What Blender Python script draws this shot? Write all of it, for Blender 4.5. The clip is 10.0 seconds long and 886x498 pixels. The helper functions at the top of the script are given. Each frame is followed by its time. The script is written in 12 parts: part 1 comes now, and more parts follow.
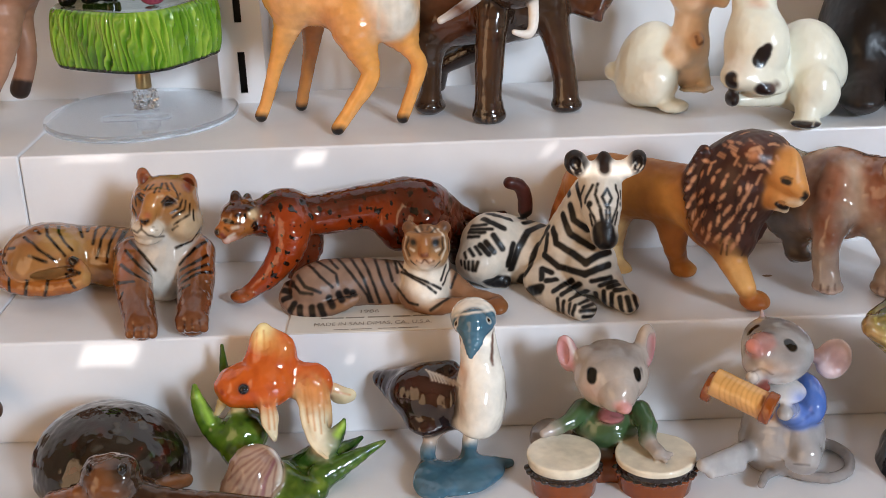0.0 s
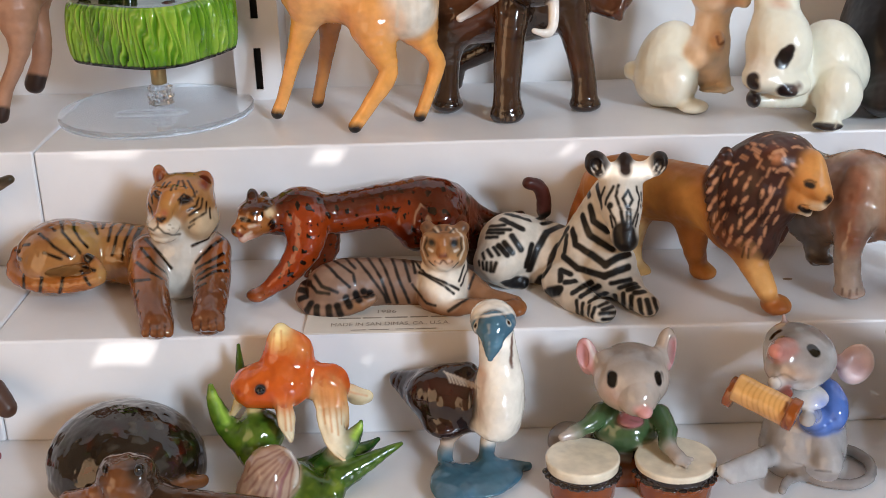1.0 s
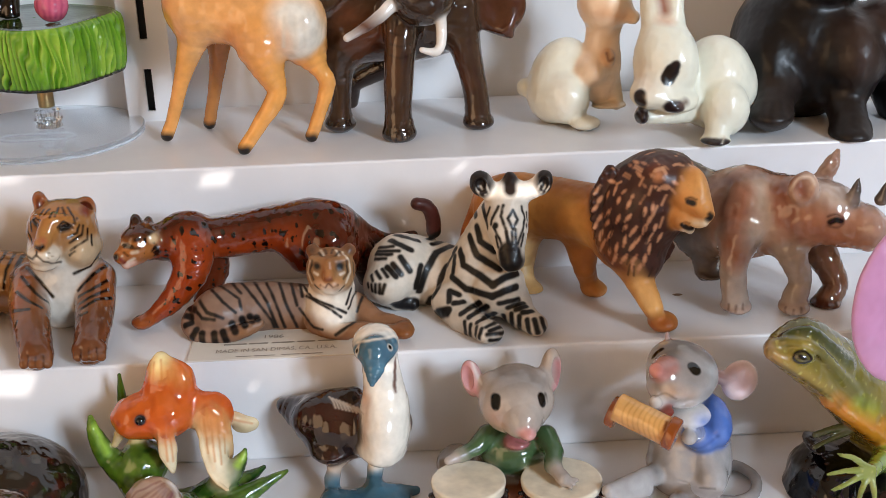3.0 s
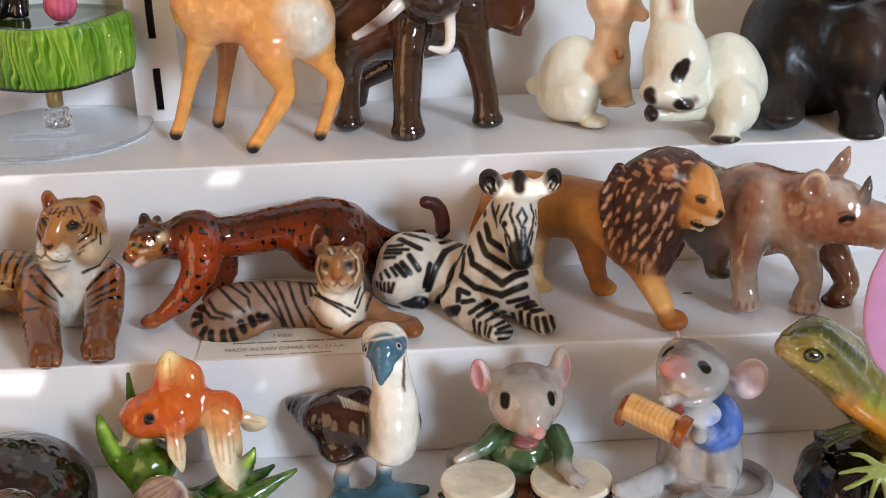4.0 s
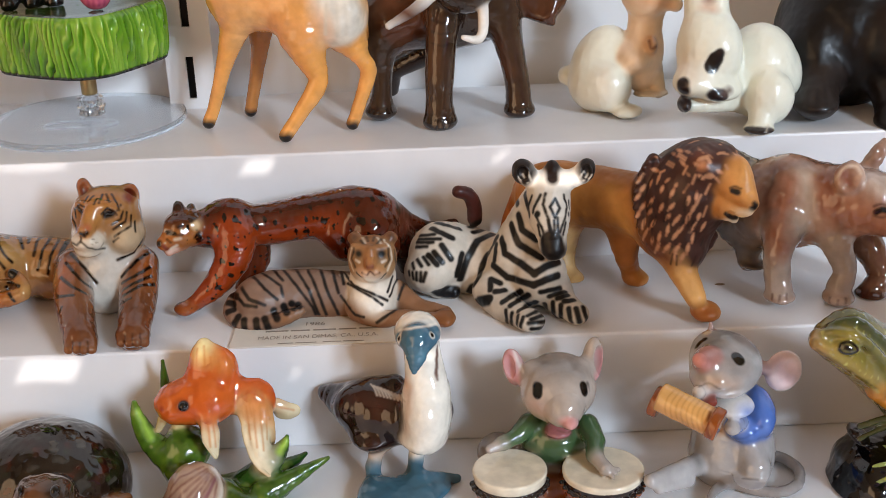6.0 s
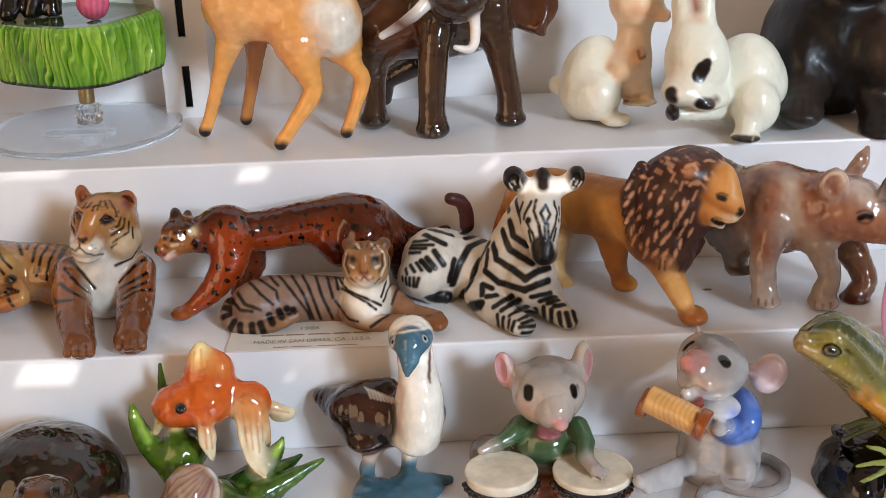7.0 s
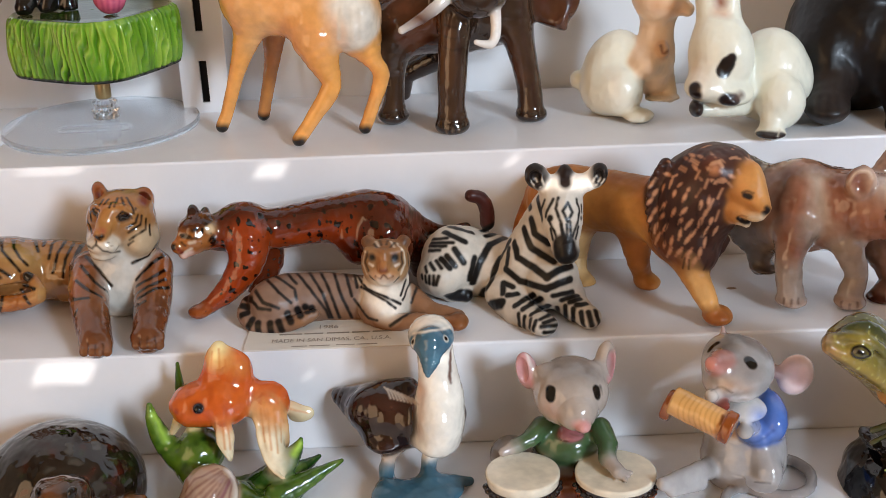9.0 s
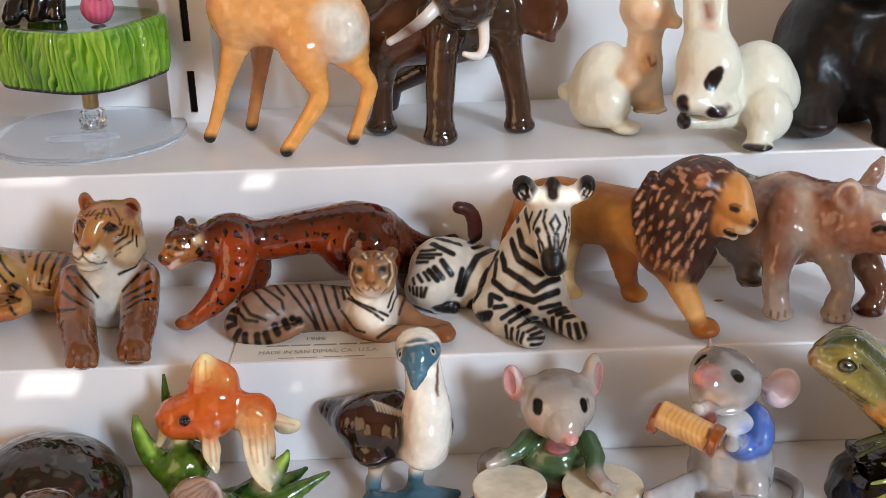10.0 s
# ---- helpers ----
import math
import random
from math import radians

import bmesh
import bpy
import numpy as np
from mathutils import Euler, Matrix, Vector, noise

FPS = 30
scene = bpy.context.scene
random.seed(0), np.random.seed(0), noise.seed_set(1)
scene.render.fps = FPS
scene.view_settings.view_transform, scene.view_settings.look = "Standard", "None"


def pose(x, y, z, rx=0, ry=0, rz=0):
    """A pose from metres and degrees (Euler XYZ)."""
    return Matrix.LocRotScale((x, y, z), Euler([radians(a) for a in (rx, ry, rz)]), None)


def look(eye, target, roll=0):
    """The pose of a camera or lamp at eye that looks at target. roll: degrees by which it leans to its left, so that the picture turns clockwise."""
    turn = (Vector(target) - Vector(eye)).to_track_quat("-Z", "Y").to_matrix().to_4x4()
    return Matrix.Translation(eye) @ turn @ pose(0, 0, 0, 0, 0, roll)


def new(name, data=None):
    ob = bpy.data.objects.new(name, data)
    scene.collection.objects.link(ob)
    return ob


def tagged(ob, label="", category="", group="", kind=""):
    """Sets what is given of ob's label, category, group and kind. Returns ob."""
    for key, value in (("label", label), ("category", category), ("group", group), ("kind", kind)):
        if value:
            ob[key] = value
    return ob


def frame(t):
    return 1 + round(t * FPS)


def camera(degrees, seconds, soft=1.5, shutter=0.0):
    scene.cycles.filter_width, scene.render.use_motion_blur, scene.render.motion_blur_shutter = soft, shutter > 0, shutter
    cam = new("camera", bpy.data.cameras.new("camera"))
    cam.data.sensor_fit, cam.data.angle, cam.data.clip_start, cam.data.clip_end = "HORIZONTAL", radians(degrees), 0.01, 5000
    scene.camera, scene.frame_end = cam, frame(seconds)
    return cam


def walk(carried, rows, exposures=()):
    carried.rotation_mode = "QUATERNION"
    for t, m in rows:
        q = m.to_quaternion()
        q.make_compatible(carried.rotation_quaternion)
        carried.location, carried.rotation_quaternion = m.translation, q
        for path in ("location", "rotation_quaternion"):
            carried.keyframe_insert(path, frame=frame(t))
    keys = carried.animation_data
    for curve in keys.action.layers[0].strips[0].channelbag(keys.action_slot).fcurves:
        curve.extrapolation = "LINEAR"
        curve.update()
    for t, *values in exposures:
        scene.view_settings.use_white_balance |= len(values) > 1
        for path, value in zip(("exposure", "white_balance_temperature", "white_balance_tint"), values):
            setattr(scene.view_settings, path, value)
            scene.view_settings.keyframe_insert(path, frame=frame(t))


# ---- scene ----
cam = camera(39.73, 10.0, soft=0.8)
PATH = [
    (0, (0.02732, -0.06372, 1.34176), (0.02364, 0.30895, 1.1965), -2.22),
    (0.5, (0.02567, -0.06035, 1.34149), (0.02084, 0.31121, 1.19343), -1.99),
    (1, (0.02338, -0.06038, 1.34255), (0.01831, 0.31156, 1.19546), -1.80),
    (1.5, (0.02432, -0.06123, 1.34285), (0.02088, 0.3107, 1.1957), -1.84),
    (2, (0.03154, -0.05823, 1.34308), (0.03949, 0.31388, 1.19654), -1.48),
    (2.2, (0.03632, -0.05722, 1.34511), (0.04913, 0.31529, 1.19994), -1.61),
    (3.3, (0.03984, -0.05663, 1.34456), (0.05225, 0.31574, 1.19901), -1.92),
    (3.5, (0.03956, -0.05727, 1.34364), (0.05151, 0.31519, 1.19827), -1.91),
    (4, (0.03994, -0.05597, 1.34398), (0.04955, 0.31663, 1.19881), -2.12),
    (4.5, (0.04058, -0.0569, 1.34464), (0.04754, 0.31592, 1.19988), -2.38),
    (5, (0.03864, -0.05784, 1.3446), (0.04218, 0.3147, 1.19899), -2.39),
    (5.5, (0.03683, -0.05526, 1.34408), (0.03801, 0.31615, 1.19559), -2.30),
    (5.7, (0.03732, -0.05522, 1.34433), (0.03849, 0.316, 1.19536), -2.28),
    (6.8, (0.03708, -0.06214, 1.34546), (0.04223, 0.31028, 1.1996), -1.96),
    (7, (0.03714, -0.06252, 1.34568), (0.04176, 0.31009, 1.20028), -2.06),
    (7.5, (0.03756, -0.06168, 1.34559), (0.04215, 0.311, 1.20037), -2.07),
    (8, (0.03689, -0.06116, 1.3457), (0.04142, 0.31217, 1.20215), -2.05),
    (8.5, (0.03652, -0.0616, 1.34543), (0.03992, 0.31108, 1.20019), -2.09),
    (9, (0.03536, -0.05761, 1.34573), (0.03546, 0.31409, 1.19794), -2.21),
    (9.5, (0.03555, -0.05627, 1.34599), (0.03743, 0.31578, 1.19911), -1.92),
    (10, (0.03581, -0.05696, 1.34686), (0.03957, 0.31553, 1.20114), -1.86),
]
walk(cam, [(t, look(eye, target, roll)) for t, eye, target, roll in PATH])

# ---- light: a bright day outside a window behind the camera, and an added warm fill ----
world = bpy.data.worlds.new("world")
scene.world = world
world.use_nodes = True
sky = world.node_tree.nodes.new("ShaderNodeTexSky")
sky.sky_type, sky.sun_disc, sky.sun_elevation, sky.sun_rotation = "NISHITA", False, radians(35), radians(160)
back = world.node_tree.nodes["Background"]
back.inputs[1].default_value = 0.10
world.node_tree.links.new(sky.outputs[0], back.inputs[0])


def window_light(name, m, width, height, power, colour):
    lamp = bpy.data.lights.new(name, "AREA")
    lamp.shape, lamp.size, lamp.size_y, lamp.energy, lamp.color = "RECTANGLE", width, height, power, colour
    ob = new(name, lamp)
    ob.matrix_world = m
    return ob


PANES = look((1.20, -1.50, 2.02), (0.05, 0.27, 1.2))
for i in (-1, 1):
    for j in (-1, 1):                           # four panes of the window behind the camera
        window_light("window_light_right", PANES @ Matrix.Translation((0.105 * i, 0.125 * j, 0)), 0.15, 0.19, 11.1, (0.745, 0.895, 1.065))
# warm fill lamp added at the left to lift the shadows; its opening is invented
window_light("fill_light_left", look((-0.99, -0.975, 1.60), (0.0, -0.975, 1.60)), 1.24, 1.38, 11.9, (1.0, 0.61, 0.31))
SUN_SIDE, SUN_RISE = 0.58, 0.50                 # metres to the right and up for each metre towards the window
sun = bpy.data.lights.new("sun", "SUN")
sun.energy, sun.angle, sun.color = 3.0, radians(0.07), (1.0, 0.93, 0.86)
new("sun", sun).matrix_world = look((SUN_SIDE, -1.0, SUN_RISE), (0, 0, 0))

# ---- materials ----
def material(name):
    m = bpy.data.materials.new(name)
    m.use_nodes = True
    return m, m.node_tree.nodes, m.node_tree.links, m.node_tree.nodes["Principled BSDF"]


def grain(nodes, links, scale, detail=4.0, coords="Object"):
    co = nodes.new("ShaderNodeTexCoord")
    n = nodes.new("ShaderNodeTexNoise")
    n.inputs["Scale"].default_value, n.inputs["Detail"].default_value = scale, detail
    links.new(co.outputs[coords], n.inputs["Vector"])
    return n


def relief(nodes, links, shader, source, height, distance=0.0005):
    b = nodes.new("ShaderNodeBump")
    b.inputs["Strength"].default_value, b.inputs["Distance"].default_value = height, distance
    links.new(source, b.inputs["Height"])
    links.new(b.outputs[0], shader.inputs["Normal"])


def vary(nodes, links, source, low, high, colour_from, shader):
    """Multiplies a colour by a mottle between low and high."""
    ramp = nodes.new("ShaderNodeMapRange")
    ramp.inputs["From Min"].default_value, ramp.inputs["From Max"].default_value = 0.3, 0.7
    ramp.inputs["To Min"].default_value, ramp.inputs["To Max"].default_value = low, high
    links.new(source, ramp.inputs["Value"])
    mul = nodes.new("ShaderNodeVectorMath")
    mul.operation = "SCALE"
    if isinstance(colour_from, tuple):
        mul.inputs[0].default_value = colour_from
    else:
        links.new(colour_from, mul.inputs[0])
    links.new(ramp.outputs[0], mul.inputs["Scale"])
    links.new(mul.outputs[0], shader.inputs["Base Color"])


def glazed(name, rough=0.07, coat=0.35, bump=0.30, mottle=0.13, sheen_scale=330, spec=0.5):
    """Painted ceramic under a clear glaze; its paint is brushed on the mesh."""
    m, nodes, links, shader = material(name)
    paint = nodes.new("ShaderNodeAttribute")
    paint.attribute_name = "paint"
    n = grain(nodes, links, 230, 6)
    deep = nodes.new("ShaderNodeGamma")             # gamma puts extra contrast into the paint colours
    deep.inputs["Gamma"].default_value = 1.16
    links.new(paint.outputs["Color"], deep.inputs["Color"])
    vary(nodes, links, n.outputs["Fac"], 1 - mottle, 1 + mottle, deep.outputs["Color"], shader)
    shader.inputs["Roughness"].default_value = rough
    shader.inputs["Specular IOR Level"].default_value = spec
    shader.inputs["Coat Weight"].default_value = coat
    shader.inputs["Coat Roughness"].default_value = 0.04
    fine = grain(nodes, links, sheen_scale, 3)
    relief(nodes, links, shader, fine.outputs["Fac"], bump, 0.0004)
    return m


def plain(name, colour, rough=0.5, low=0.92, high=1.05, scale=60, bump=0.1, metal=0.0, coat=0.0):
    m, nodes, links, shader = material(name)
    n = grain(nodes, links, scale, 6)
    vary(nodes, links, n.outputs["Fac"], low, high, colour, shader)
    shader.inputs["Roughness"].default_value, shader.inputs["Metallic"].default_value = rough, metal
    shader.inputs["Coat Weight"].default_value = coat
    fine = grain(nodes, links, scale * 12, 4)
    relief(nodes, links, shader, fine.outputs["Fac"], bump, 0.0003)
    return m


GLAZE = glazed("glazed_ceramic")
SILK = glazed("silky_ceramic", 0.28, 0.25, 0.10, 0.04)
SATIN = glazed("satin_ceramic", 0.40, 0.03, 0.2, 0.14, spec=0.32)
ROOM_PAINT = plain("beige_wall_paint", (0.46, 0.33, 0.20), 0.8, 0.94, 1.03, 8, 0.3)
RED_PAINT = plain("red_paint", (0.28, 0.03, 0.03), 0.35, 0.85, 1.1, 200, 0.1)
SCREEN_CLOTH = plain("screen_cloth", (0.45, 0.42, 0.38), 0.9)
STAIN = plain("brown_glue_spot", (0.25, 0.15, 0.08), 0.4, 0.8, 1.1, 400)
WHITE_PAINT = plain("white_painted_board", (0.78, 0.775, 0.79), 0.30, 0.92, 1.03, 32, 0.16)
WALL_PAINT = plain("white_wall_paint", (0.80, 0.80, 0.81), 0.7, 0.94, 1.03, 8, 0.35)
METAL_WHITE = plain("enamelled_steel", (0.72, 0.73, 0.75), 0.35, 0.96, 1.02, 40, 0.05)
SLOT_SHADE = plain("slot_shade_black", (0.012, 0.012, 0.014), 0.6)
FLOOR_WOOD = plain("floor_boards", (0.16, 0.10, 0.06), 0.45, 0.75, 1.15, 5, 0.2)
CARD = plain("cream_card", (0.66, 0.61, 0.54), 0.6, 0.95, 1.03, 90, 0.1)
INK = plain("printed_ink", (0.26, 0.22, 0.18), 0.7)
BRASS = plain("aged_brass_rod", (0.42, 0.30, 0.14), 0.28, 0.8, 1.1, 120, 0.1, 1.0)
PINK = glazed("pink_glazed_ceramic", 0.3, 0.4, 0.05, 0.05)


def clear_plastic(name, clear):
    m, nodes, links, shader = material(name)
    shader.inputs["Base Color"].default_value = (0.86, 0.88, 0.90, 1)
    shader.inputs["Transmission Weight"].default_value = clear
    shader.inputs["Roughness"].default_value = 0.04
    shader.inputs["IOR"].default_value = 1.46
    n = grain(nodes, links, 60, 2)
    relief(nodes, links, shader, n.outputs["Fac"], 0.02, 0.0003)
    return m


ACRYLIC, CLEAR = clear_plastic("milky_acrylic", 0.84), clear_plastic("clear_acrylic", 0.97)


# ---- modelling clay: smooth solids from balls and limbs, painted by brush ----
def tint(text):
    """A linear colour from an sRGB hex code."""
    v = [int(text[i:i + 2], 16) / 255 for i in (0, 2, 4)]
    return tuple(c / 12.92 if c <= 0.04045 else ((c + 0.055) / 1.055) ** 2.4 for c in v)


class Clay:
    """A lump of clay in millimetres: solids that melt into one another, then paint."""

    def __init__(self, cell=0.6, melt=1.5):
        self.cell, self.melt, self.solids, self.paints = cell, melt, [], []

    def limb(self, points, radii, colour, melt=None, carve=False):
        """A tapering chain of rods through the points."""
        points, r = np.array(points, np.float32), np.array(radii, np.float32)[:, None]
        self.solids.append(("rods", (points, radii), (points - r).min(0), (points + r).max(0), colour,
                            self.melt if melt is None else melt, carve))

    def ball(self, at, radii, colour, turn=(0, 0, 0), melt=None, carve=False):
        """An ellipsoid, turned by degrees about x, y and z."""
        m = np.array(Euler([radians(a) for a in turn]).to_matrix(), np.float32)
        at, radii = np.array(at, np.float32), np.array(radii, np.float32)
        reach = np.sqrt(((m * radii) ** 2).sum(1))
        self.solids.append(("ball", (at, radii, m), at - reach, at + reach, colour, self.melt if melt is None else melt, carve))

    def tub(self, top, r_base, r_top, height, colour, melt=None, tilt=(0, 0, 0)):
        """A standing drum with a flat lid, hanging down from the centre of its lid."""
        m = np.array(Euler([radians(a) for a in tilt]).to_matrix(), np.float32)
        top, r = np.array(top, np.float32), max(r_base, r_top)
        low = top - m @ np.array((0, 0, height), np.float32)
        self.solids.append(("tub", (top, r_base, r_top, height, m), np.minimum(top, low) - r - 0.5, np.maximum(top, low) + r + 0.5,
                            colour, self.melt if melt is None else melt, False))

    def brush(self, points, width, colour, soft=0.4):
        """A painted line, width being its radius."""
        self.paints.append((np.array(points, np.float32).reshape(-1, 3), width, colour, soft))

    def far(self, solid, p):
        kind, data = solid[0], solid[1]
        if kind == "rods":
            best = None
            for a, b, ra, rb in zip(data[0], data[0][1:], data[1], data[1][1:]):
                ab = b - a
                s = np.clip(((p - a) @ ab) / max(float(ab @ ab), 1e-6), 0, 1)
                e = np.sqrt(((p - a - s[..., None] * ab) ** 2).sum(-1)) - (ra + (rb - ra) * s)
                best = e if best is None else np.minimum(best, e)
            return best
        if kind == "tub":
            top, r0, r1, height, m = data
            q = (p - top) @ m
            r = r1 + (r0 - r1) * np.clip(-q[..., 2] / height, 0, 1)
            a, b = np.sqrt(q[..., 0] ** 2 + q[..., 1] ** 2) - r + 0.6, np.abs(q[..., 2] + height / 2) - height / 2 + 0.6
            return np.minimum(np.maximum(a, b), 0) + np.sqrt(np.maximum(a, 0) ** 2 + np.maximum(b, 0) ** 2) - 0.6
        at, radii, m = data
        q = (p - at) @ m / radii
        k0 = np.sqrt((q * q).sum(-1))
        k1 = np.sqrt(((q / radii) ** 2).sum(-1))
        return k0 * (k0 - 1) / np.maximum(k1, 1e-6)

    def join(self, d, e, melt, carve):
        if carve:
            return -self.join(-d, e, melt, False)
        if melt <= 0:
            return np.minimum(d, e)
        h = np.maximum(melt - np.abs(d - e), 0) / melt
        return np.minimum(d, e) - h * h * melt / 4

    def field(self, p):
        d = np.full(p.shape[:-1], 9.0, np.float32)
        for s in self.solids:
            edge = s[5] + 1.5
            near = np.all((p > s[2] - edge) & (p < s[3] + edge), -1)
            d[near] = self.join(d[near], self.far(s, p[near]), s[5], s[6])
        return d

    def slope(self, p, d, h=0.25):
        """The outward normals at the points, where d is their field."""
        n = np.stack([self.field(p + np.array(e, np.float32) * h) - d for e in ((1, 0, 0), (0, 1, 0), (0, 0, 1))], 1)
        return n / np.maximum(np.sqrt((n * n).sum(1)), 1e-4)[:, None]

    def refine(self, p, f, floor=None):
        """Splits every face in four and draws the points onto the skin."""
        edges = np.sort(np.stack([f, np.roll(f, -1, 1)], -1), -1).reshape(-1, 2)
        keys, where = np.unique(edges[:, 0].astype(np.int64) * len(p) + edges[:, 1], return_inverse=True)
        ends = np.stack([keys // len(p), keys % len(p)], 1)
        where = where.reshape(-1, 4)
        mids, centres = p[ends].mean(1), p[f].mean(1)
        m0, c0 = len(p), len(p) + len(keys)
        c = c0 + np.arange(len(f))
        faces = np.concatenate([np.stack([f[:, i], m0 + where[:, i], c, m0 + where[:, i - 1]], 1) for i in range(4)])
        q = np.concatenate([p, mids, centres]).astype(np.float32)
        d = self.field(q)
        n = self.slope(q, d)
        q = q - n * np.clip(d, -0.4, 0.4)[:, None]
        q = q - n * np.clip(self.field(q), -0.2, 0.2)[:, None]
        if floor is not None:
            q[:, 2] = np.maximum(q[:, 2], floor)
        return q, faces, n

    def surface(self, floor=None):
        """The skin of the clay: points and four-cornered faces."""
        h = self.cell
        keep = [s for s in self.solids if not s[6]]
        lo = np.min([s[2] for s in keep], 0) - 3 * h
        hi = np.max([s[3] for s in keep], 0) + 3 * h
        n = np.ceil((hi - lo) / h).astype(int) + 1
        axes = [(lo[i] + h * np.arange(n[i])).astype(np.float32) for i in range(3)]
        d = np.full(n, 6.0, np.float32)
        for s in self.solids:
            edge = s[5] + 2.5 * h
            i0 = np.clip(np.floor((s[2] - edge - lo) / h).astype(int), 0, n)
            i1 = np.clip(np.ceil((s[3] + edge - lo) / h).astype(int) + 1, 0, n)
            if np.any(i1 <= i0):
                continue
            box = tuple(slice(i0[k], i1[k]) for k in range(3))
            p = np.stack(np.meshgrid(*[axes[k][box[k]] for k in range(3)], indexing="ij"), -1)
            d[box] = self.join(d[box], self.far(s, p), s[5], s[6])
        if floor is not None:
            d = np.maximum(d, (floor - axes[2])[None, None, :])
        d[0], d[-1], d[:, 0], d[:, -1], d[:, :, 0], d[:, :, -1] = 6, 6, 6, 6, 6, 6
        inside = d < 0
        count = np.zeros(n - 1, np.int8)
        corners = [(i, j, k) for i in (0, 1) for j in (0, 1) for k in (0, 1)]
        part = lambda a, c: a[c[0]:n[0] - 1 + c[0], c[1]:n[1] - 1 + c[1], c[2]:n[2] - 1 + c[2]]
        for c in corners:
            count += part(inside, c)
        cells = np.argwhere((count > 0) & (count < 8))
        number = np.full(n - 1, -1, np.int64)
        number[tuple(cells.T)] = np.arange(len(cells))
        total, hits = np.zeros((len(cells), 3), np.float64), np.zeros(len(cells))
        for c in corners:
            for axis in range(3):
                if c[axis]:
                    continue
                e = list(c)
                e[axis] = 1
                da, db = d[tuple((cells + c).T)], d[tuple((cells + e).T)]
                cross = (da < 0) != (db < 0)
                s = np.where(cross, da / np.where(cross, da - db, 1), 0)
                point = np.array(c, np.float64)[None].repeat(len(cells), 0)
                point[:, axis] += s
                total += point * cross[:, None]
                hits += cross
        points = lo + h * (cells + total / hits[:, None])
        faces = []
        for axis in range(3):
            u, v = (axis + 1) % 3, (axis + 2) % 3
            lower = [slice(1, -1)] * 3
            lower[axis] = slice(0, -1)
            upper = list(lower)
            upper[axis] = slice(1, None)
            a, b = inside[tuple(lower)], inside[tuple(upper)]
            at = np.argwhere(a != b)
            at[:, u] += 1
            at[:, v] += 1
            out = inside[tuple(at.T)]
            quad = []
            for du, dv in ((0, 0), (1, 0), (1, 1), (0, 1)):
                q = at.copy()
                q[:, u] -= du
                q[:, v] -= dv
                quad.append(number[tuple(q.T)])
            quad = np.stack(quad, 1)
            quad[~out] = quad[~out][:, ::-1]
            faces.append(quad)
        return points.astype(np.float32), np.concatenate(faces)

    def colours(self, p, spots=None, blend=0.4):
        total, weight = np.zeros((len(p), 3)), np.zeros(len(p))
        for s in self.solids:
            if s[6]:
                continue
            near = np.all((p > s[2] - 4) & (p < s[3] + 4), 1)
            w = np.exp(-np.clip(self.far(s, p[near]) / blend, -6, 12))
            total[near] += w[:, None] * np.array(s[4])
            weight[near] += w
        col = total / np.maximum(weight, 1e-9)[:, None]
        washes, lines = [s for s in self.paints if s[3] >= 2], [s for s in self.paints if s[3] < 2]
        for line, width, colour, soft in washes + lines:
            if spots and soft < 2:
                col, spots = spots(p, col), None
            near = np.all((p > line.min(0) - width - soft) & (p < line.max(0) + width + soft), 1)
            q = p[near]
            if not len(q):
                continue
            d = np.sqrt(((q - line[0]) ** 2).sum(1))
            for a, b in zip(line[:-1], line[1:]):
                ab = b - a
                s = np.clip(((q - a) @ ab) / max(float(ab @ ab), 1e-6), 0, 1)
                d = np.minimum(d, np.sqrt(((q - a - s[:, None] * ab) ** 2).sum(1)))
            w = np.clip((width + soft - d) / (2 * soft), 0, 1)[:, None]
            col[near] = col[near] * (1 - w) + np.array(colour) * w
        return spots(p, col) if spots else col

    def knead(self, p, depth, n):
        """Moves the skin in and out a little, as worked by hand."""
        lump = 0.7 * speckle(p, 5.0, 71) + 0.5 * speckle(p, 2.4, 72)
        q = p + n * (depth * lump)[:, None]
        q[:, 2] = np.where(p[:, 2] < 0.3, p[:, 2], q[:, 2])
        return q


def quads(name, points, faces, material, colours=None, smooth=True):
    """A mesh from point and face arrays, in metres."""
    me = bpy.data.meshes.new(name)
    me.vertices.add(len(points))
    me.vertices.foreach_set("co", np.ascontiguousarray(points, np.float32).ravel())
    me.loops.add(faces.size)
    me.loops.foreach_set("vertex_index", np.ascontiguousarray(faces, np.int32).ravel())
    me.polygons.add(len(faces))
    me.polygons.foreach_set("loop_start", np.arange(0, faces.size, 4, dtype=np.int32))
    me.update(calc_edges=True)
    if smooth:
        me.polygons.foreach_set("use_smooth", np.ones(len(faces), bool))
    if colours is not None:
        layer = me.color_attributes.new("paint", "FLOAT_COLOR", "POINT")
        layer.data.foreach_set("color", np.c_[colours, np.ones(len(colours))].astype(np.float32).ravel())
    me.materials.append(material)
    me.validate()
    return me


def figurine(clay, name, at, material, label, category="figurine", spots=None, floor=0.0, depth=0.07):
    """Bakes the clay into one mesh standing at a place; spots may add paint by position."""
    p, f = clay.surface(floor)
    p, f, n = clay.refine(p, f, floor)
    col = clay.colours(p, spots)
    ob = new(name, quads(name, clay.knead(p, depth, n) / 1000, f, material, col))
    ob.location = at
    return tagged(ob, label, category, "animal figurines on the stepped display")


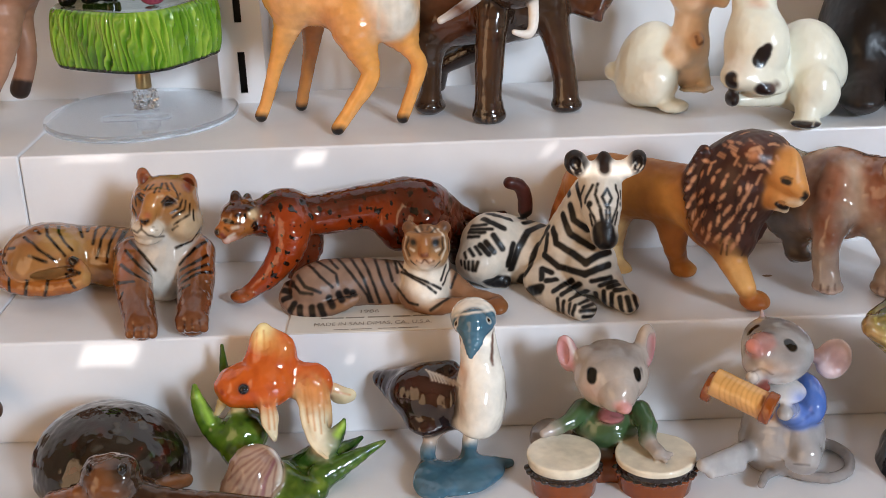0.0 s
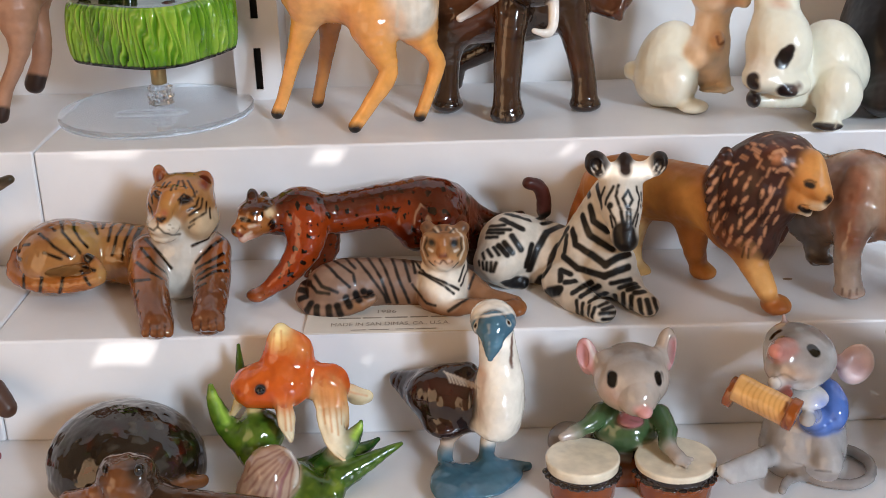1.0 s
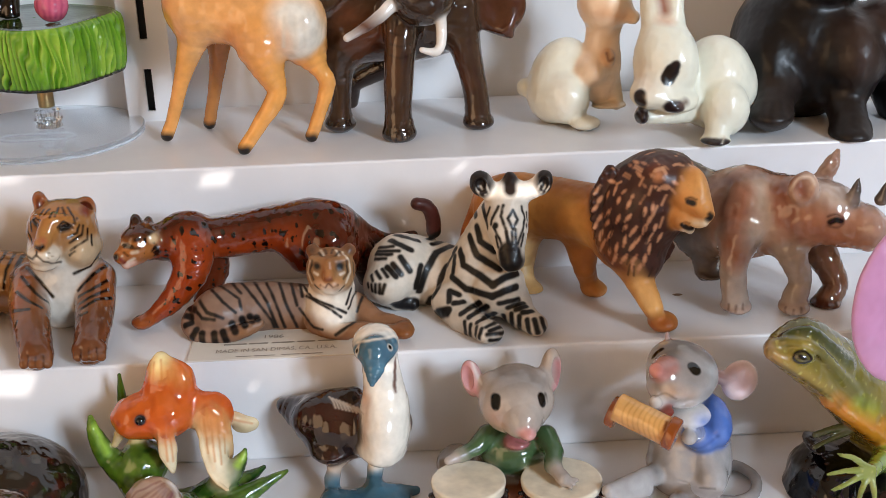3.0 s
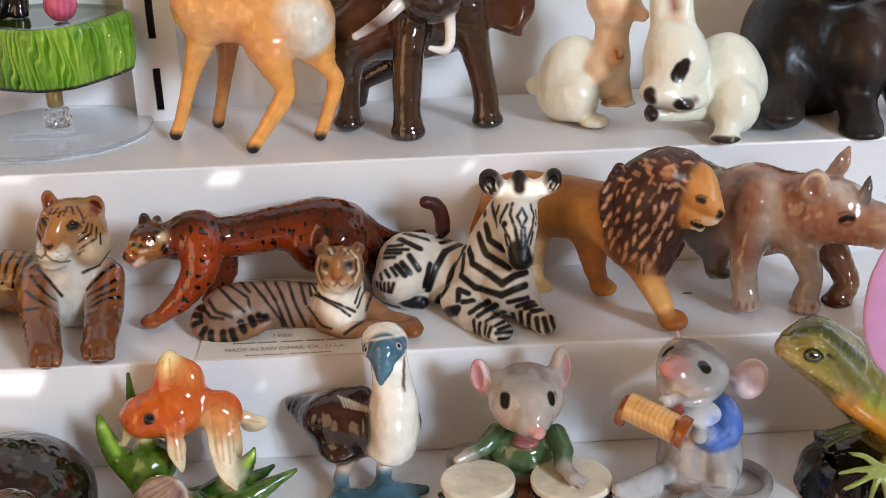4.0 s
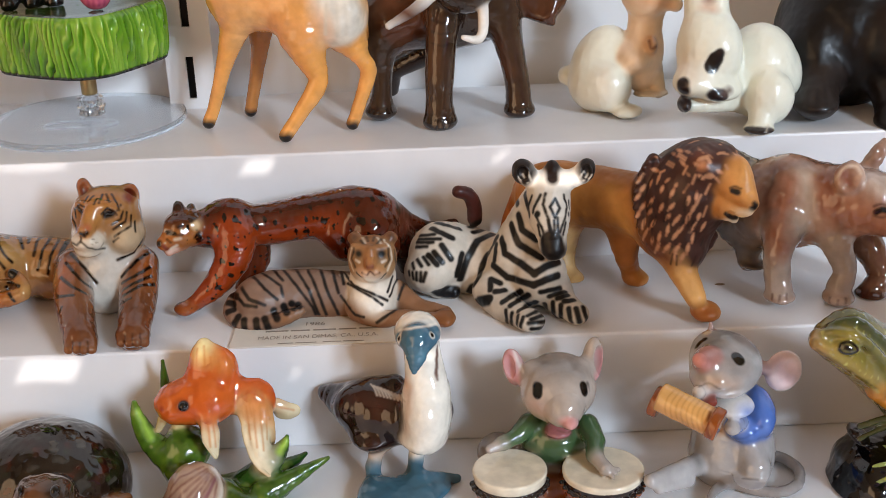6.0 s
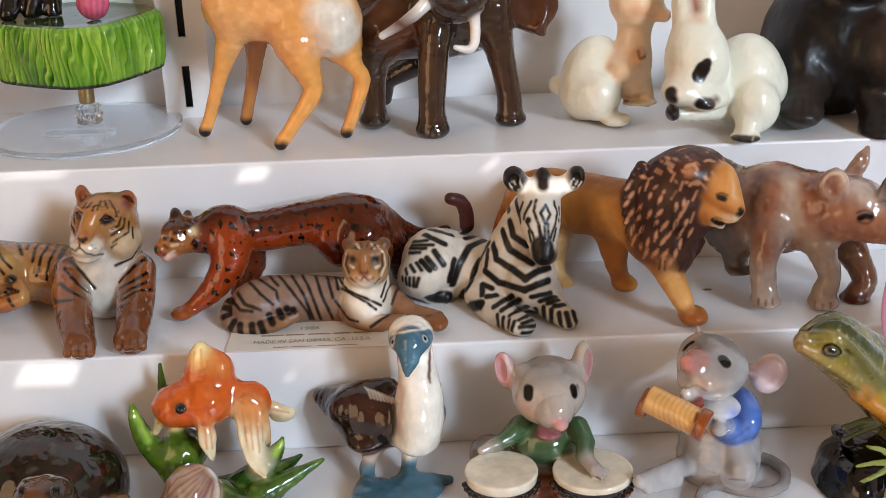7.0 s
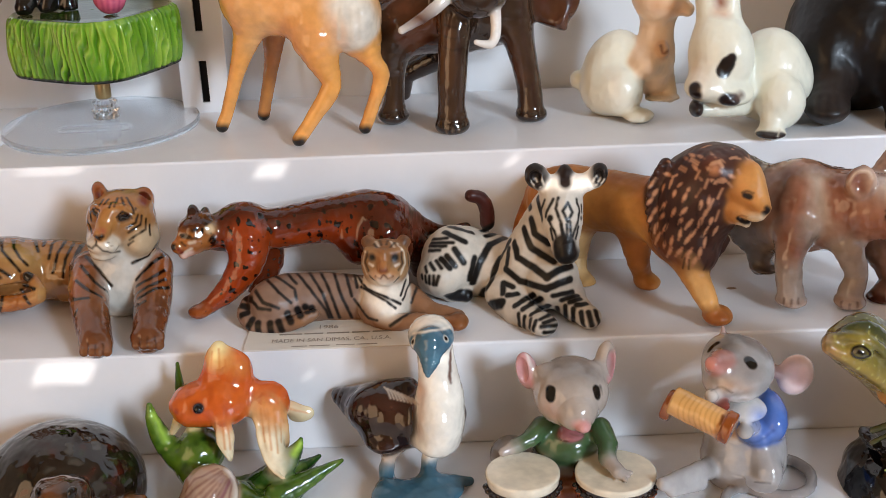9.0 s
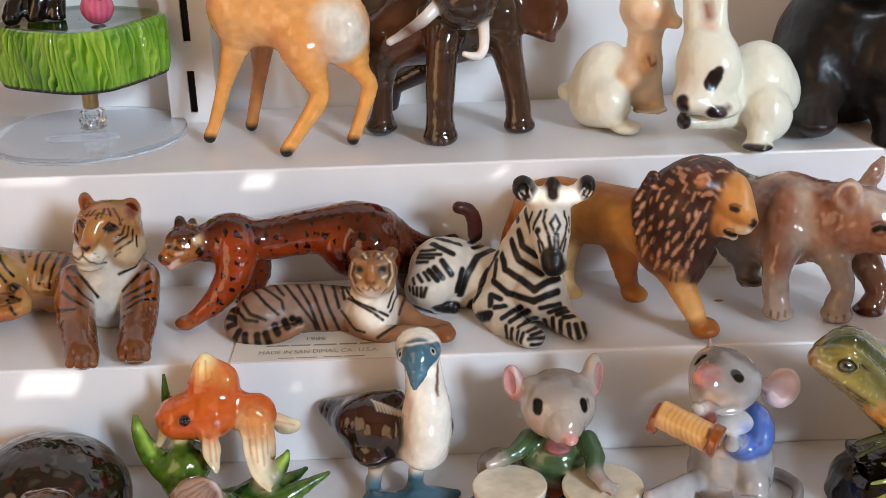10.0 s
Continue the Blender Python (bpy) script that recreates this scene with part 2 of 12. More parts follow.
def speckle(p, size, seed, stretch=(1, 1, 1)):
    """Smooth noise about 0 at the points, of that grain in millimetres."""
    rng = np.random.RandomState(seed)
    total = np.zeros(len(p))
    for _ in range(14):
        way = rng.normal(size=3)
        way /= np.linalg.norm(way)
        total += np.cos((p * np.array(stretch)) @ way * (2 * np.pi / size) * rng.uniform(0.7, 1.4) + rng.uniform(0, 6.3))
    return total / 14 ** 0.5


def mix(col, w, colour):
    w = np.clip(w, 0, 1)[:, None]
    return col * (1 - w) + np.array(colour) * w


# ---- the room and the stepped display ----
def box(bm, lo, hi, bevel=0.0, segments=2):
    """Adds a box between two corners, its edges rounded."""
    made = bmesh.ops.create_cube(bm, size=1.0)["verts"]
    size = [b - a for a, b in zip(lo, hi)]
    mid = [(a + b) / 2 for a, b in zip(lo, hi)]
    bmesh.ops.scale(bm, vec=size, verts=made)
    bmesh.ops.translate(bm, vec=mid, verts=made)
    if bevel:
        edges = list({e for v in made for e in v.link_edges})
        bmesh.ops.bevel(bm, geom=edges, offset=bevel, segments=segments, affect="EDGES", profile=0.5)


def part(name, bm, mat, parent=None, label="", smooth=False):
    """Links a bmesh as one mesh object, under its thing where one is given."""
    me = bpy.data.meshes.new(name)
    bmesh.ops.recalc_face_normals(bm, faces=bm.faces)
    bm.to_mesh(me)
    bm.free()
    if smooth:
        me.polygons.foreach_set("use_smooth", np.ones(len(me.polygons), bool))
    me.materials.append(mat)
    ob = new(name, me)
    if parent:
        ob.parent = parent
    return tagged(ob, label)


def boxed(name, mat, lo, hi, bevel=0.0, parent=None, label=""):
    bm = bmesh.new()
    box(bm, lo, hi, bevel)
    return part(name, bm, mat, parent, label)


def setting(ob, label, category):
    return tagged(ob, label, category, kind="structure")


WALL_Y, TOP_Y, MID_Y = 0.371, 0.296, 0.240      # wall, front of the top step, front of the middle step
TOP_Z, MID_Z, LOW_Z = 1.2365, 1.200, 1.169      # the three treads

setting(boxed("floor", FLOOR_WOOD, (-1.12, -1.7, -0.05), (2.2, 0.5, 0.0)), "brown wooden floor boards of the room", "floor")
setting(boxed("ceiling", ROOM_PAINT, (-1.12, -1.7, 2.6), (2.2, 0.5, 2.65)), "plain beige ceiling of the room", "ceiling")
setting(boxed("wall_north", WALL_PAINT, (-1.02, WALL_Y, 0.0), (2.2, 0.5, 2.6)), "white painted wall behind the shelf", "wall")
setting(boxed("wall_west", ROOM_PAINT, (-1.12, -1.7, 0.0), (-1.02, -1.60, 2.6)), "plain beige side wall beside the fill lamp opening", "wall")
setting(boxed("wall_west_low", ROOM_PAINT, (-1.12, -1.60, 0.0), (-1.02, -0.35, 0.9)), "plain beige wall under the fill lamp opening", "wall")
setting(boxed("wall_west_high", ROOM_PAINT, (-1.12, -1.60, 2.3), (-1.02, -0.35, 2.6)), "plain beige wall over the fill lamp opening", "wall")
setting(boxed("wall_west_end", ROOM_PAINT, (-1.12, -0.35, 0.0), (-1.02, 0.5, 2.6)), "plain beige side wall beside the fill lamp opening", "wall")
setting(boxed("wall_east", ROOM_PAINT, (2.2, -1.7, 0.0), (2.3, 0.5, 2.6)), "plain beige side wall", "wall")
bm = bmesh.new()
for lo, hi in (((-1.02, 0), (2.2, 1.1)), ((-1.02, 2.5), (2.2, 2.6)), ((-1.02, 1.1), (0.4, 2.5)), ((1.9, 1.1), (2.2, 2.5))):
    box(bm, (lo[0], -1.72, lo[1]), (hi[0], -1.62, hi[1]))
setting(part("wall_south", bm, ROOM_PAINT), "beige wall with a window opening", "wall")


def blind(name, x0, x1, z0, z1, gaps):
    """An unseen added screen with gaps (left, right, low, high, lean) that shape the sun into patches."""
    xs = sorted({x0, x1, *(v for g in gaps for v in g[:2])})
    zs = sorted({z0, z1, *(v for g in gaps for v in g[2:4])})
    bm = bmesh.new()
    for a, b in zip(xs, xs[1:]):
        for c, d in zip(zs, zs[1:]):
            if not any(g[0] < (a + b) / 2 < g[1] and g[2] < (c + d) / 2 < g[3] for g in gaps):
                box(bm, (a, -1.612, c), (b, -1.610, d))
    for a, b, c, d, lean in gaps:               # slanted gap edges skew the sun patches
        k = lean * (d - c)
        for tri in (((a, c), (a, d), (a + k, d)), ((b, d), (b, c), (b - k, c)), ((a, c), (b, c), (a + k, c + 0.12 * (d - c)))):
            ends = [[bm.verts.new((x, y, z)) for x, z in tri] for y in (-1.612, -1.610)]
            bm.faces.new(ends[0]), bm.faces.new(ends[1][::-1])
            for q in range(3):
                bm.faces.new([ends[0][q], ends[1][q], ends[1][(q + 1) % 3], ends[0][(q + 1) % 3]])
    return setting(part(name, bm, SCREEN_CLOTH), "unseen added screen with gaps that shapes the sun patches", "blind")


def gap(x, z, y, width, height, lean=0.6):
    """The gap through which the sun lights a patch of that place and size on an upright face at y."""
    d = y + 1.611
    return (x + d * SUN_SIDE - width / 2, x + d * SUN_SIDE + width / 2, z + d * SUN_RISE - height / 2, z + d * SUN_RISE + height / 2, lean)


# each gap is placed to throw one sun patch, the last onto the zebra's ears
SUN_GAPS = [gap(*g) for g in (
    (-0.0156, 1.2326, 0.296, 0.0126, 0.0060),
    (-0.0685, 1.1953, 0.24, 0.0201, 0.0080, 0.5),
    (-0.0024, 1.1917, 0.24, 0.0040, 0.0038),
    (0.0192, 1.1953, 0.24, 0.0150, 0.0034, 1.8),
    (0.0574, 1.2329, 0.296, 0.0075, 0.0048, 1.1),
    (0.0777, 1.2327, 0.296, 0.0020, 0.0035),
    (0.1014, 1.1962, 0.24, 0.0032, 0.0043),
    (-0.0825, 1.2351, 0.296, 0.0255, 0.0027, 2.0),
    (0.0697, 1.2380, 0.257, 0.0210, 0.0045, 0.1),)]
blind("sun_patch_screen", 0.36, 1.94, 1.06, 2.54, SUN_GAPS)
# unseen sheet that closes the opening behind the added fill lamp
setting(boxed("fill_opening_screen", SCREEN_CLOTH, (-1.03, -1.62, 0.88), (-1.028, -0.33, 2.32)), "unseen sheet closing the opening behind the added fill lamp", "blind")

# the shelf board that carries all, and the two units of white steps on it
shelf = setting(boxed("shelf_board", WHITE_PAINT, (-0.55, 0.06, LOW_Z - 0.018), (0.62, WALL_Y - 0.002, LOW_Z), 0.0012),
                "white painted shelf board against the wall", "shelf")
SEAM = -0.105
for x0, x1, dz in ((-0.50, SEAM - 0.00015, 0.0003), (SEAM + 0.00015, 0.58, 0.0)):
    unit = tagged(new("step_riser"), "white painted two-step display riser on the shelf", "display riser")
    unit.location = ((x0 + x1) / 2, TOP_Y, LOW_Z)
    w = (x1 - x0) / 2
    boxed("upper_step", WHITE_PAINT, (-w, 0.0, 0.0), (w, WALL_Y - TOP_Y - 0.003, TOP_Z - LOW_Z + dz), 0.0007, unit)
    boxed("lower_step", WHITE_PAINT, (-w, MID_Y - TOP_Y, 0.0), (w, -0.0004, MID_Z - LOW_Z + dz), 0.0007, unit)

# slotted steel upright on the wall
upright = tagged(new("shelf_upright"), "white slotted steel shelf upright on the wall", "shelf upright")
upright.location = (-0.0435, WALL_Y, TOP_Z)
bm = bmesh.new()
front, half, slot_w, slot_h, pitch, first = -0.0185, 0.008, 0.0026, 0.0145, 0.0245, 0.0035
box(bm, (-half, front, 0.0), (-slot_w / 2, front + 0.0012, 0.40))
box(bm, (slot_w / 2, front, 0.0), (half, front + 0.0012, 0.40))
z = 0.0
for i in range(16):
    box(bm, (-slot_w / 2, front, z), (slot_w / 2, front + 0.0012, first + i * pitch))
    z = first + i * pitch + slot_h
box(bm, (-half, front + 0.0012, 0.0), (-half + 0.0012, 0, 0.40))
box(bm, (half - 0.0012, front + 0.0012, 0.0), (half, 0, 0.40))
part("channel", bm, METAL_WHITE, upright)
# black backing sheet stands in for the shade inside the channel
boxed("slot_shade_sheet", SLOT_SHADE, (-half + 0.0013, front + 0.004, 0.001), (half - 0.0013, front + 0.006, 0.399), 0, upright)


c = Clay(0.5, 1.6)
c.limb([(11.3, 8.0, 16.6), (8.8, 7.0, 8.2)], [8.56, 8.94], tint("c8c1b7"))
c.limb([(6.7, 13.0, 7.7), (-10.4, 18.0, 9.4), (-27.9, 20.0, 10.4)], [9.76, 9.19, 8.55], tint("9d7145"))
c.ball((-26.8, 14.0, 11.8), (13.11, 13, 9.42), tint("9d7145"))
c.ball((-29.4, 9.0, 10.3), (8.31, 8, 5.65), tint("9d7145"))
c.ball((-21.6, 3.0, 10.3), (7.53, 4, 1.64), tint("815434"), melt=1.0, carve=True)
c.limb([(-40.2, 16.0, 11.0), (-40.4, 13.7, 9.7), (-40.6, 11.2, 8.4), (-39.9, 9.0, 7.5), (-37.8, 6.8, 6.9), (-34.9, 4.6, 6.7), (-31.7, 3.0, 6.6), (-28.4, 2.0, 6.5), (-24.7, 1.5, 6.4), (-21.2, 1.0, 6.7), (-17.8, 0.2, 7.4), (-14.5, -0.7, 8.5), (-12.4, -1.0, 9.5), (-12.2, -0.3, 10.7), (-13.1, 1.0, 11.9), (-14.1, 2.0, 12.9), (-14.7, 2.5, 13.4), (-15.4, 2.7, 13.7), (-16.1, 3.0, 14.0)], [2.37, 2.41, 2.46, 2.5, 2.56, 2.61, 2.63, 2.6, 2.53, 2.45, 2.35, 2.24, 2.11, 1.95, 1.77, 1.63, 1.55, 1.51, 1.47], tint("9d612b"), melt=0.5)
c.limb([(0.5, 8.0, 12.6), (1.1, 4.1, 11.6), (1.7, 0, 10.6), (2.6, -4.0, 9.5), (3.9, -8.5, 8.2), (5.4, -13.3, 6.7), (6.6, -17.0, 5.5), (7.3, -19.0, 4.8), (7.6, -20.0, 4.4), (8.0, -21.0, 3.9)], [5.95, 5.8, 5.65, 5.46, 5.2, 4.9, 4.67, 4.56, 4.52, 4.47], tint("815232"))
c.limb([(18.3, 8.0, 12.8), (18.8, 4.8, 11.2), (19.4, 1.5, 9.5), (19.9, -2.0, 8.0), (20.4, -6.4, 6.8), (20.9, -11.3, 5.8), (21.2, -15.0, 5.0), (21.4, -17.0, 4.4), (21.4, -18.0, 4.0), (21.5, -19.0, 3.7)], [5.95, 5.75, 5.55, 5.34, 5.06, 4.76, 4.54, 4.47, 4.49, 4.5], tint("815232"))
c.limb([(5.4, -22.5, 4.2), (6.0, -25.5, 3.4)], [1.46, 1.37], tint("8c5b37"), melt=0.8)
c.limb([(18.7, -19.5, 4.4), (19.2, -22.5, 3.3)], [1.47, 1.38], tint("845636"), melt=0.8)
c.limb([(7.7, -23.5, 4.6), (8.3, -26.5, 3.8)], [1.45, 1.37], tint("8c5b37"), melt=0.8)
c.limb([(20.9, -20.5, 4.7), (21.4, -23.5, 3.7)], [1.47, 1.38], tint("845636"), melt=0.8)
c.limb([(9.7, -23.5, 4.5), (10.2, -26.5, 3.7)], [1.45, 1.37], tint("8c5b37"), melt=0.8)
c.limb([(22.9, -20.5, 4.6), (23.4, -23.5, 3.7)], [1.47, 1.38], tint("845636"), melt=0.8)
c.limb([(11.4, -22.5, 4.0), (11.9, -25.5, 3.2)], [1.46, 1.37], tint("8c5b37"), melt=0.8)
c.limb([(24.7, -19.5, 4.1), (25.2, -22.5, 3.1)], [1.47, 1.38], tint("845636"), melt=0.8)
c.limb([(11.2, 9.0, 20.7), (10.4, 8.0, 14.9)], [9.2, 8.24], tint("c8c1b7"))
c.ball((11.6, 7.0, 28.8), (9.73, 8.5, 8.43), tint("9d7145"))
c.ball((13.1, 8.0, 32.5), (7.45, 7, 3.89), tint("9d7145"))
c.ball((16.8, 6.0, 23.8), (5.2, 8, 5.53), tint("bba486"))
c.ball((6.8, 4.0, 23.9), (4.85, 6, 4.2), tint("c8c1b7"))
c.limb([(10.7, 0, 33.0), (9.6, -2.0, 30.7), (8.8, -5.0, 29.1)], [2.85, 2.53, 1.88], tint("b17f4a"))
c.ball((6.3, -2.0, 25.1), (2.54, 3.4, 2.07), tint("d2c4b0"), melt=2.4)
c.ball((9.4, -3.0, 25.0), (3.17, 3.6, 2.38), tint("d7cab7"), melt=2.4)
c.ball((7.8, -0.5, 21.7), (3.52, 4, 1.76), tint("d7cab7"), melt=2.2)
c.limb([(12.6, 3.0, 19.5), (17.2, 5.0, 20.2), (19.4, 8.0, 23.3)], [2.27, 2.28, 1.96], tint("cfc4b7"))
c.limb([(5.7, 3.0, 33.8), (7.3, 1.0, 34.4), (8.5, 1.0, 33.9)], [0.8, 0.95, 0.79], tint("a4743f"))
c.limb([(12.4, 0, 34.2), (14.6, 0, 34.2), (16.5, 1.0, 32.4)], [1.11, 1.27, 0.95], tint("a4743f"))
c.ball((5.8, 10.0, 35.9), (1.95, 3, 3.24), tint("955630"), turn=(0, -12, 0))
c.ball((17.7, 11.0, 33.4), (2.93, 3, 3.1), tint("955630"), turn=(0, 12, 0))
c.ball((6.3, 7.3, 36.6), (1.13, 1.5, 2.09), tint("8e3623"), melt=0.6, carve=True)
c.ball((18.2, 8.5, 33.9), (1.94, 1.6, 2.1), tint("8e3623"), melt=0.6, carve=True)
c.brush([(11.4, -0.7, 16.5), (9.9, -1.8, 8.3)], 4.21, tint("c8c1b7"), 2.5)
c.brush([(18.0, 10.1, 34.4), (19.1, 4.8, 34.4)], 1.44, tint("753223"), 0.8)
c.brush([(5.9, 8.7, 35.6)], 0.97, tint("753223"), 0.6)
c.brush([(-27.8, 7.8, 19.9), (-25.1, 21.1, 19.9), (-8.4, 21.9, 19.0)], 2.38, tint("844e2c"), 4)
c.brush([(8.3, -19.6, 9.2), (8.9, -23.3, 7.5)], 4.28, tint("6c422a"), 4)
c.brush([(21.6, -14.2, 9.7), (22.2, -20.8, 7.5)], 4.3, tint("6c422a"), 4)
c.brush([(-3.5, -1.5, 12.2), (-11.6, -2.0, 11.0)], 2.26, tint("b3905f"), 4)
c.brush([(-23.0, 8.1, 19.6), (-17.2, 9.5, 17.1)], 1.98, tint("b7955f"), 4)
c.brush([(7.0, 0.1, 34.3), (14.8, 1.5, 35.2)], 1.9, tint("ac7037"), 2.2)
c.brush([(0.1, 0.6, 16.4), (0, -7.7, 12.9)], 1.59, tint("a45b28"), 3)
c.brush([(22.6, 4.8, 15.7), (24.0, -2.1, 11.4)], 1.61, tint("a45b28"), 3)
c.brush([(-22.7, 15.4, 20.6), (-21.9, 12.7, 20.4), (-21.4, 10.8, 20.0), (-20.6, 9.5, 19.4), (-19.9, 8.7, 18.6), (-19.2, 7.9, 17.8), (-18.5, 7.6, 17.1), (-17.7, 7.3, 16.5), (-17.1, 7.3, 15.7)], 0.48, tint("150d08"), 0.3)
c.brush([(-25.9, 14.3, 21.2), (-25.1, 11.9, 20.9), (-24.5, 10.0, 20.5), (-24.0, 8.4, 19.9), (-22.9, 7.3, 19.2), (-21.9, 6.5, 18.5), (-20.9, 5.7, 17.7), (-20.2, 5.4, 16.8), (-19.4, 5.2, 15.8), (-18.7, 4.9, 14.9)], 0.48, tint("150d08"), 0.3)
c.brush([(-27.9, 5.9, 18.9), (-26.8, 4.9, 18.2), (-25.6, 3.8, 17.5), (-24.7, 3.5, 16.9), (-23.8, 3.3, 16.3), (-22.8, 3.0, 15.8), (-22.0, 3.0, 15.1), (-21.2, 3.0, 14.4)], 0.47, tint("150d08"), 0.3)
c.brush([(-28.2, 2.7, 16.0), (-27.2, 2.5, 15.7), (-26.1, 2.2, 15.4), (-25.1, 1.9, 15.1), (-24.2, 1.9, 14.7), (-23.4, 2.2, 14.2)], 0.47, tint("150d08"), 0.3)
c.brush([(-28.2, 11.0, 20.9), (-27.2, 10.0, 20.6), (-26.3, 8.9, 20.3)], 0.48, tint("150d08"), 0.3)
c.brush([(-30.9, 8.6, 19.8), (-29.8, 7.3, 19.5), (-28.7, 6.2, 19.2)], 0.48, tint("150d08"), 0.3)
c.brush([(-19.0, 22.0, 18.6), (-17.7, 18.5, 18.8), (-16.8, 16.3, 18.5), (-16.1, 14.7, 18.0), (-15.6, 13.6, 17.3)], 0.49, tint("150d08"), 0.3)
c.brush([(-12.1, 11.7, 15.7), (-12.0, 12.5, 16.5), (-12.0, 13.6, 17.1), (-12.0, 14.7, 17.8), (-12.1, 16.3, 18.3), (-11.7, 18.3, 18.5), (-11.6, 21.6, 18.3)], 0.5, tint("150d08"), 0.3)
c.brush([(-10.8, 9.2, 12.4), (-10.4, 9.5, 13.4), (-10.2, 10.1, 14.3), (-9.9, 10.6, 15.2), (-9.8, 11.4, 16.0), (-9.7, 12.5, 16.8), (-9.3, 13.6, 17.4), (-8.9, 15.0, 18.0), (-8.7, 16.9, 18.4), (-9.2, 21.3, 17.9)], 0.5, tint("150d08"), 0.3)
c.brush([(-7.6, 7.9, 11.4), (-7.4, 8.2, 12.4), (-7.3, 8.7, 13.3), (-7.1, 9.3, 14.2), (-7.0, 9.8, 15.1), (-7.0, 10.6, 16.0), (-6.6, 11.5, 16.7), (-6.3, 12.6, 17.3), (-6.1, 13.9, 17.8), (-5.9, 15.6, 18.2), (-6.1, 18.3, 18.2)], 0.49, tint("150d08"), 0.3)
c.brush([(-3.7, 0.6, 13.1), (-3.6, 1.4, 13.9), (-3.6, 2.5, 14.7), (-3.6, 3.9, 15.3), (-3.6, 5.2, 15.9), (-3.6, 6.6, 16.6), (-4.3, 10.1, 16.4), (-4.1, 11.5, 16.9), (-3.8, 12.6, 17.4), (-3.5, 14.0, 17.9), (-3.5, 15.9, 18.1)], 0.49, tint("150d08"), 0.3)
c.brush([(-2.8, 8.0, 17.5), (-3.3, 11.8, 17.1), (-3.1, 13.1, 17.5), (-2.9, 14.5, 18.0), (-3.1, 17.0, 18.0)], 0.49, tint("150d08"), 0.3)
c.brush([(-15.6, 21.8, 18.2), (-14.7, 17.7, 18.6), (-14.5, 15.8, 18.2)], 0.49, tint("150d08"), 0.3)
c.brush([(-22.0, 21.7, 19.0), (-20.5, 15.7, 19.9)], 0.49, tint("150d08"), 0.3)
c.brush([(-35.4, 7.2, 16.8), (-33.2, 5.9, 17.4)], 0.48, tint("150d08"), 0.3)
c.brush([(-38.2, 7.7, 12.9), (-35.7, 4.6, 13.4)], 0.48, tint("150d08"), 0.3)
c.brush([(-40.8, 14.3, 12.6), (-36.5, 6.7, 15.1)], 0.48, tint("150d08"), 0.3)
c.brush([(-35.3, 3.5, 9.0), (-35.1, 2.4, 8.1), (-35.1, 1.9, 7.0), (-35.5, 2.4, 5.4)], 0.55, tint("150d08"), 0.3)
c.brush([(-29.4, 1.1, 9.1), (-29.4, 0.3, 8.3), (-29.5, -0.2, 7.4), (-29.8, -0.2, 6.2), (-30.5, 0.9, 4.6)], 0.55, tint("150d08"), 0.3)
c.brush([(-23.3, 1.4, 8.9), (-23.2, -0.2, 8.4), (-23.3, -1.0, 7.5), (-23.7, -1.0, 6.4), (-24.4, -0.4, 5.0)], 0.55, tint("150d08"), 0.3)
c.brush([(-19.3, 5.4, 9.1), (-18.8, 5.1, 8.1), (-16.0, -1.8, 9.8), (-15.3, -2.6, 9.1), (-14.7, -2.8, 8.1)], 0.54, tint("150d08"), 0.3)
c.brush([(-18.8, 6.7, 9.9), (-17.6, 6.2, 9.7), (-14.6, 0.1, 11.7), (-13.1, -1.5, 11.9)], 0.54, tint("150d08"), 0.3)
c.brush([(0.4, 6.1, 18.1), (1.5, 4.7, 17.7), (2.7, 3.3, 17.2), (3.8, 2.0, 16.7), (4.9, 0.9, 16.1), (5.7, 0.1, 15.5), (6.5, -0.5, 14.7), (7.2, -0.7, 13.8), (7.9, -1.0, 12.9), (8.6, -1.3, 12.0)], 0.52, tint("150d08"), 0.3)
c.brush([(-0.2, 2.3, 16.8), (0.9, 0.6, 16.5), (1.9, -0.7, 16.1), (2.9, -2.1, 15.7), (3.7, -2.9, 15.1), (4.7, -4.0, 14.6), (5.6, -4.5, 14.0), (6.5, -4.8, 13.2), (7.2, -4.5, 12.3), (7.8, -3.4, 11.0)], 0.52, tint("150d08"), 0.3)
c.brush([(-0.4, -3.4, 14.8), (0.7, -4.8, 14.6), (1.8, -6.1, 14.4), (2.9, -7.2, 14.1), (3.9, -8.0, 13.7), (4.8, -8.5, 13.4), (5.7, -8.8, 13.0), (6.5, -8.8, 12.5), (7.3, -8.8, 12.0)], 0.51, tint("150d08"), 0.3)
c.brush([(-0.7, -8.7, 11.3), (0.9, -10.3, 12.0), (2.2, -10.9, 12.4), (3.5, -11.2, 12.6), (4.6, -11.2, 12.6)], 0.51, tint("150d08"), 0.3)
c.brush([(1.2, -14.8, 8.9), (1.7, -14.6, 9.7), (2.0, -14.0, 10.4)], 0.51, tint("150d08"), 0.3)
c.brush([(22.3, 7.5, 17.1), (21.7, 5.9, 17.1), (21.0, 4.8, 17.0), (20.4, 3.7, 16.8), (19.6, 2.8, 16.6), (18.9, 1.7, 16.0), (18.2, 0.9, 15.4), (17.4, 0.4, 14.7), (16.5, -0.2, 14.0), (15.7, -0.5, 13.1)], 0.52, tint("150d08"), 0.3)
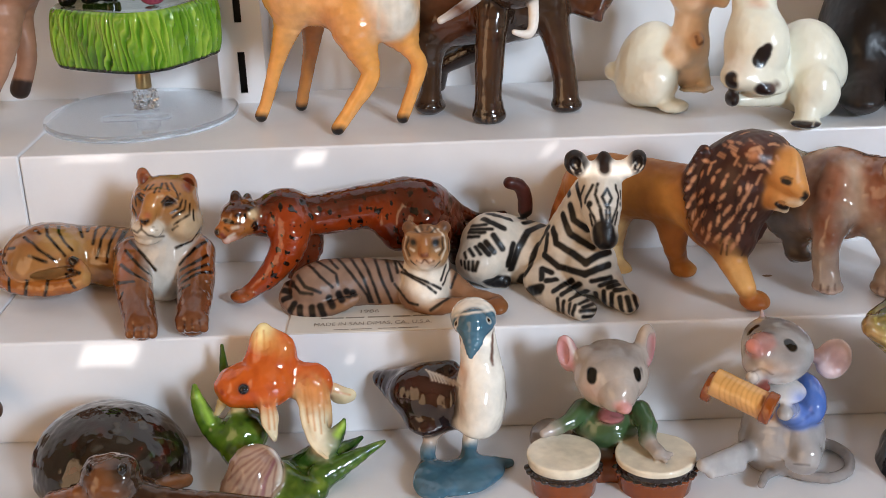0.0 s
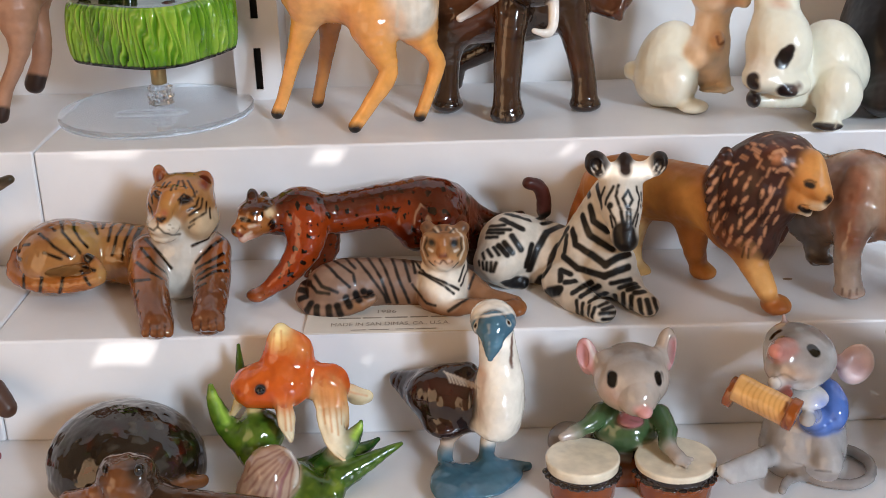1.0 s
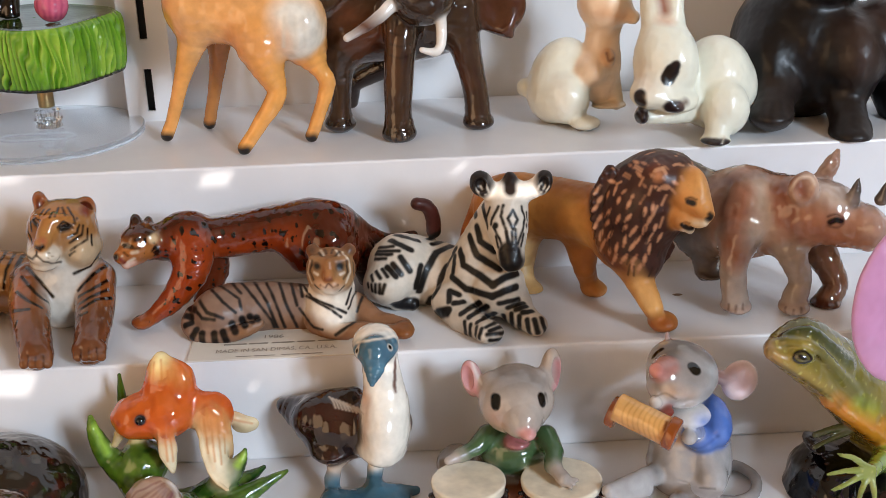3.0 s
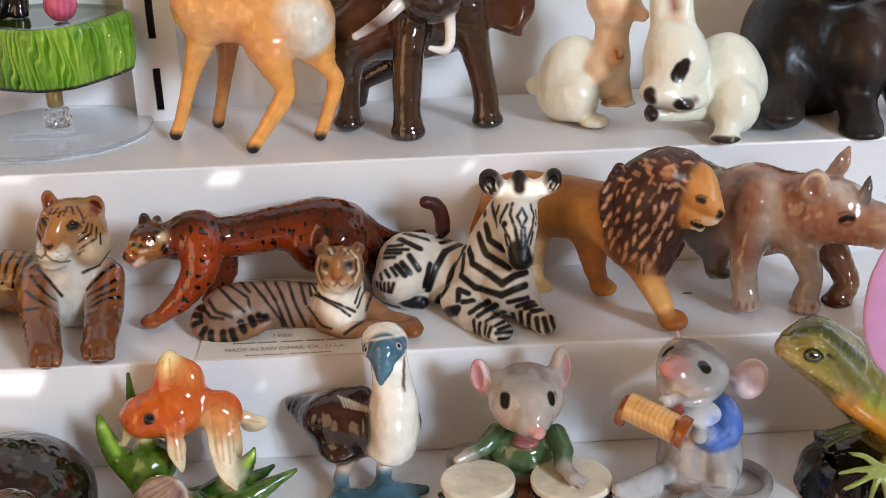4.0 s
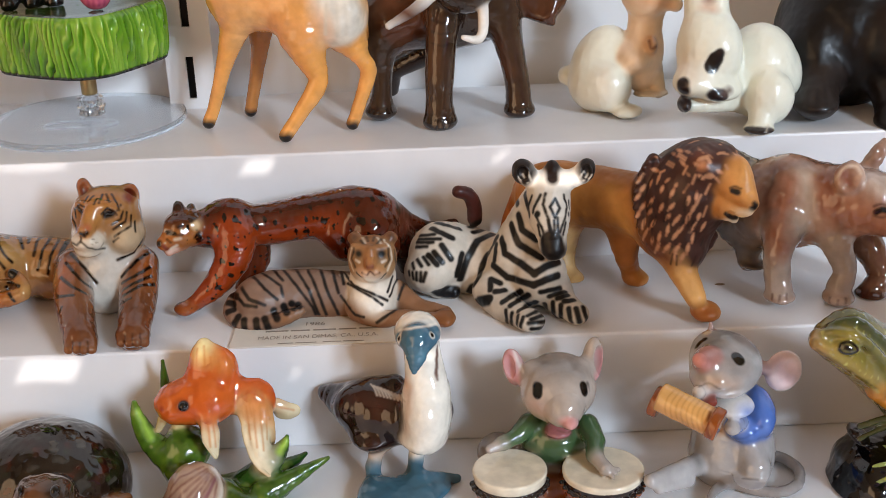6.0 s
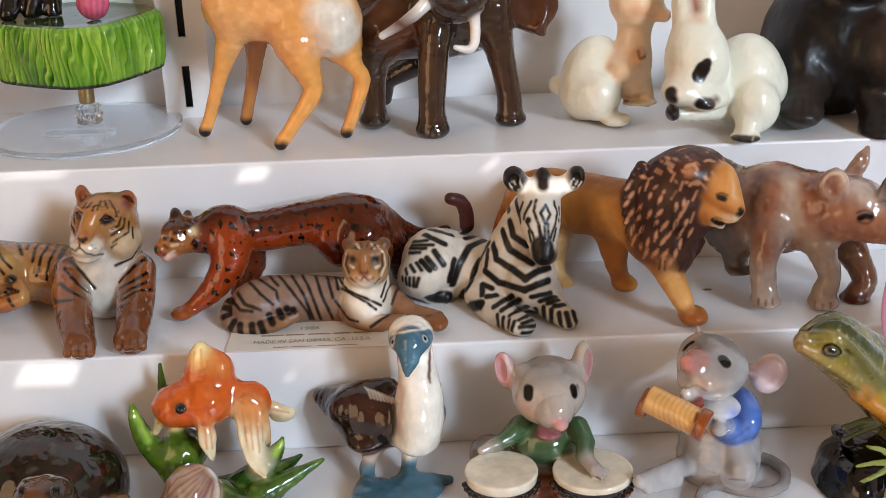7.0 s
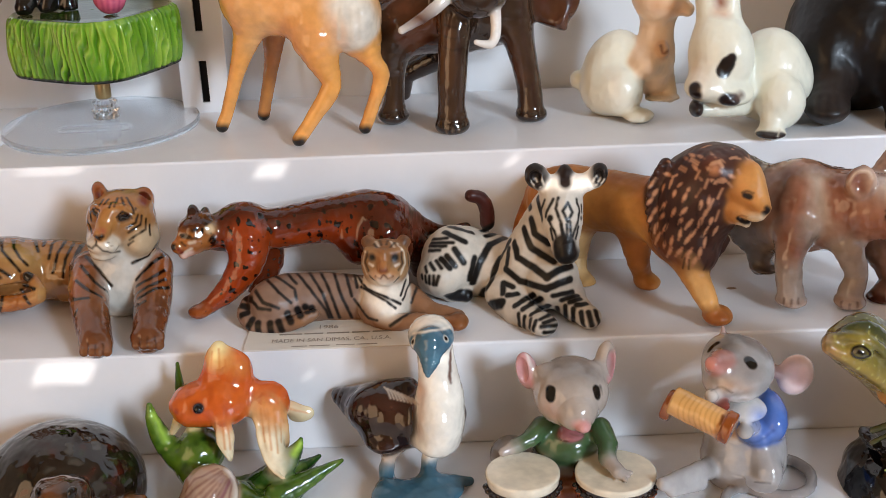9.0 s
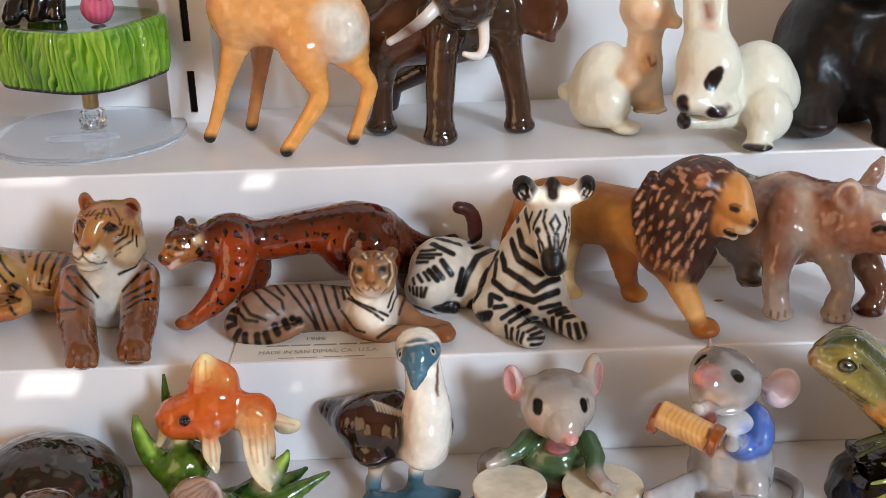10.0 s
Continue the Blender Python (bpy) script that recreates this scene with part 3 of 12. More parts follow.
c.brush([(23.0, 2.6, 14.4), (22.2, 0.9, 14.4), (21.4, -0.5, 14.3), (20.4, -1.3, 14.0), (19.5, -2.4, 13.8), (18.4, -2.6, 13.3), (17.3, -2.9, 12.8), (16.1, -2.6, 12.1)], 0.52, tint("150d08"), 0.3)
c.brush([(23.6, 0.1, 12.6), (22.7, -1.5, 12.8), (21.8, -2.9, 12.9), (20.8, -4.0, 12.8), (19.8, -4.5, 12.6), (18.9, -5.3, 12.3), (17.8, -5.6, 11.8), (16.7, -5.3, 11.1)], 0.52, tint("150d08"), 0.3)
c.brush([(24.6, -1.3, 10.7), (23.9, -2.9, 11.3), (23.2, -4.0, 11.7), (22.3, -4.8, 12.0), (21.5, -5.4, 12.1), (20.8, -6.4, 12.0), (20.0, -7.2, 11.8), (19.2, -7.8, 11.5), (18.3, -8.0, 11.0), (17.2, -7.8, 10.4)], 0.52, tint("150d08"), 0.3)
c.brush([(21.7, 4.8, 22.2), (21.2, 3.4, 21.7), (20.7, 2.6, 21.0), (19.9, 2.6, 20.1), (19.1, 2.8, 19.0), (18.1, 2.0, 18.8), (17.0, 1.5, 18.6), (16.0, 0.9, 18.3), (14.9, 0.4, 18.0)], 0.52, tint("150d08"), 0.3)
c.brush([(17.8, -10.7, 9.7), (18.8, -11.0, 10.3), (19.8, -10.7, 10.7)], 0.51, tint("150d08"), 0.3)
c.brush([(17.9, 1.2, 31.8), (17.6, 0.6, 30.9), (17.3, 0.4, 29.9), (16.2, -0.5, 29.5), (15.0, -0.7, 28.9)], 0.34, tint("150d08"), 0.25)
c.brush([(18.8, 2.0, 31.3), (18.6, 1.5, 30.1), (18.3, 0.9, 29.0), (17.4, 0.1, 28.6), (16.4, -0.5, 28.1), (15.3, -0.7, 27.5)], 0.34, tint("150d08"), 0.25)
c.brush([(19.7, 2.6, 30.1), (19.6, 2.3, 29.1), (19.5, 2.0, 28.2), (19.5, 1.5, 27.4), (18.8, 0.4, 27.2), (18.0, -0.2, 26.8), (17.2, -0.7, 26.5), (16.4, -1.3, 26.1), (15.5, -1.3, 25.5)], 0.34, tint("150d08"), 0.25)
c.brush([(16.5, -1.6, 25.2), (15.8, -1.6, 24.7), (15.0, -1.3, 24.0)], 0.34, tint("150d08"), 0.25)
c.brush([(8.4, 3.4, 35.8), (8.0, 2.6, 35.3), (8.0, 0.6, 35.2)], 0.34, tint("150d08"), 0.25)
c.brush([(10.1, 2.9, 36.0), (9.5, 2.3, 35.6), (9.1, 0.6, 35.5)], 0.34, tint("150d08"), 0.25)
c.brush([(12.5, 3.2, 36.4), (12.4, 1.5, 35.7), (12.4, -1.0, 35.3)], 0.34, tint("150d08"), 0.25)
c.brush([(13.5, 3.4, 36.2), (14.1, 2.3, 35.5), (15.0, -0.2, 35.2)], 0.34, tint("150d08"), 0.25)
c.brush([(14.9, 3.7, 36.1), (15.7, 2.6, 35.2), (16.6, 1.5, 34.3), (16.9, 0.6, 33.5), (17.1, 0.4, 32.6)], 0.34, tint("150d08"), 0.25)
c.brush([(11.5, 1.5, 35.8), (11.4, -0.5, 35.7), (11.2, -1.6, 35.3)], 0.33, tint("150d08"), 0.25)
c.brush([(4.7, 2.3, 32.7), (4.8, 1.7, 31.8), (4.9, 1.2, 30.8)], 0.34, tint("150d08"), 0.25)
c.brush([(4.1, 1.7, 29.2), (4.3, 1.5, 28.3), (4.7, 0.6, 27.6), (5.3, -1.3, 27.2)], 0.34, tint("150d08"), 0.25)
c.brush([(3.6, 2.6, 30.3), (4.0, 1.7, 29.2), (4.4, 1.2, 28.1)], 0.34, tint("150d08"), 0.25)
c.brush([(17.4, 1.8, 33.5), (16.7, 0.1, 32.7)], 0.34, tint("150d08"), 0.25)
c.brush([(20.4, 3.1, 28.1), (20.4, 2.6, 27.3), (20.5, 2.0, 26.5), (20.6, 1.5, 25.7)], 0.34, tint("150d08"), 0.25)
c.brush([(-15.4, 1.7, 14.5)], 1.7, tint("150d08"), 0.5)
c.brush([(6.4, 0.9, 33.3), (7.0, 0.4, 33.0)], 1.03, tint("2a1a10"), 0.5)
c.brush([(13.7, -0.7, 31.9), (15.1, -0.5, 32.1)], 1.27, tint("2c2018"), 0.5)
c.brush([(4.9, 2.3, 32.7), (5.7, 1.5, 33.7), (6.7, 0.4, 34.7), (8.4, -1.0, 34.2)], 0.3, tint("150d08"), 0.25)
c.brush([(12.8, -1.8, 32.5), (13.6, -1.3, 33.1), (14.6, -1.3, 33.9), (15.4, -0.7, 33.1), (16.2, -0.2, 32.3), (16.5, 0.1, 31.4)], 0.3, tint("150d08"), 0.25)
c.brush([(5.5, -0.5, 27.6), (9.7, -6.0, 30.1)], 0.78, tint("a85d45"), 1)
c.brush([(8.1, -6.5, 28.7), (9.5, -6.5, 28.8)], 0.66, tint("140a08"), 0.4)
c.brush([(8.8, -6.5, 28.0)], 0.47, tint("140a08"), 0.4)
c.brush([(3.9, -3.2, 25.3), (5.2, -5.1, 25.4), (6.1, -5.6, 25.1), (7.5, -5.9, 26.2)], 0.3, tint("20110a"), 0.3)
c.brush([(7.7, -5.9, 27.5), (7.5, -5.9, 26.0)], 0.3, tint("20110a"), 0.3)
c.brush([(7.7, -6.2, 26.1), (8.5, -6.5, 25.4), (9.2, -6.5, 24.6), (10.2, -6.2, 24.2), (10.9, -4.8, 23.3), (11.4, -2.4, 22.5), (12.0, -0.5, 21.9)], 0.3, tint("20110a"), 0.3)
c.brush([(10.5, -5.7, 26.6), (10.9, -5.4, 26.5)], 0.14, tint("817265"), 0.2)
c.brush([(11.3, -5.7, 25.6), (11.7, -5.1, 25.4)], 0.14, tint("817265"), 0.2)
c.brush([(10.2, -6.2, 25.5), (10.6, -6.2, 25.3)], 0.14, tint("817265"), 0.2)
c.brush([(7.1, -25.0, 5.6), (7.3, -26.0, 4.9), (7.6, -27.3, 4.4), (7.5, -27.3, 3.2)], 0.2, tint("452312"), 0.3)
c.brush([(9.2, -25.8, 5.3), (9.5, -27.1, 4.7), (9.5, -27.6, 3.9), (8.5, -24.4, 1.3)], 0.21, tint("452312"), 0.3)
c.brush([(10.9, -24.8, 5.1), (11.2, -26.1, 4.6), (11.3, -27.1, 4.0), (11.2, -27.1, 2.9)], 0.2, tint("452312"), 0.3)
c.brush([(20.4, -22.6, 5.7), (20.5, -23.4, 4.9), (20.7, -24.4, 4.2), (20.5, -24.1, 2.9)], 0.21, tint("452312"), 0.3)
c.brush([(22.4, -22.6, 5.7), (22.5, -23.7, 4.8), (22.7, -24.7, 4.0), (22.2, -23.1, 2.0)], 0.21, tint("452312"), 0.3)
c.brush([(24.2, -22.1, 5.4), (24.4, -23.2, 4.7), (24.5, -23.9, 3.9), (24.4, -23.9, 2.8)], 0.21, tint("452312"), 0.3)
c.brush([(6.5, 0.9, 33.0)], 0.64, tint("0a0705"), 0.3)
c.brush([(14.5, -0.5, 32.0)], 0.79, tint("0a0705"), 0.3)
figurine(c, "tiger_figurine", (-0.0668, 0.2620, 1.2000), GLAZE, "glossy ceramic tiger lying with head raised, tan with black stripes")


def leopard_spots(p, col):
    w = speckle(p, 3.6, 5, (1, 1, 0.8)) + 0.45 * speckle(p, 1.5, 6)
    body = (p[:, 0] > -18) & (p[:, 2] > 3)
    return mix(col, (w - 0.95) * 6 * body, tint("140a07"))


c = Clay(0.52, 1.6)
c.limb([(-10.2, -2.0, 23.5), (-6.4, -1.0, 22.8), (-2.5, 0, 22.0), (1.5, 1.0, 21.6), (5.7, 2.0, 21.7), (10.3, 3.1, 22.1), (14.6, 4.0, 22.4), (18.8, 4.7, 22.4), (23.1, 5.4, 22.4), (27.2, 6.0, 22.4)], [6.25, 6.2, 6.15, 6.15, 6.19, 6.29, 6.52, 6.95, 7.51, 8.07], tint("6e2c0e"))
c.ball((-7.1, -1.0, 25.5), (6.59, 6, 5.11), tint("6e2c0e"))
c.ball((32.1, 5.0, 20.5), (9.07, 8, 9.4), tint("6e2c0e"))
c.limb([(-10.4, -3.0, 22.6), (-16.7, -5.0, 23.4)], [5.92, 5.06], tint("6e2c0e"))
c.ball((-19.8, -7.0, 23.9), (5.36, 6, 4.87), tint("9d6737"), turn=(0, 12, 0))
c.limb([(-21.6, -10.0, 23.3), (-24.3, -12.0, 22.1)], [3.22, 2.09], tint("a56735"))
c.limb([(-21.4, -9.0, 20.6), (-23.2, -11.0, 19.3)], [2.59, 1.45], tint("ba927d"))
c.ball((-20.1, -7.0, 27.0), (4.21, 5, 2.27), tint("502311"), turn=(0, -10, 0))
c.ball((-20.6, -5.0, 29.6), (1.62, 2.2, 2.27), tint("33160d"), turn=(0, -8, 0))
c.ball((-18.0, -1.0, 28.0), (1.31, 2, 1.48), tint("33160d"))
c.ball((-15.9, -8.0, 25.7), (1.94, 2.2, 2.1), tint("c5a57b"), turn=(0, 20, 0))
c.limb([(-5.6, -5.0, 20.9), (-5.8, -6.0, 18.8), (-6.1, -7.1, 16.6), (-6.8, -8.0, 14.4), (-8.2, -8.7, 12.1), (-10.1, -9.4, 9.6), (-12.0, -10.0, 7.6), (-13.8, -10.7, 6.1), (-15.6, -11.3, 4.9), (-17.3, -12.0, 3.7)], [6.55, 6.06, 5.56, 5.07, 4.58, 4.08, 3.6, 3.16, 2.72, 2.29], tint("924118"))
c.ball((-20.1, -14.0, 2.9), (3.26, 3.4, 1.79), tint("9d5526"))
c.limb([(-1.9, 6.0, 16.4), (-1.8, 6.8, 13.7), (-1.6, 7.6, 10.9), (-1.9, 8.0, 8.3), (-2.9, 7.9, 5.8), (-4.5, 7.5, 3.4), (-5.7, 7.0, 1.5), (-6.5, 6.4, 0.2), (-7.0, 5.7, -0.6), (-7.5, 5.0, -1.4)], [4.4, 4.21, 4.01, 3.77, 3.45, 3.07, 2.75, 2.55, 2.39, 2.23], tint("6d2e12"))
c.limb([(32.1, 2.0, 18.3), (33.0, 1.9, 16.4), (34.0, 1.7, 14.3), (34.3, 2.0, 12.0), (33.7, 3.2, 8.9), (32.4, 5.0, 5.3), (31.3, 6.0, 2.3), (30.9, 5.8, 0.4), (30.6, 4.9, -1.0), (30.3, 4.0, -2.4)], [8.35, 7.74, 7.11, 6.39, 5.41, 4.3, 3.43, 2.95, 2.67, 2.4], tint("6e2c0e"))
c.limb([(37.5, 8.0, 16.9), (42.1, 10.0, 9.6), (43.4, 14.0, 0.5)], [5.77, 4.64, 3.15], tint("62260f"))
c.limb([(36.8, 7.0, 23.2), (39.2, 8.7, 21.0), (41.6, 10.4, 18.7), (43.9, 12.0, 16.8), (45.9, 13.4, 15.2), (47.9, 14.7, 13.9), (49.9, 16.0, 12.9), (52.2, 17.3, 12.5), (54.7, 18.7, 12.4), (57.1, 20.0, 12.4)], [4.04, 3.46, 2.86, 2.4, 2.15, 2.02, 1.91, 1.79, 1.68, 1.58], tint("501f0d"))
c.limb([(22.8, 3.0, 18.3), (25.2, 2.0, 14.1)], [6.03, 5.03], tint("6e2c0e"))
c.brush([(-3.8, -10.8, 23.0), (1.8, -4.7, 19.5), (14.8, -1.6, 19.2)], 2.65, tint("924018"), 3)
c.brush([(-5.3, -9.4, 25.6), (-6.6, -12.4, 16.4), (-12.8, -13.3, 8.3)], 3.57, tint("964019"), 3)
c.brush([(-0.2, -3.0, 26.9), (15.2, -0.2, 27.3), (28.4, 1.8, 29.1), (38.9, -0.5, 22.8)], 2.81, tint("3e1609"), 4)
c.brush([(29.1, -2.2, 25.2), (36.3, -4.7, 18.9)], 5.58, tint("501f0d"), 5)
c.brush([(-16.6, -7.7, 28.9), (-10.4, -5.8, 28.6), (-5.3, -4.1, 29.6)], 1.79, tint("3e1509"), 3)
c.brush([(24.5, -2.7, 15.0), (29.5, -4.7, 14.7)], 1.98, tint("411809"), 3)
c.brush([(41.2, 3.2, 15.8), (43.6, 5.7, 9.3)], 2.38, tint("501f0d"), 4)
c.brush([(14.9, -2.2, 20.5), (21.6, -2.2, 22.0)], 2.3, tint("893a16"), 4)
c.brush([(-25.3, -13.7, 22.6)], 0.96, tint("1a0c08"), 0.4)
c.brush([(-23.2, -12.3, 19.5), (-21.3, -12.1, 20.3)], 0.97, tint("ccafa1"), 0.6)
c.brush([(-23.8, -11.3, 25.6), (-22.3, -12.4, 25.6)], 0.43, tint("d0c1ac"), 0.4)
c.brush([(-20.8, -13.2, 23.5), (-19.5, -13.0, 23.7)], 0.43, tint("d0c1ac"), 0.4)
c.brush([(-22.4, -12.6, 20.6), (-21.6, -12.6, 21.1), (-20.7, -12.7, 21.6)], 0.43, tint("d0c1ac"), 0.4)
c.brush([(-23.4, -11.9, 25.5), (-21.6, -12.4, 25.8), (-20.8, -12.7, 25.2), (-20.1, -13.0, 24.7), (-18.8, -12.7, 24.6)], 0.32, tint("1a0c08"), 0.3)
c.brush([(-23.0, -13.2, 23.6), (-22.1, -13.2, 22.8)], 0.32, tint("1a0c08"), 0.3)
c.brush([(-23.3, -13.2, 20.8), (-24.0, -14.0, 22.0)], 0.48, tint("7b3326"), 0.4)
c.brush([(-21.8, -9.7, 28.7), (-17.3, -9.7, 28.5)], 1.28, tint("411b0d"), 1.5)
c.brush([(-15.5, -10.2, 26.3)], 1.28, tint("ccb38f"), 0.5)
c.brush([(-14.8, -9.9, 24.1), (-15.7, -10.8, 23.1)], 0.54, tint("241109"), 0.4)
c.brush([(-16.4, -10.0, 27.6), (-15.3, -8.3, 28.0)], 0.54, tint("241109"), 0.4)
c.brush([(-14.1, -9.4, 22.1), (-15.4, -9.6, 21.3)], 0.54, tint("241109"), 0.4)
c.brush([(-19.7, -12.2, 26.8), (-18.7, -11.9, 27.0)], 0.54, tint("241109"), 0.4)
c.brush([(-22.7, -12.4, 25.1), (-20.8, -13.0, 25.1)], 0.57, tint("0c0705"), 0.3)
figurine(c, "leopard_figurine", (-0.0143, 0.2750, 1.2000), GLAZE, "glossy reddish-brown ceramic leopard walking, with black spots", spots=leopard_spots)


c = Clay(0.5, 1.4)
c.limb([(-10.5, 5.0, 5.3), (0, 6.0, 5.3), (13.0, 6.0, 3.9)], [7.63, 7.16, 6.85], tint("8c7262"))
c.ball((-14.1, 3.0, 5.0), (8.08, 8, 7.43), tint("8c7262"))
c.limb([(-22.3, 4.0, 5.3), (-22.6, 3.0, 4.5), (-22.9, 2.1, 3.7), (-22.8, 1.0, 3.0), (-22.2, -0.3, 2.4), (-21.2, -1.8, 1.9), (-19.7, -3.0, 1.5), (-17.6, -3.9, 1.4), (-14.9, -4.6, 1.5), (-12.3, -5.0, 1.8), (-10.0, -5.2, 2.3), (-7.7, -5.1, 3.0), (-5.9, -5.0, 3.7), (-4.6, -4.7, 4.1), (-3.6, -4.4, 4.5), (-2.7, -4.0, 4.8)], [1.94, 2.06, 2.18, 2.26, 2.28, 2.27, 2.24, 2.19, 2.12, 2.06, 2.02, 1.98, 1.9, 1.77, 1.59, 1.43], tint("8c7262"))
c.limb([(17.4, 2.0, 11.6), (16.6, 1.0, 5.1)], [6.4, 7.07], tint("e0d4c4"))
c.ball((17.5, 1.0, 18.1), (6.81, 6.5, 5.86), tint("94704c"))
c.ball((17.4, -1.0, 15.8), (6.0, 5.5, 3.79), tint("a4825e"))
c.ball((15.9, -5.0, 16.3), (1.87, 2.6, 1.72), tint("b98656"))
c.ball((18.7, -5.0, 16.2), (1.87, 2.6, 1.72), tint("b98656"))
c.ball((17.2, -4.0, 14.3), (1.88, 2.4, 1.26), tint("c09468"))
c.limb([(17.4, -4.0, 21.7), (17.3, -5.0, 19.8), (17.3, -7.0, 18.6)], [1.56, 1.4, 1.24], tint("a8764a"))
c.limb([(13.0, -2.0, 22.1), (15.2, -3.0, 22.1)], [1.1, 1.09], tint("9a7450"))
c.limb([(19.6, -3.0, 21.9), (21.8, -2.0, 21.8)], [1.09, 1.1], tint("9a7450"))
c.ball((12.8, 3.0, 23.0), (1.9, 2, 1.74), tint("8a6040"), turn=(0, -30, 0))
c.ball((22.8, 3.0, 22.6), (1.9, 2, 1.74), tint("8a6040"), turn=(0, 30, 0))
c.limb([(13.9, -2.0, 3.8), (15.4, -3.4, 3.1), (17.0, -4.8, 2.3), (18.6, -6.0, 2.0), (20.2, -6.8, 2.3), (21.9, -7.5, 3.0), (24.2, -8.0, 3.5), (27.4, -8.4, 3.4), (31.3, -8.7, 3.0), (35.1, -9.0, 2.7)], [4.15, 3.57, 2.97, 2.53, 2.32, 2.26, 2.2, 2.09, 1.98, 1.88], tint("8e684c"))
c.ball((37.0, -9.0, 3.1), (2.82, 4, 2.04), tint("8a5a34"))
c.limb([(22.8, 4.0, 5.3), (29.1, 0, 2.4), (36.9, -4.0, 2.1)], [4.21, 2.89, 2.22], tint("8e684c"))
c.brush([(16.7, -5.2, 12.8), (18.0, -5.7, 6.2)], 3.78, tint("e8dfd2"), 2)
c.brush([(-7.3, -7.0, 3.4), (8.1, 0.4, 0.4)], 2.26, tint("8a6444"), 3)
c.brush([(17.9, 0.9, 23.9), (17.9, -3.8, 23.1)], 2.49, tint("8e6440"), 2)
c.brush([(23.1, 1.5, 23.3)], 1.1, tint("5a4030"), 1)
c.brush([(12.7, 1.2, 23.6)], 1.1, tint("5a4030"), 1)
c.brush([(12.2, -2.7, 22.1), (11.9, -1.6, 20.6), (11.7, -1.9, 19.6), (11.4, -1.9, 18.4), (11.8, -2.7, 17.7), (12.1, -3.3, 16.9), (12.5, -4.1, 16.2)], 0.23, tint("e6dccb"), 0.4)
c.brush([(22.7, -2.4, 21.9), (22.8, -2.1, 20.6), (22.9, -2.4, 19.5), (23.0, -2.7, 18.3), (22.6, -3.5, 17.7), (22.1, -4.1, 16.9), (21.7, -4.6, 16.1)], 0.23, tint("e6dccb"), 0.4)
c.brush([(16.0, -2.2, 23.3), (15.2, 1.2, 23.5)], 0.23, tint("e6dccb"), 0.4)
c.brush([(19.3, 0.4, 23.7), (19.8, -0.7, 23.3), (20.2, -2.4, 23.0)], 0.23, tint("e6dccb"), 0.4)
c.brush([(21.0, 0.4, 23.0), (21.7, -1.9, 22.9), (22.4, -2.7, 22.4)], 0.23, tint("e6dccb"), 0.4)
c.brush([(13.4, -3.8, 19.1), (14.3, -4.7, 18.8)], 0.23, tint("e6dccb"), 0.4)
c.brush([(21.3, -4.1, 18.8), (20.4, -4.9, 18.6)], 0.23, tint("e6dccb"), 0.4)
c.brush([(10.9, 1.5, 19.5), (10.9, 0.1, 18.9), (10.7, 0.4, 17.7), (10.7, -0.2, 16.8)], 0.28, tint("1c1410"), 0.3)
c.brush([(13.0, -3.0, 22.2), (12.8, -3.0, 21.2), (12.5, -2.7, 20.1), (12.2, -2.7, 19.1), (12.7, -3.5, 18.2), (13.1, -4.4, 17.3)], 0.28, tint("1c1410"), 0.3)
c.brush([(23.7, -0.2, 20.0), (23.8, -1.0, 19.1), (23.8, -1.3, 18.0), (23.8, -1.3, 16.7)], 0.28, tint("1c1410"), 0.3)
c.brush([(22.1, -3.0, 21.8), (22.1, -3.0, 20.7), (22.2, -3.3, 19.7), (22.3, -3.5, 18.7), (21.7, -4.1, 17.9), (21.1, -4.9, 17.3)], 0.28, tint("1c1410"), 0.3)
c.brush([(15.6, -2.7, 23.3), (14.6, 0.1, 23.3)], 0.28, tint("1c1410"), 0.3)
c.brush([(16.8, -1.3, 23.4), (16.2, 1.2, 23.8)], 0.28, tint("1c1410"), 0.3)
c.brush([(18.5, 0.9, 23.8), (18.1, -1.3, 23.4)], 0.28, tint("1c1410"), 0.3)
c.brush([(20.4, 0.4, 23.3), (19.8, -1.0, 23.2), (19.2, -2.7, 23.2)], 0.28, tint("1c1410"), 0.3)
c.brush([(13.4, -5.2, 16.0), (14.0, -6.0, 15.6), (14.6, -6.3, 15.0)], 0.28, tint("1c1410"), 0.3)
c.brush([(21.2, -5.2, 15.3), (20.6, -5.7, 14.9), (19.9, -5.5, 14.2)], 0.28, tint("1c1410"), 0.3)
c.brush([(15.4, -6.0, 14.1), (16.5, -6.0, 13.4), (17.6, -4.6, 12.1)], 1.1, tint("ded4c6"), 0.5)
c.brush([(16.7, -4.8, 10.1), (17.6, -4.8, 9.6), (18.5, -4.8, 9.1), (19.4, -4.6, 8.5), (20.4, -4.3, 7.9), (21.3, -3.7, 7.1)], 1.11, tint("ded4c6"), 0.5)
c.brush([(9.0, 4.8, 11.2), (10.3, 3.4, 10.8)], 1.13, tint("ded4c6"), 0.5)
c.brush([(-14.0, 5.8, 12.4), (-12.7, 3.4, 12.7), (-11.8, 2.3, 12.4), (-10.8, 1.5, 12.1), (-9.9, 0.9, 11.6), (-9.0, 0.4, 11.1), (-8.2, 0.1, 10.5), (-8.0, -0.7, 9.9), (-7.8, -1.3, 9.1), (-7.7, -1.5, 8.1)], 0.47, tint("1c1410"), 0.22)
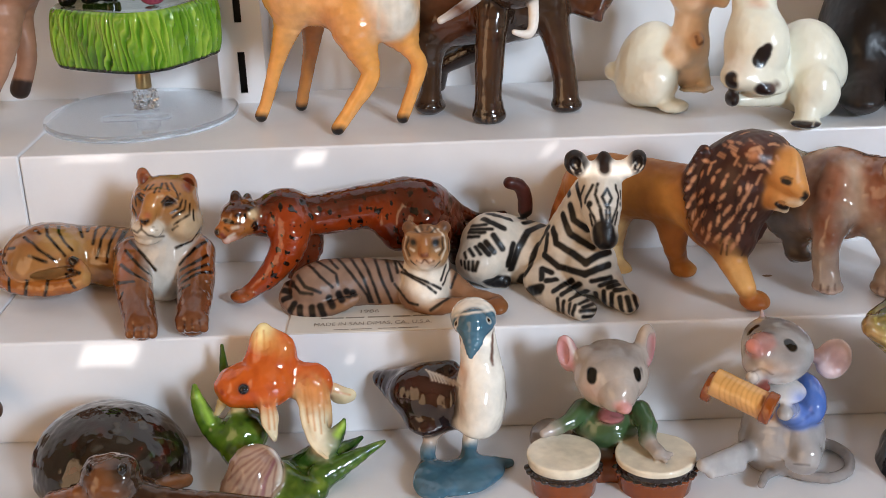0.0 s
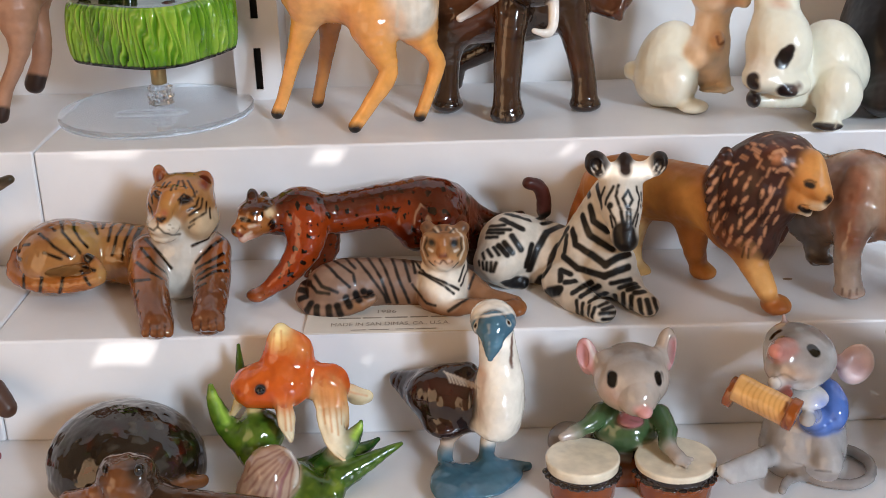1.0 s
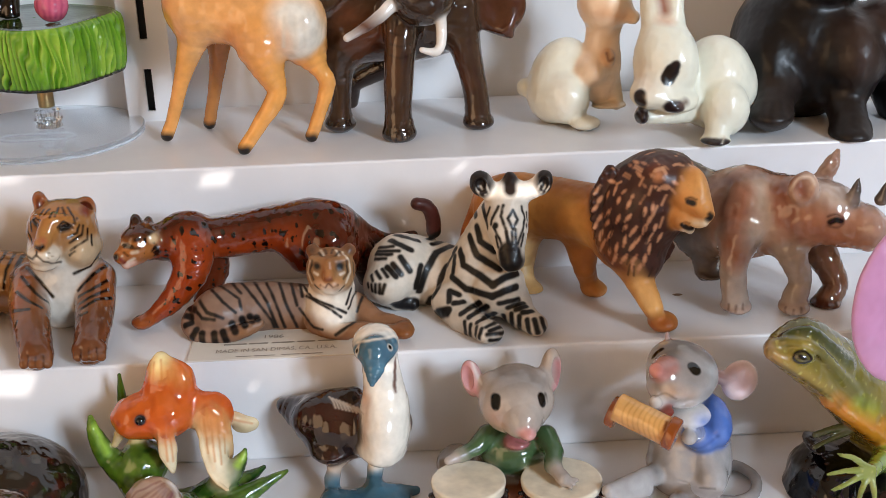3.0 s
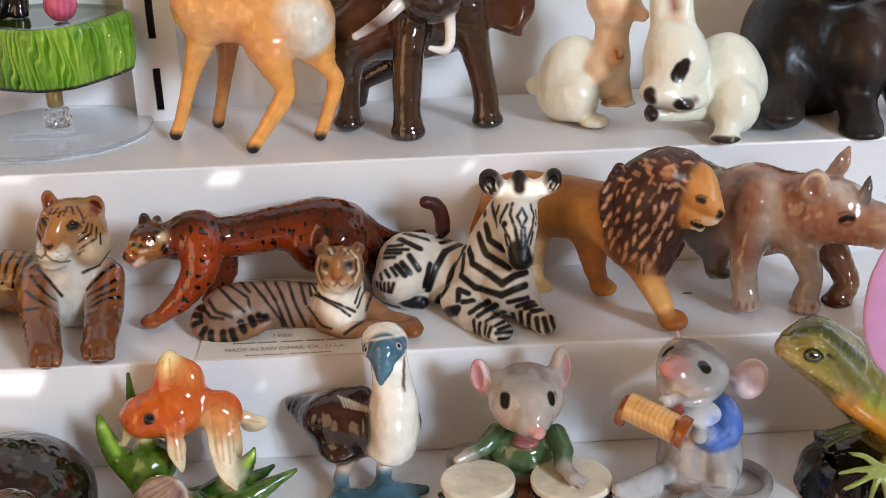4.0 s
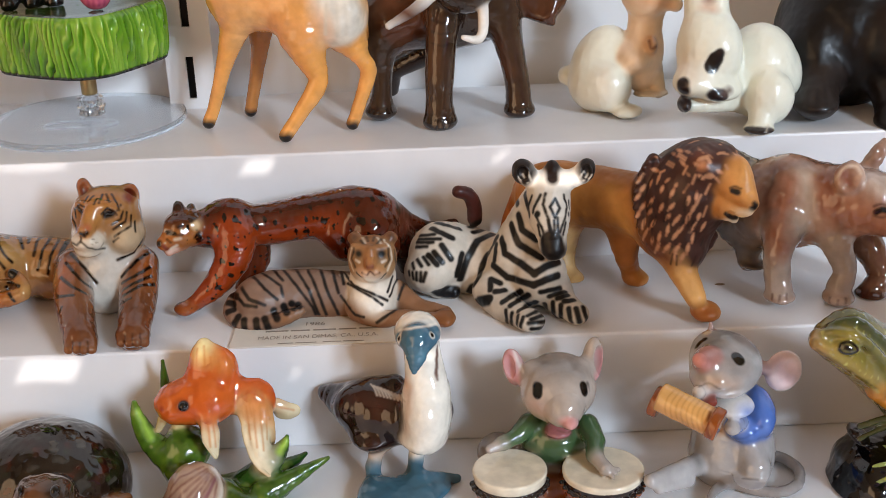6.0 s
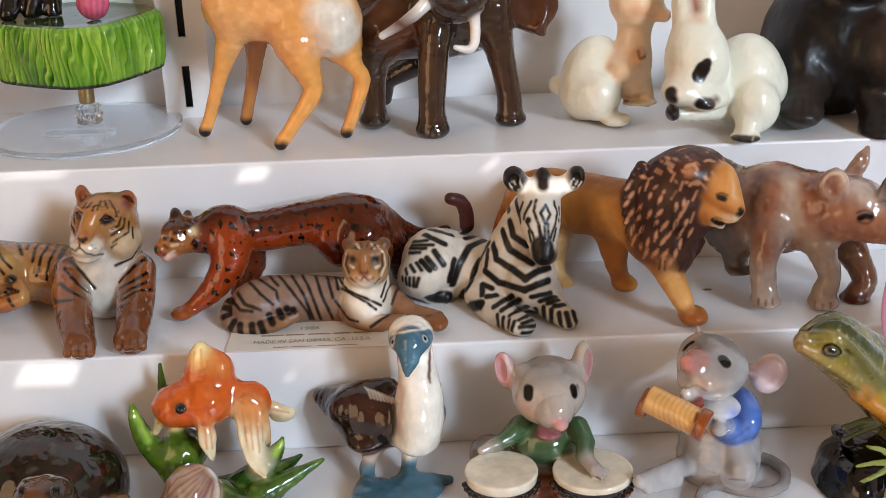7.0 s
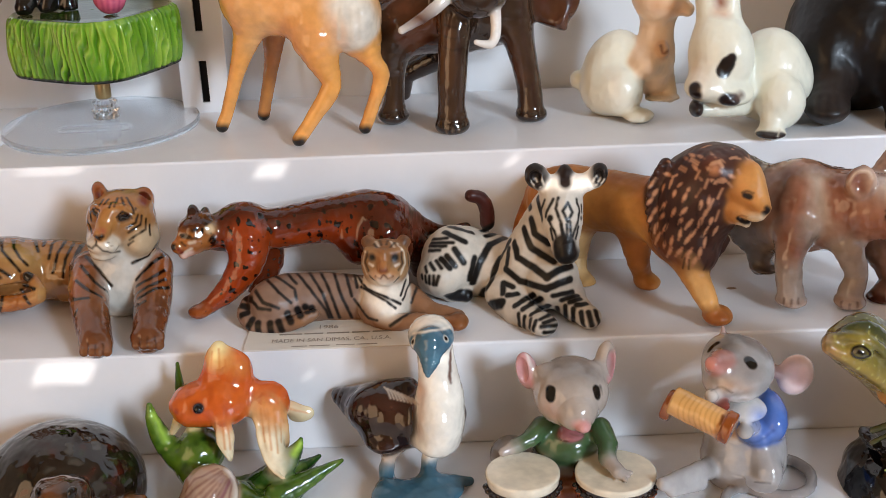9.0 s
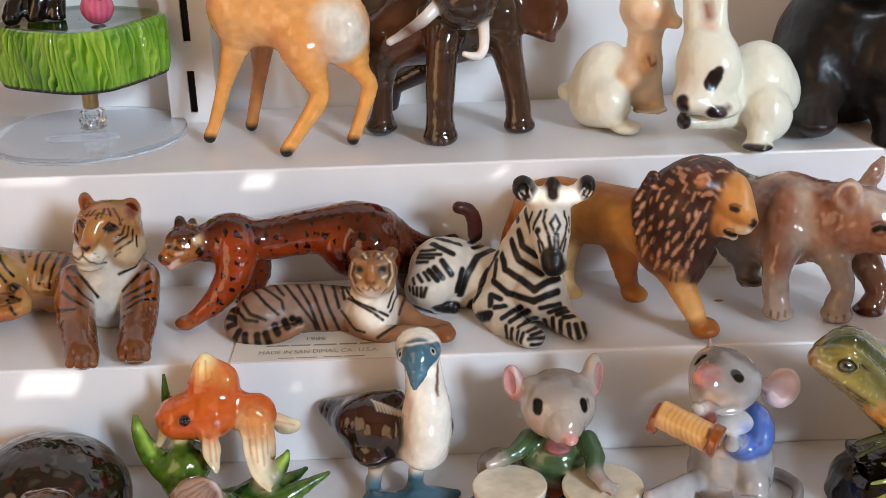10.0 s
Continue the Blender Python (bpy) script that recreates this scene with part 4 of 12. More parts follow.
c.brush([(-16.9, 5.8, 11.9), (-15.7, 2.8, 12.3), (-14.8, 1.2, 12.1), (-13.9, -0.2, 11.8), (-13.1, -1.0, 11.2), (-12.4, -1.8, 10.7), (-11.6, -2.1, 10.0), (-10.8, -2.4, 9.3), (-10.0, -2.6, 8.6), (-9.2, -2.6, 7.8)], 0.47, tint("1c1410"), 0.22)
c.brush([(-19.2, 0.9, 10.3), (-18.3, -1.0, 9.9), (-17.5, -2.4, 9.3), (-16.8, -3.4, 8.6), (-15.7, -4.0, 8.3), (-14.6, -4.2, 8.0), (-13.5, -4.2, 7.5), (-12.5, -4.2, 7.0)], 0.55, tint("1c1410"), 0.25)
c.brush([(-10.7, 6.7, 12.7), (-9.8, 4.5, 12.8), (-9.1, 3.1, 12.5), (-8.3, 2.0, 12.1), (-7.7, 1.5, 11.5)], 0.47, tint("1c1410"), 0.22)
c.brush([(-8.5, 8.1, 12.5), (-7.5, 5.3, 12.7), (-6.6, 3.7, 12.5), (-5.9, 2.6, 12.0), (-5.2, 1.7, 11.4), (-4.5, 0.9, 10.9), (-3.8, 0.4, 10.2), (-3.2, -0.2, 9.5), (-2.6, -0.5, 8.7), (-2.0, -0.7, 7.9), (-1.4, -1.0, 7.1), (-0.8, -1.0, 6.2), (-0.3, -1.0, 5.3), (0.3, -1.0, 4.4), (0.6, -0.7, 3.1), (0.9, -0.2, 1.7)], 0.47, tint("1c1410"), 0.22)
c.brush([(-4.8, 8.3, 12.2), (-3.8, 5.0, 12.5), (-3.1, 3.4, 12.1), (-2.4, 2.3, 11.5), (-1.8, 1.5, 10.8), (-1.2, 0.6, 10.1), (-0.6, 0.1, 9.3), (-0.2, -0.5, 8.4), (0.1, -0.7, 7.4), (0.5, -1.0, 6.4), (0.8, -1.0, 5.3), (1.1, -1.0, 4.2), (1.4, -0.7, 3.0), (1.7, -0.2, 1.7)], 0.47, tint("1c1410"), 0.22)
c.brush([(-1.4, 7.8, 12.2), (-0.7, 4.8, 12.3), (-0.1, 3.4, 11.8), (0.5, 2.3, 11.1), (1.0, 1.2, 10.5), (1.4, 0.6, 9.5), (1.8, 0.1, 8.6), (2.2, -0.5, 7.6), (2.6, -0.7, 6.6), (2.9, -1.0, 5.5), (3.2, -1.0, 4.3), (3.5, -0.7, 3.0), (3.8, -0.2, 1.5)], 0.47, tint("1c1410"), 0.22)
c.brush([(2.1, 8.9, 11.8), (2.7, 5.6, 12.1), (3.1, 3.9, 11.7), (3.5, 2.8, 11.1), (3.8, 1.7, 10.5), (4.1, 0.9, 9.7), (4.4, 0.4, 8.9), (4.8, -0.2, 8.0), (5.2, -0.5, 7.0), (5.7, -0.7, 6.0), (6.1, -1.0, 5.1), (6.5, -0.7, 3.8), (6.9, -0.7, 2.7), (7.2, -0.2, 1.4)], 0.47, tint("1c1410"), 0.22)
c.brush([(5.4, 8.9, 11.4), (6.0, 5.3, 11.7), (6.4, 3.7, 11.2), (6.7, 2.3, 10.6), (7.0, 1.5, 9.7), (7.3, 0.6, 8.9), (7.6, 0.1, 7.9)], 0.47, tint("1c1410"), 0.22)
c.brush([(8.0, 8.9, 11.1), (8.4, 5.6, 11.4), (8.7, 3.9, 11.0), (8.9, 2.8, 10.4), (9.1, 1.7, 9.8)], 0.47, tint("1c1410"), 0.22)
c.brush([(-21.1, 0.9, 8.2), (-20.0, -1.3, 8.1), (-19.0, -2.6, 7.6), (-18.2, -3.4, 6.9), (-17.0, -4.0, 6.9), (-15.9, -4.2, 6.9), (-14.8, -4.5, 6.8)], 0.55, tint("1c1410"), 0.25)
c.brush([(-22.5, 3.3, 7.2), (-20.5, -0.5, 8.3)], 1.02, tint("1c1410"), 0.3)
c.brush([(-23.4, 1.4, 5.6), (-22.4, 0.9, 5.6), (-21.3, -0.5, 6.0)], 1.03, tint("1c1410"), 0.3)
c.brush([(-23.4, -1.3, 4.0), (-22.5, -1.3, 4.3), (-21.6, -1.3, 4.6)], 1.03, tint("1c1410"), 0.3)
c.brush([(-21.4, -4.5, 1.6), (-20.7, -4.5, 2.8), (-20.1, -3.7, 3.6)], 1.02, tint("1c1410"), 0.3)
c.brush([(-18.4, -5.8, 1.2), (-18.4, -5.5, 2.2), (-18.4, -5.0, 3.0)], 1.02, tint("1c1410"), 0.3)
c.brush([(-14.8, -6.6, 1.0), (-14.9, -6.4, 2.2), (-15.0, -5.8, 3.2)], 1.01, tint("1c1410"), 0.3)
c.brush([(-11.7, -6.9, 1.5), (-12.1, -6.6, 2.7), (-12.6, -5.8, 3.6)], 1.01, tint("1c1410"), 0.3)
c.brush([(-9.1, -6.7, 3.9), (-9.7, -5.0, 4.5), (-10.2, -4.0, 5.2)], 1.02, tint("1c1410"), 0.3)
c.brush([(-6.4, -5.9, 5.2), (-7.3, -2.3, 4.6), (-7.6, -2.4, 5.7)], 1.02, tint("1c1410"), 0.3)
c.brush([(-4.5, -4.8, 5.8), (-5.4, -1.8, 6.1)], 1.02, tint("1c1410"), 0.3)
c.brush([(-3.1, -4.3, 6.0), (-3.7, -1.5, 5.5)], 1.02, tint("1c1410"), 0.3)
c.brush([(8.9, 6.7, 11.2), (9.7, 4.8, 11.0), (10.5, 2.8, 10.8), (11.5, -1.0, 11.4), (12.2, -2.4, 11.0), (13.3, -3.5, 10.9), (14.3, -4.0, 10.6), (15.3, -4.6, 10.3), (16.4, -4.8, 9.9), (17.4, -5.1, 9.5), (18.3, -4.8, 8.8), (19.3, -4.8, 8.3), (20.3, -4.6, 7.6), (21.2, -4.0, 6.8)], 0.43, tint("1c1410"), 0.22)
c.brush([(8.2, -0.2, 7.1), (8.8, -0.5, 6.3), (9.5, -1.3, 5.6), (10.2, -3.2, 5.5), (11.0, -4.5, 5.1), (11.6, -5.1, 4.4), (12.3, -5.6, 3.6), (13.5, -6.2, 3.5), (14.7, -6.7, 3.4)], 0.43, tint("1c1410"), 0.22)
c.brush([(10.3, 1.5, 10.0), (11.5, -1.6, 10.7), (12.6, -2.9, 10.6), (13.6, -3.8, 10.3), (14.5, -4.3, 9.9), (15.5, -4.8, 9.5), (16.4, -5.1, 9.0), (17.4, -5.1, 8.4), (18.2, -5.4, 7.7), (19.0, -5.1, 6.8), (19.8, -5.1, 6.1)], 0.43, tint("1c1410"), 0.22)
c.brush([(23.8, 5.3, 9.2), (23.5, 0.4, 10.3), (23.1, -1.0, 9.9), (22.7, -1.8, 9.2), (22.3, -2.4, 8.4), (21.8, -3.2, 7.7)], 0.43, tint("1c1410"), 0.22)
c.brush([(25.7, 3.4, 8.2), (25.3, 1.5, 7.9), (24.9, 0.6, 7.2), (24.5, -0.2, 6.5), (24.1, -0.7, 5.6)], 0.43, tint("1c1410"), 0.22)
c.brush([(22.8, -1.0, 12.7), (22.5, -1.8, 11.9), (22.1, -2.4, 11.0), (21.7, -2.9, 10.1), (21.4, -3.5, 9.2)], 0.43, tint("1c1410"), 0.22)
c.brush([(18.3, -8.3, 2.3), (19.2, -8.6, 3.0), (20.1, -8.9, 3.8), (21.0, -8.9, 4.3), (21.9, -8.6, 4.8), (22.8, -8.4, 5.3), (23.7, -7.8, 5.6)], 0.5, tint("1c1410"), 0.25)
c.brush([(14.2, -3.8, 20.9)], 1.01, tint("241a12"), 0.6)
c.brush([(20.3, -4.1, 20.7)], 1.17, tint("241a12"), 0.6)
c.brush([(16.7, -8.0, 18.6), (17.9, -8.0, 18.6)], 0.53, tint("7a4a3c"), 0.5)
c.brush([(15.0, -7.1, 16.7), (16.3, -7.4, 16.1), (17.2, -7.7, 17.3), (18.3, -7.4, 16.0), (19.7, -7.1, 16.5)], 0.21, tint("5a3020"), 0.3)
c.brush([(14.2, -3.8, 20.9)], 0.55, tint("0a0705"), 0.3)
c.brush([(20.3, -4.1, 20.7)], 0.7, tint("0a0705"), 0.3)
figurine(c, "tiger_figurine", (0.0019, 0.2560, 1.2000), SATIN, "satin ceramic tiger cub lying flat, greyish tan with dark stripes")


c = Clay(0.5, 1.5)
c.limb([(10.1, 6.0, 29.5), (9.0, 6.7, 26.9), (7.9, 7.4, 24.1), (6.9, 8.0, 21.3), (5.7, 8.4, 18.4), (4.6, 8.8, 15.3), (3.8, 9.0, 12.4), (3.4, 9.1, 10.0), (3.4, 9.0, 7.7), (3.3, 9.0, 5.4)], [6.34, 6.67, 7.02, 7.39, 7.86, 8.39, 8.78, 8.99, 9.08, 9.17], tint("d0c7ba"))
c.ball((9.0, 2.0, 9.8), (7.68, 8, 8.32), tint("d0c7ba"))
c.limb([(2.9, 13.0, 5.6), (-6.6, 19.0, 7.1), (-14.9, 22.0, 8.1)], [9.27, 9.74, 10.48], tint("d0c7ba"))
c.ball((-18.0, 18.0, 10.6), (9.68, 10, 10.01), tint("d0c7ba"))
c.ball((-21.9, 13.0, 8.3), (6.94, 8, 6.28), tint("d0c7ba"))
c.limb([(-23.9, 14.0, 6.5), (-19.6, 12.0, 3.3), (-15.2, 11.0, 2.1)], [4.98, 3.31, 2.15], tint("d0c7ba"))
c.limb([(-4.0, 6.0, 4.3), (-1.0, -2.0, 2.3), (4.4, -11.0, 2.6)], [5.86, 4.47, 3.11], tint("d0c7ba"))
c.ball((5.0, -13.0, 3.0), (4.02, 4, 2.79), tint("d0c7ba"))
c.limb([(12.5, 4.0, 5.4), (14.7, -4.0, 3.8), (18.3, -9.0, 2.9)], [5.5, 4.12, 2.82], tint("d0c7ba"))
c.ball((17.9, -9.0, 2.6), (3.13, 4, 2.35), tint("d0c7ba"))
c.limb([(11.6, 3.0, 33.0), (11.6, 2.0, 31.4), (11.6, 1.1, 29.8), (11.6, 0, 28.2), (11.6, -1.4, 26.7), (11.7, -2.9, 25.2), (11.8, -4.0, 23.9), (11.8, -4.6, 22.8), (11.9, -4.8, 21.8), (12.0, -5.0, 20.9)], [5.95, 5.89, 5.82, 5.62, 5.16, 4.54, 4.03, 3.72, 3.48, 3.26], tint("d0c7ba"))
c.ball((12.1, -5.0, 20.9), (3.41, 4.2, 2.95), tint("201816"))
c.ball((12.9, 4.0, 37.2), (8.13, 4.5, 2.81), tint("efe6da"))
c.limb([(9.0, 4.0, 36.4), (5.4, 4.0, 39.1)], [2.19, 2.81], tint("efe6da"))
c.limb([(16.8, 4.0, 36.4), (21.0, 4.0, 38.9)], [2.19, 2.5], tint("efe6da"))
c.ball((4.8, 3.0, 40.3), (3.11, 3.4, 3.42), tint("efe6da"), turn=(0, -15, 0))
c.ball((21.9, 4.0, 39.6), (2.34, 3.4, 3.27), tint("efe6da"), turn=(0, 18, 0))
c.ball((12.9, 5.0, 39.3), (2.19, 3, 3.13), tint("2a1c16"))
c.ball((4.4, 0.6, 40.5), (1.54, 1.6, 1.85), tint("140f0c"), melt=0.5, carve=True)
c.ball((21.7, 1.2, 40.0), (1.24, 1.5, 1.86), tint("140f0c"), melt=0.5, carve=True)
c.limb([(-8.0, 22.0, 20.0), (-8.0, 21.7, 21.8), (-8.1, 21.3, 23.6), (-8.3, 21.0, 25.1), (-8.7, 20.7, 26.4), (-9.3, 20.3, 27.6), (-10.0, 20.0, 28.5), (-10.8, 19.7, 29.0), (-11.7, 19.3, 29.3), (-12.6, 19.0, 29.6)], [2.17, 2.17, 2.17, 2.15, 2.11, 2.04, 1.98, 1.92, 1.86, 1.81], tint("4a2018"))
c.brush([(3.1, 2.7, 43.2), (4.6, 2.4, 40.0)], 3.57, tint("2a201c"), 0.6)
c.brush([(23.0, 2.9, 42.4), (22.0, 2.6, 39.2)], 2.8, tint("2a201c"), 0.6)
c.brush([(2.2, 2.9, 38.3), (2.8, 2.9, 37.3), (3.4, 2.6, 36.4)], 0.23, tint("d6ccbe"), 0.3)
c.brush([(3.3, 1.2, 39.4), (3.8, 0.4, 38.5), (4.5, 1.5, 37.0)], 0.23, tint("d6ccbe"), 0.3)
c.brush([(4.6, 2.1, 39.7), (5.1, 1.2, 38.9), (5.7, 0.7, 37.9)], 0.23, tint("d6ccbe"), 0.3)
c.brush([(5.9, 0.1, 40.6), (6.2, 0.1, 39.7), (6.6, 0.7, 38.5)], 0.23, tint("d6ccbe"), 0.3)
c.brush([(20.0, 1.2, 38.5), (20.4, 1.2, 39.3), (21.1, 2.6, 39.6)], 0.23, tint("d6ccbe"), 0.3)
c.brush([(20.9, 1.2, 37.5), (21.6, 1.8, 38.2), (22.3, 2.4, 39.0)], 0.23, tint("d6ccbe"), 0.3)
c.brush([(22.0, 2.1, 36.8), (22.5, 1.2, 38.1), (23.1, 1.2, 39.0)], 0.23, tint("d6ccbe"), 0.3)
c.brush([(12.6, 4.1, 42.1), (12.4, 0.1, 38.8)], 1.7, tint("2a1a14"), 0.6)
c.brush([(-17.2, 8.9, 2.7)], 2.3, tint("17131a"), 0.5)
c.brush([(-14.8, 9.2, 2.6)], 1.97, tint("17131a"), 0.5)
c.brush([(-19.2, 8.7, 2.9)], 1.64, tint("17131a"), 0.5)
c.brush([(-7.9, 1.5, 2.8), (-5.7, -1.8, 4.7)], 1.59, tint("140f0c"), 0.4)
c.brush([(3.4, 3.2, 27.6), (3.6, 2.6, 26.8), (3.8, 2.1, 25.9), (4.0, 1.8, 25.0), (4.2, 1.5, 24.0), (5.1, 1.2, 23.4), (6.1, 0.9, 22.7), (7.0, 0.7, 22.1), (8.0, 0.9, 21.2)], 1.06, tint("140f0c"), 0.3)
c.brush([(1.4, 4.3, 24.5), (1.7, 3.5, 23.7), (2.1, 2.9, 22.7), (2.4, 2.3, 21.8), (2.7, 1.8, 20.9), (3.1, 1.2, 20.0), (3.9, 0.9, 19.4), (4.8, 0.6, 18.9), (5.7, 0.6, 18.2), (6.5, 0.4, 17.7), (7.4, -0.5, 17.4), (8.2, -1.6, 17.2), (9.0, -2.1, 16.7)], 1.05, tint("140f0c"), 0.3)
c.brush([(-1.3, 5.1, 20.1), (-1.1, 4.3, 19.3), (-0.9, 3.4, 18.6), (-0.8, 2.9, 17.7), (-0.6, 2.6, 16.7), (0.3, 1.8, 16.4), (1.2, 1.2, 15.9), (2.1, 0.9, 15.3), (2.9, 0.1, 15.0), (3.8, -1.0, 14.8), (4.5, -2.4, 14.6), (5.3, -3.5, 14.3), (6.1, -4.0, 13.8), (6.9, -4.9, 13.4)], 1.05, tint("140f0c"), 0.3)
c.brush([(6.9, -4.9, 13.4), (7.9, -4.6, 13.9), (9.0, -4.3, 14.4), (10.1, -4.0, 15.0), (11.3, -3.5, 15.2), (12.5, -2.7, 15.2), (13.8, -1.3, 15.1)], 1.06, tint("140f0c"), 0.3)
c.brush([(-3.9, 4.5, 12.5), (-3.2, 3.4, 12.2), (-2.4, 2.6, 11.8), (-1.7, 2.0, 11.3), (-0.9, 1.5, 10.8), (-0.2, 0.9, 10.2), (0.8, 0.4, 10.1), (1.8, -0.7, 10.2), (2.7, -2.4, 10.5), (3.7, -3.5, 10.6), (4.7, -4.3, 10.6), (5.6, -5.1, 10.5), (6.6, -5.4, 10.3)], 1.05, tint("140f0c"), 0.3)
c.brush([(6.6, -5.4, 10.3), (7.7, -5.7, 10.9), (8.8, -5.7, 11.3), (9.9, -5.7, 11.8), (11.0, -5.4, 12.0), (12.2, -4.9, 12.2), (13.3, -4.0, 12.2)], 1.05, tint("140f0c"), 0.3)
c.brush([(-3.0, 19.1, 16.2), (-4.2, 17.4, 16.4), (-5.4, 16.3, 16.3), (-6.6, 15.5, 16.1), (-7.7, 14.9, 15.9), (-8.3, 14.0, 15.2), (-8.9, 13.2, 14.6), (-9.4, 12.6, 13.9), (-10.0, 11.8, 13.3), (-10.6, 11.2, 12.6), (-11.1, 10.9, 11.7), (-11.5, 10.3, 10.8), (-11.9, 10.1, 9.8), (-12.3, 10.0, 8.6), (-12.7, 10.0, 7.5), (-13.1, 10.3, 6.2)], 1.1, tint("140f0c"), 0.3)
c.brush([(-2.5, 7.6, 19.5), (-3.0, 7.6, 18.5), (-3.5, 8.2, 17.3), (-4.0, 8.4, 16.2), (-4.5, 8.7, 15.1), (-5.0, 9.8, 13.6), (-5.5, 9.5, 12.7), (-6.0, 9.2, 11.7), (-6.5, 9.0, 10.7), (-6.9, 8.7, 9.6), (-7.4, 7.8, 8.8), (-7.9, 5.6, 8.6), (-8.6, 5.1, 7.8), (-9.2, 5.0, 6.7), (-9.8, 10.5, 3.2), (-10.4, 12.2, 1.3)], 1.11, tint("140f0c"), 0.3)
c.brush([(-8.7, 3.9, 1.7), (-7.5, 0.6, 3.5), (-6.3, -1.0, 4.5), (-5.1, -2.1, 5.3)], 1.07, tint("140f0c"), 0.3)
c.brush([(-12.4, 10.7, 13.7), (-12.7, 10.1, 12.9), (-13.0, 9.8, 11.9), (-13.2, 9.5, 11.0), (-13.5, 9.2, 10.0), (-13.8, 9.2, 8.9), (-14.0, 9.5, 7.7)], 0.94, tint("140f0c"), 0.3)
c.brush([(-2.7, 5.9, 18.0), (-2.9, 5.7, 17.0), (-3.1, 5.1, 16.0), (-3.3, 4.8, 15.0), (-3.5, 4.5, 14.0)], 0.92, tint("140f0c"), 0.3)
c.brush([(-5.0, -0.2, 7.0), (-4.9, 0.6, 7.7), (-4.8, 1.7, 8.3), (-4.6, 2.8, 8.9), (-3.8, 2.0, 8.8), (-3.0, 1.5, 8.6), (-2.2, 0.9, 8.4)], 0.92, tint("140f0c"), 0.3)
c.brush([(-13.7, 25.1, 19.8), (-12.6, 26.0, 18.8), (-11.4, 25.7, 18.3)], 0.97, tint("140f0c"), 0.3)
c.brush([(-19.1, 18.9, 20.4), (-18.1, 17.8, 20.5), (-17.0, 16.9, 20.5), (-15.9, 16.7, 20.2), (-14.8, 16.6, 19.8), (-13.8, 16.6, 19.5), (-12.7, 17.2, 18.9)], 0.95, tint("140f0c"), 0.3)
c.brush([(-20.6, 15.8, 19.9), (-19.6, 14.7, 19.7), (-18.7, 13.8, 19.5), (-17.7, 13.3, 19.2), (-16.8, 12.7, 18.9), (-15.8, 12.4, 18.5), (-14.9, 12.4, 17.9)], 0.94, tint("140f0c"), 0.3)
c.brush([(-9.5, 21.4, 17.9), (-8.5, 20.3, 18.8), (-7.6, 20.0, 19.4), (-6.6, 20.6, 19.7), (-5.6, 21.7, 19.8)], 0.96, tint("140f0c"), 0.3)
c.brush([(-8.6, 18.3, 17.2), (-7.5, 19.1, 17.2), (-6.4, 20.5, 16.9), (-5.3, 23.1, 16.3), (-4.2, 22.8, 16.7), (-3.2, 22.8, 17.0)], 0.97, tint("140f0c"), 0.3)
c.brush([(-2.1, 10.2, 22.1)], 0.93, tint("140f0c"), 0.3)
c.brush([(-18.0, 10.4, 16.7), (-17.4, 9.8, 15.9), (-16.8, 9.3, 15.1), (-16.2, 9.0, 14.2), (-15.5, 8.7, 13.2)], 0.93, tint("140f0c"), 0.3)
c.brush([(-20.2, 9.6, 15.0), (-19.5, 9.0, 14.2), (-18.8, 8.4, 13.4), (-18.1, 8.1, 12.5)], 0.93, tint("140f0c"), 0.3)
c.brush([(-21.9, 9.3, 14.3), (-21.1, 8.7, 13.6), (-20.4, 7.9, 12.9), (-19.6, 7.3, 12.2)], 0.93, tint("140f0c"), 0.3)
c.brush([(3.2, 8.6, 31.7), (3.3, 8.3, 30.4), (3.3, 5.4, 30.0)], 0.91, tint("140f0c"), 0.3)
c.brush([(5.3, 4.0, 33.5), (5.3, 2.6, 32.9), (5.5, 1.8, 32.2), (5.6, 1.2, 31.4), (5.8, 0.4, 30.6), (5.9, -0.2, 29.8), (6.1, -0.7, 28.9)], 0.9, tint("140f0c"), 0.3)
c.brush([(-24.1, 15.5, 18.0), (-23.0, 14.6, 18.3), (-22.0, 13.8, 18.7), (-21.0, 13.5, 18.8), (-19.9, 13.2, 19.0)], 0.59, tint("140f0c"), 0.3)
c.brush([(-24.5, 14.6, 17.2), (-23.2, 13.5, 17.6), (-22.0, 12.7, 17.9), (-20.7, 12.1, 18.1), (-19.5, 11.8, 18.2), (-18.3, 11.6, 18.2)], 0.58, tint("140f0c"), 0.3)
c.brush([(-24.9, 14.3, 16.4), (-23.7, 12.9, 16.9), (-22.6, 12.4, 17.0), (-21.5, 11.5, 17.3), (-20.4, 11.3, 17.4)], 0.58, tint("140f0c"), 0.3)
c.brush([(-25.2, 13.5, 15.3), (-24.2, 12.4, 15.7), (-23.2, 11.8, 16.0), (-22.1, 11.2, 16.2)], 0.59, tint("140f0c"), 0.3)
c.brush([(-23.3, 9.3, 13.8), (-22.6, 8.1, 13.1), (-21.9, 7.0, 12.4)], 0.58, tint("140f0c"), 0.3)
c.brush([(-25.0, 9.5, 13.0), (-24.5, 8.1, 12.6), (-23.9, 7.0, 12.0)], 0.58, tint("140f0c"), 0.3)
c.brush([(-26.4, 9.5, 12.0), (-26.0, 7.8, 11.0)], 0.58, tint("140f0c"), 0.3)
c.brush([(-27.6, 8.9, 9.7), (-27.5, 8.4, 8.9)], 0.58, tint("140f0c"), 0.3)
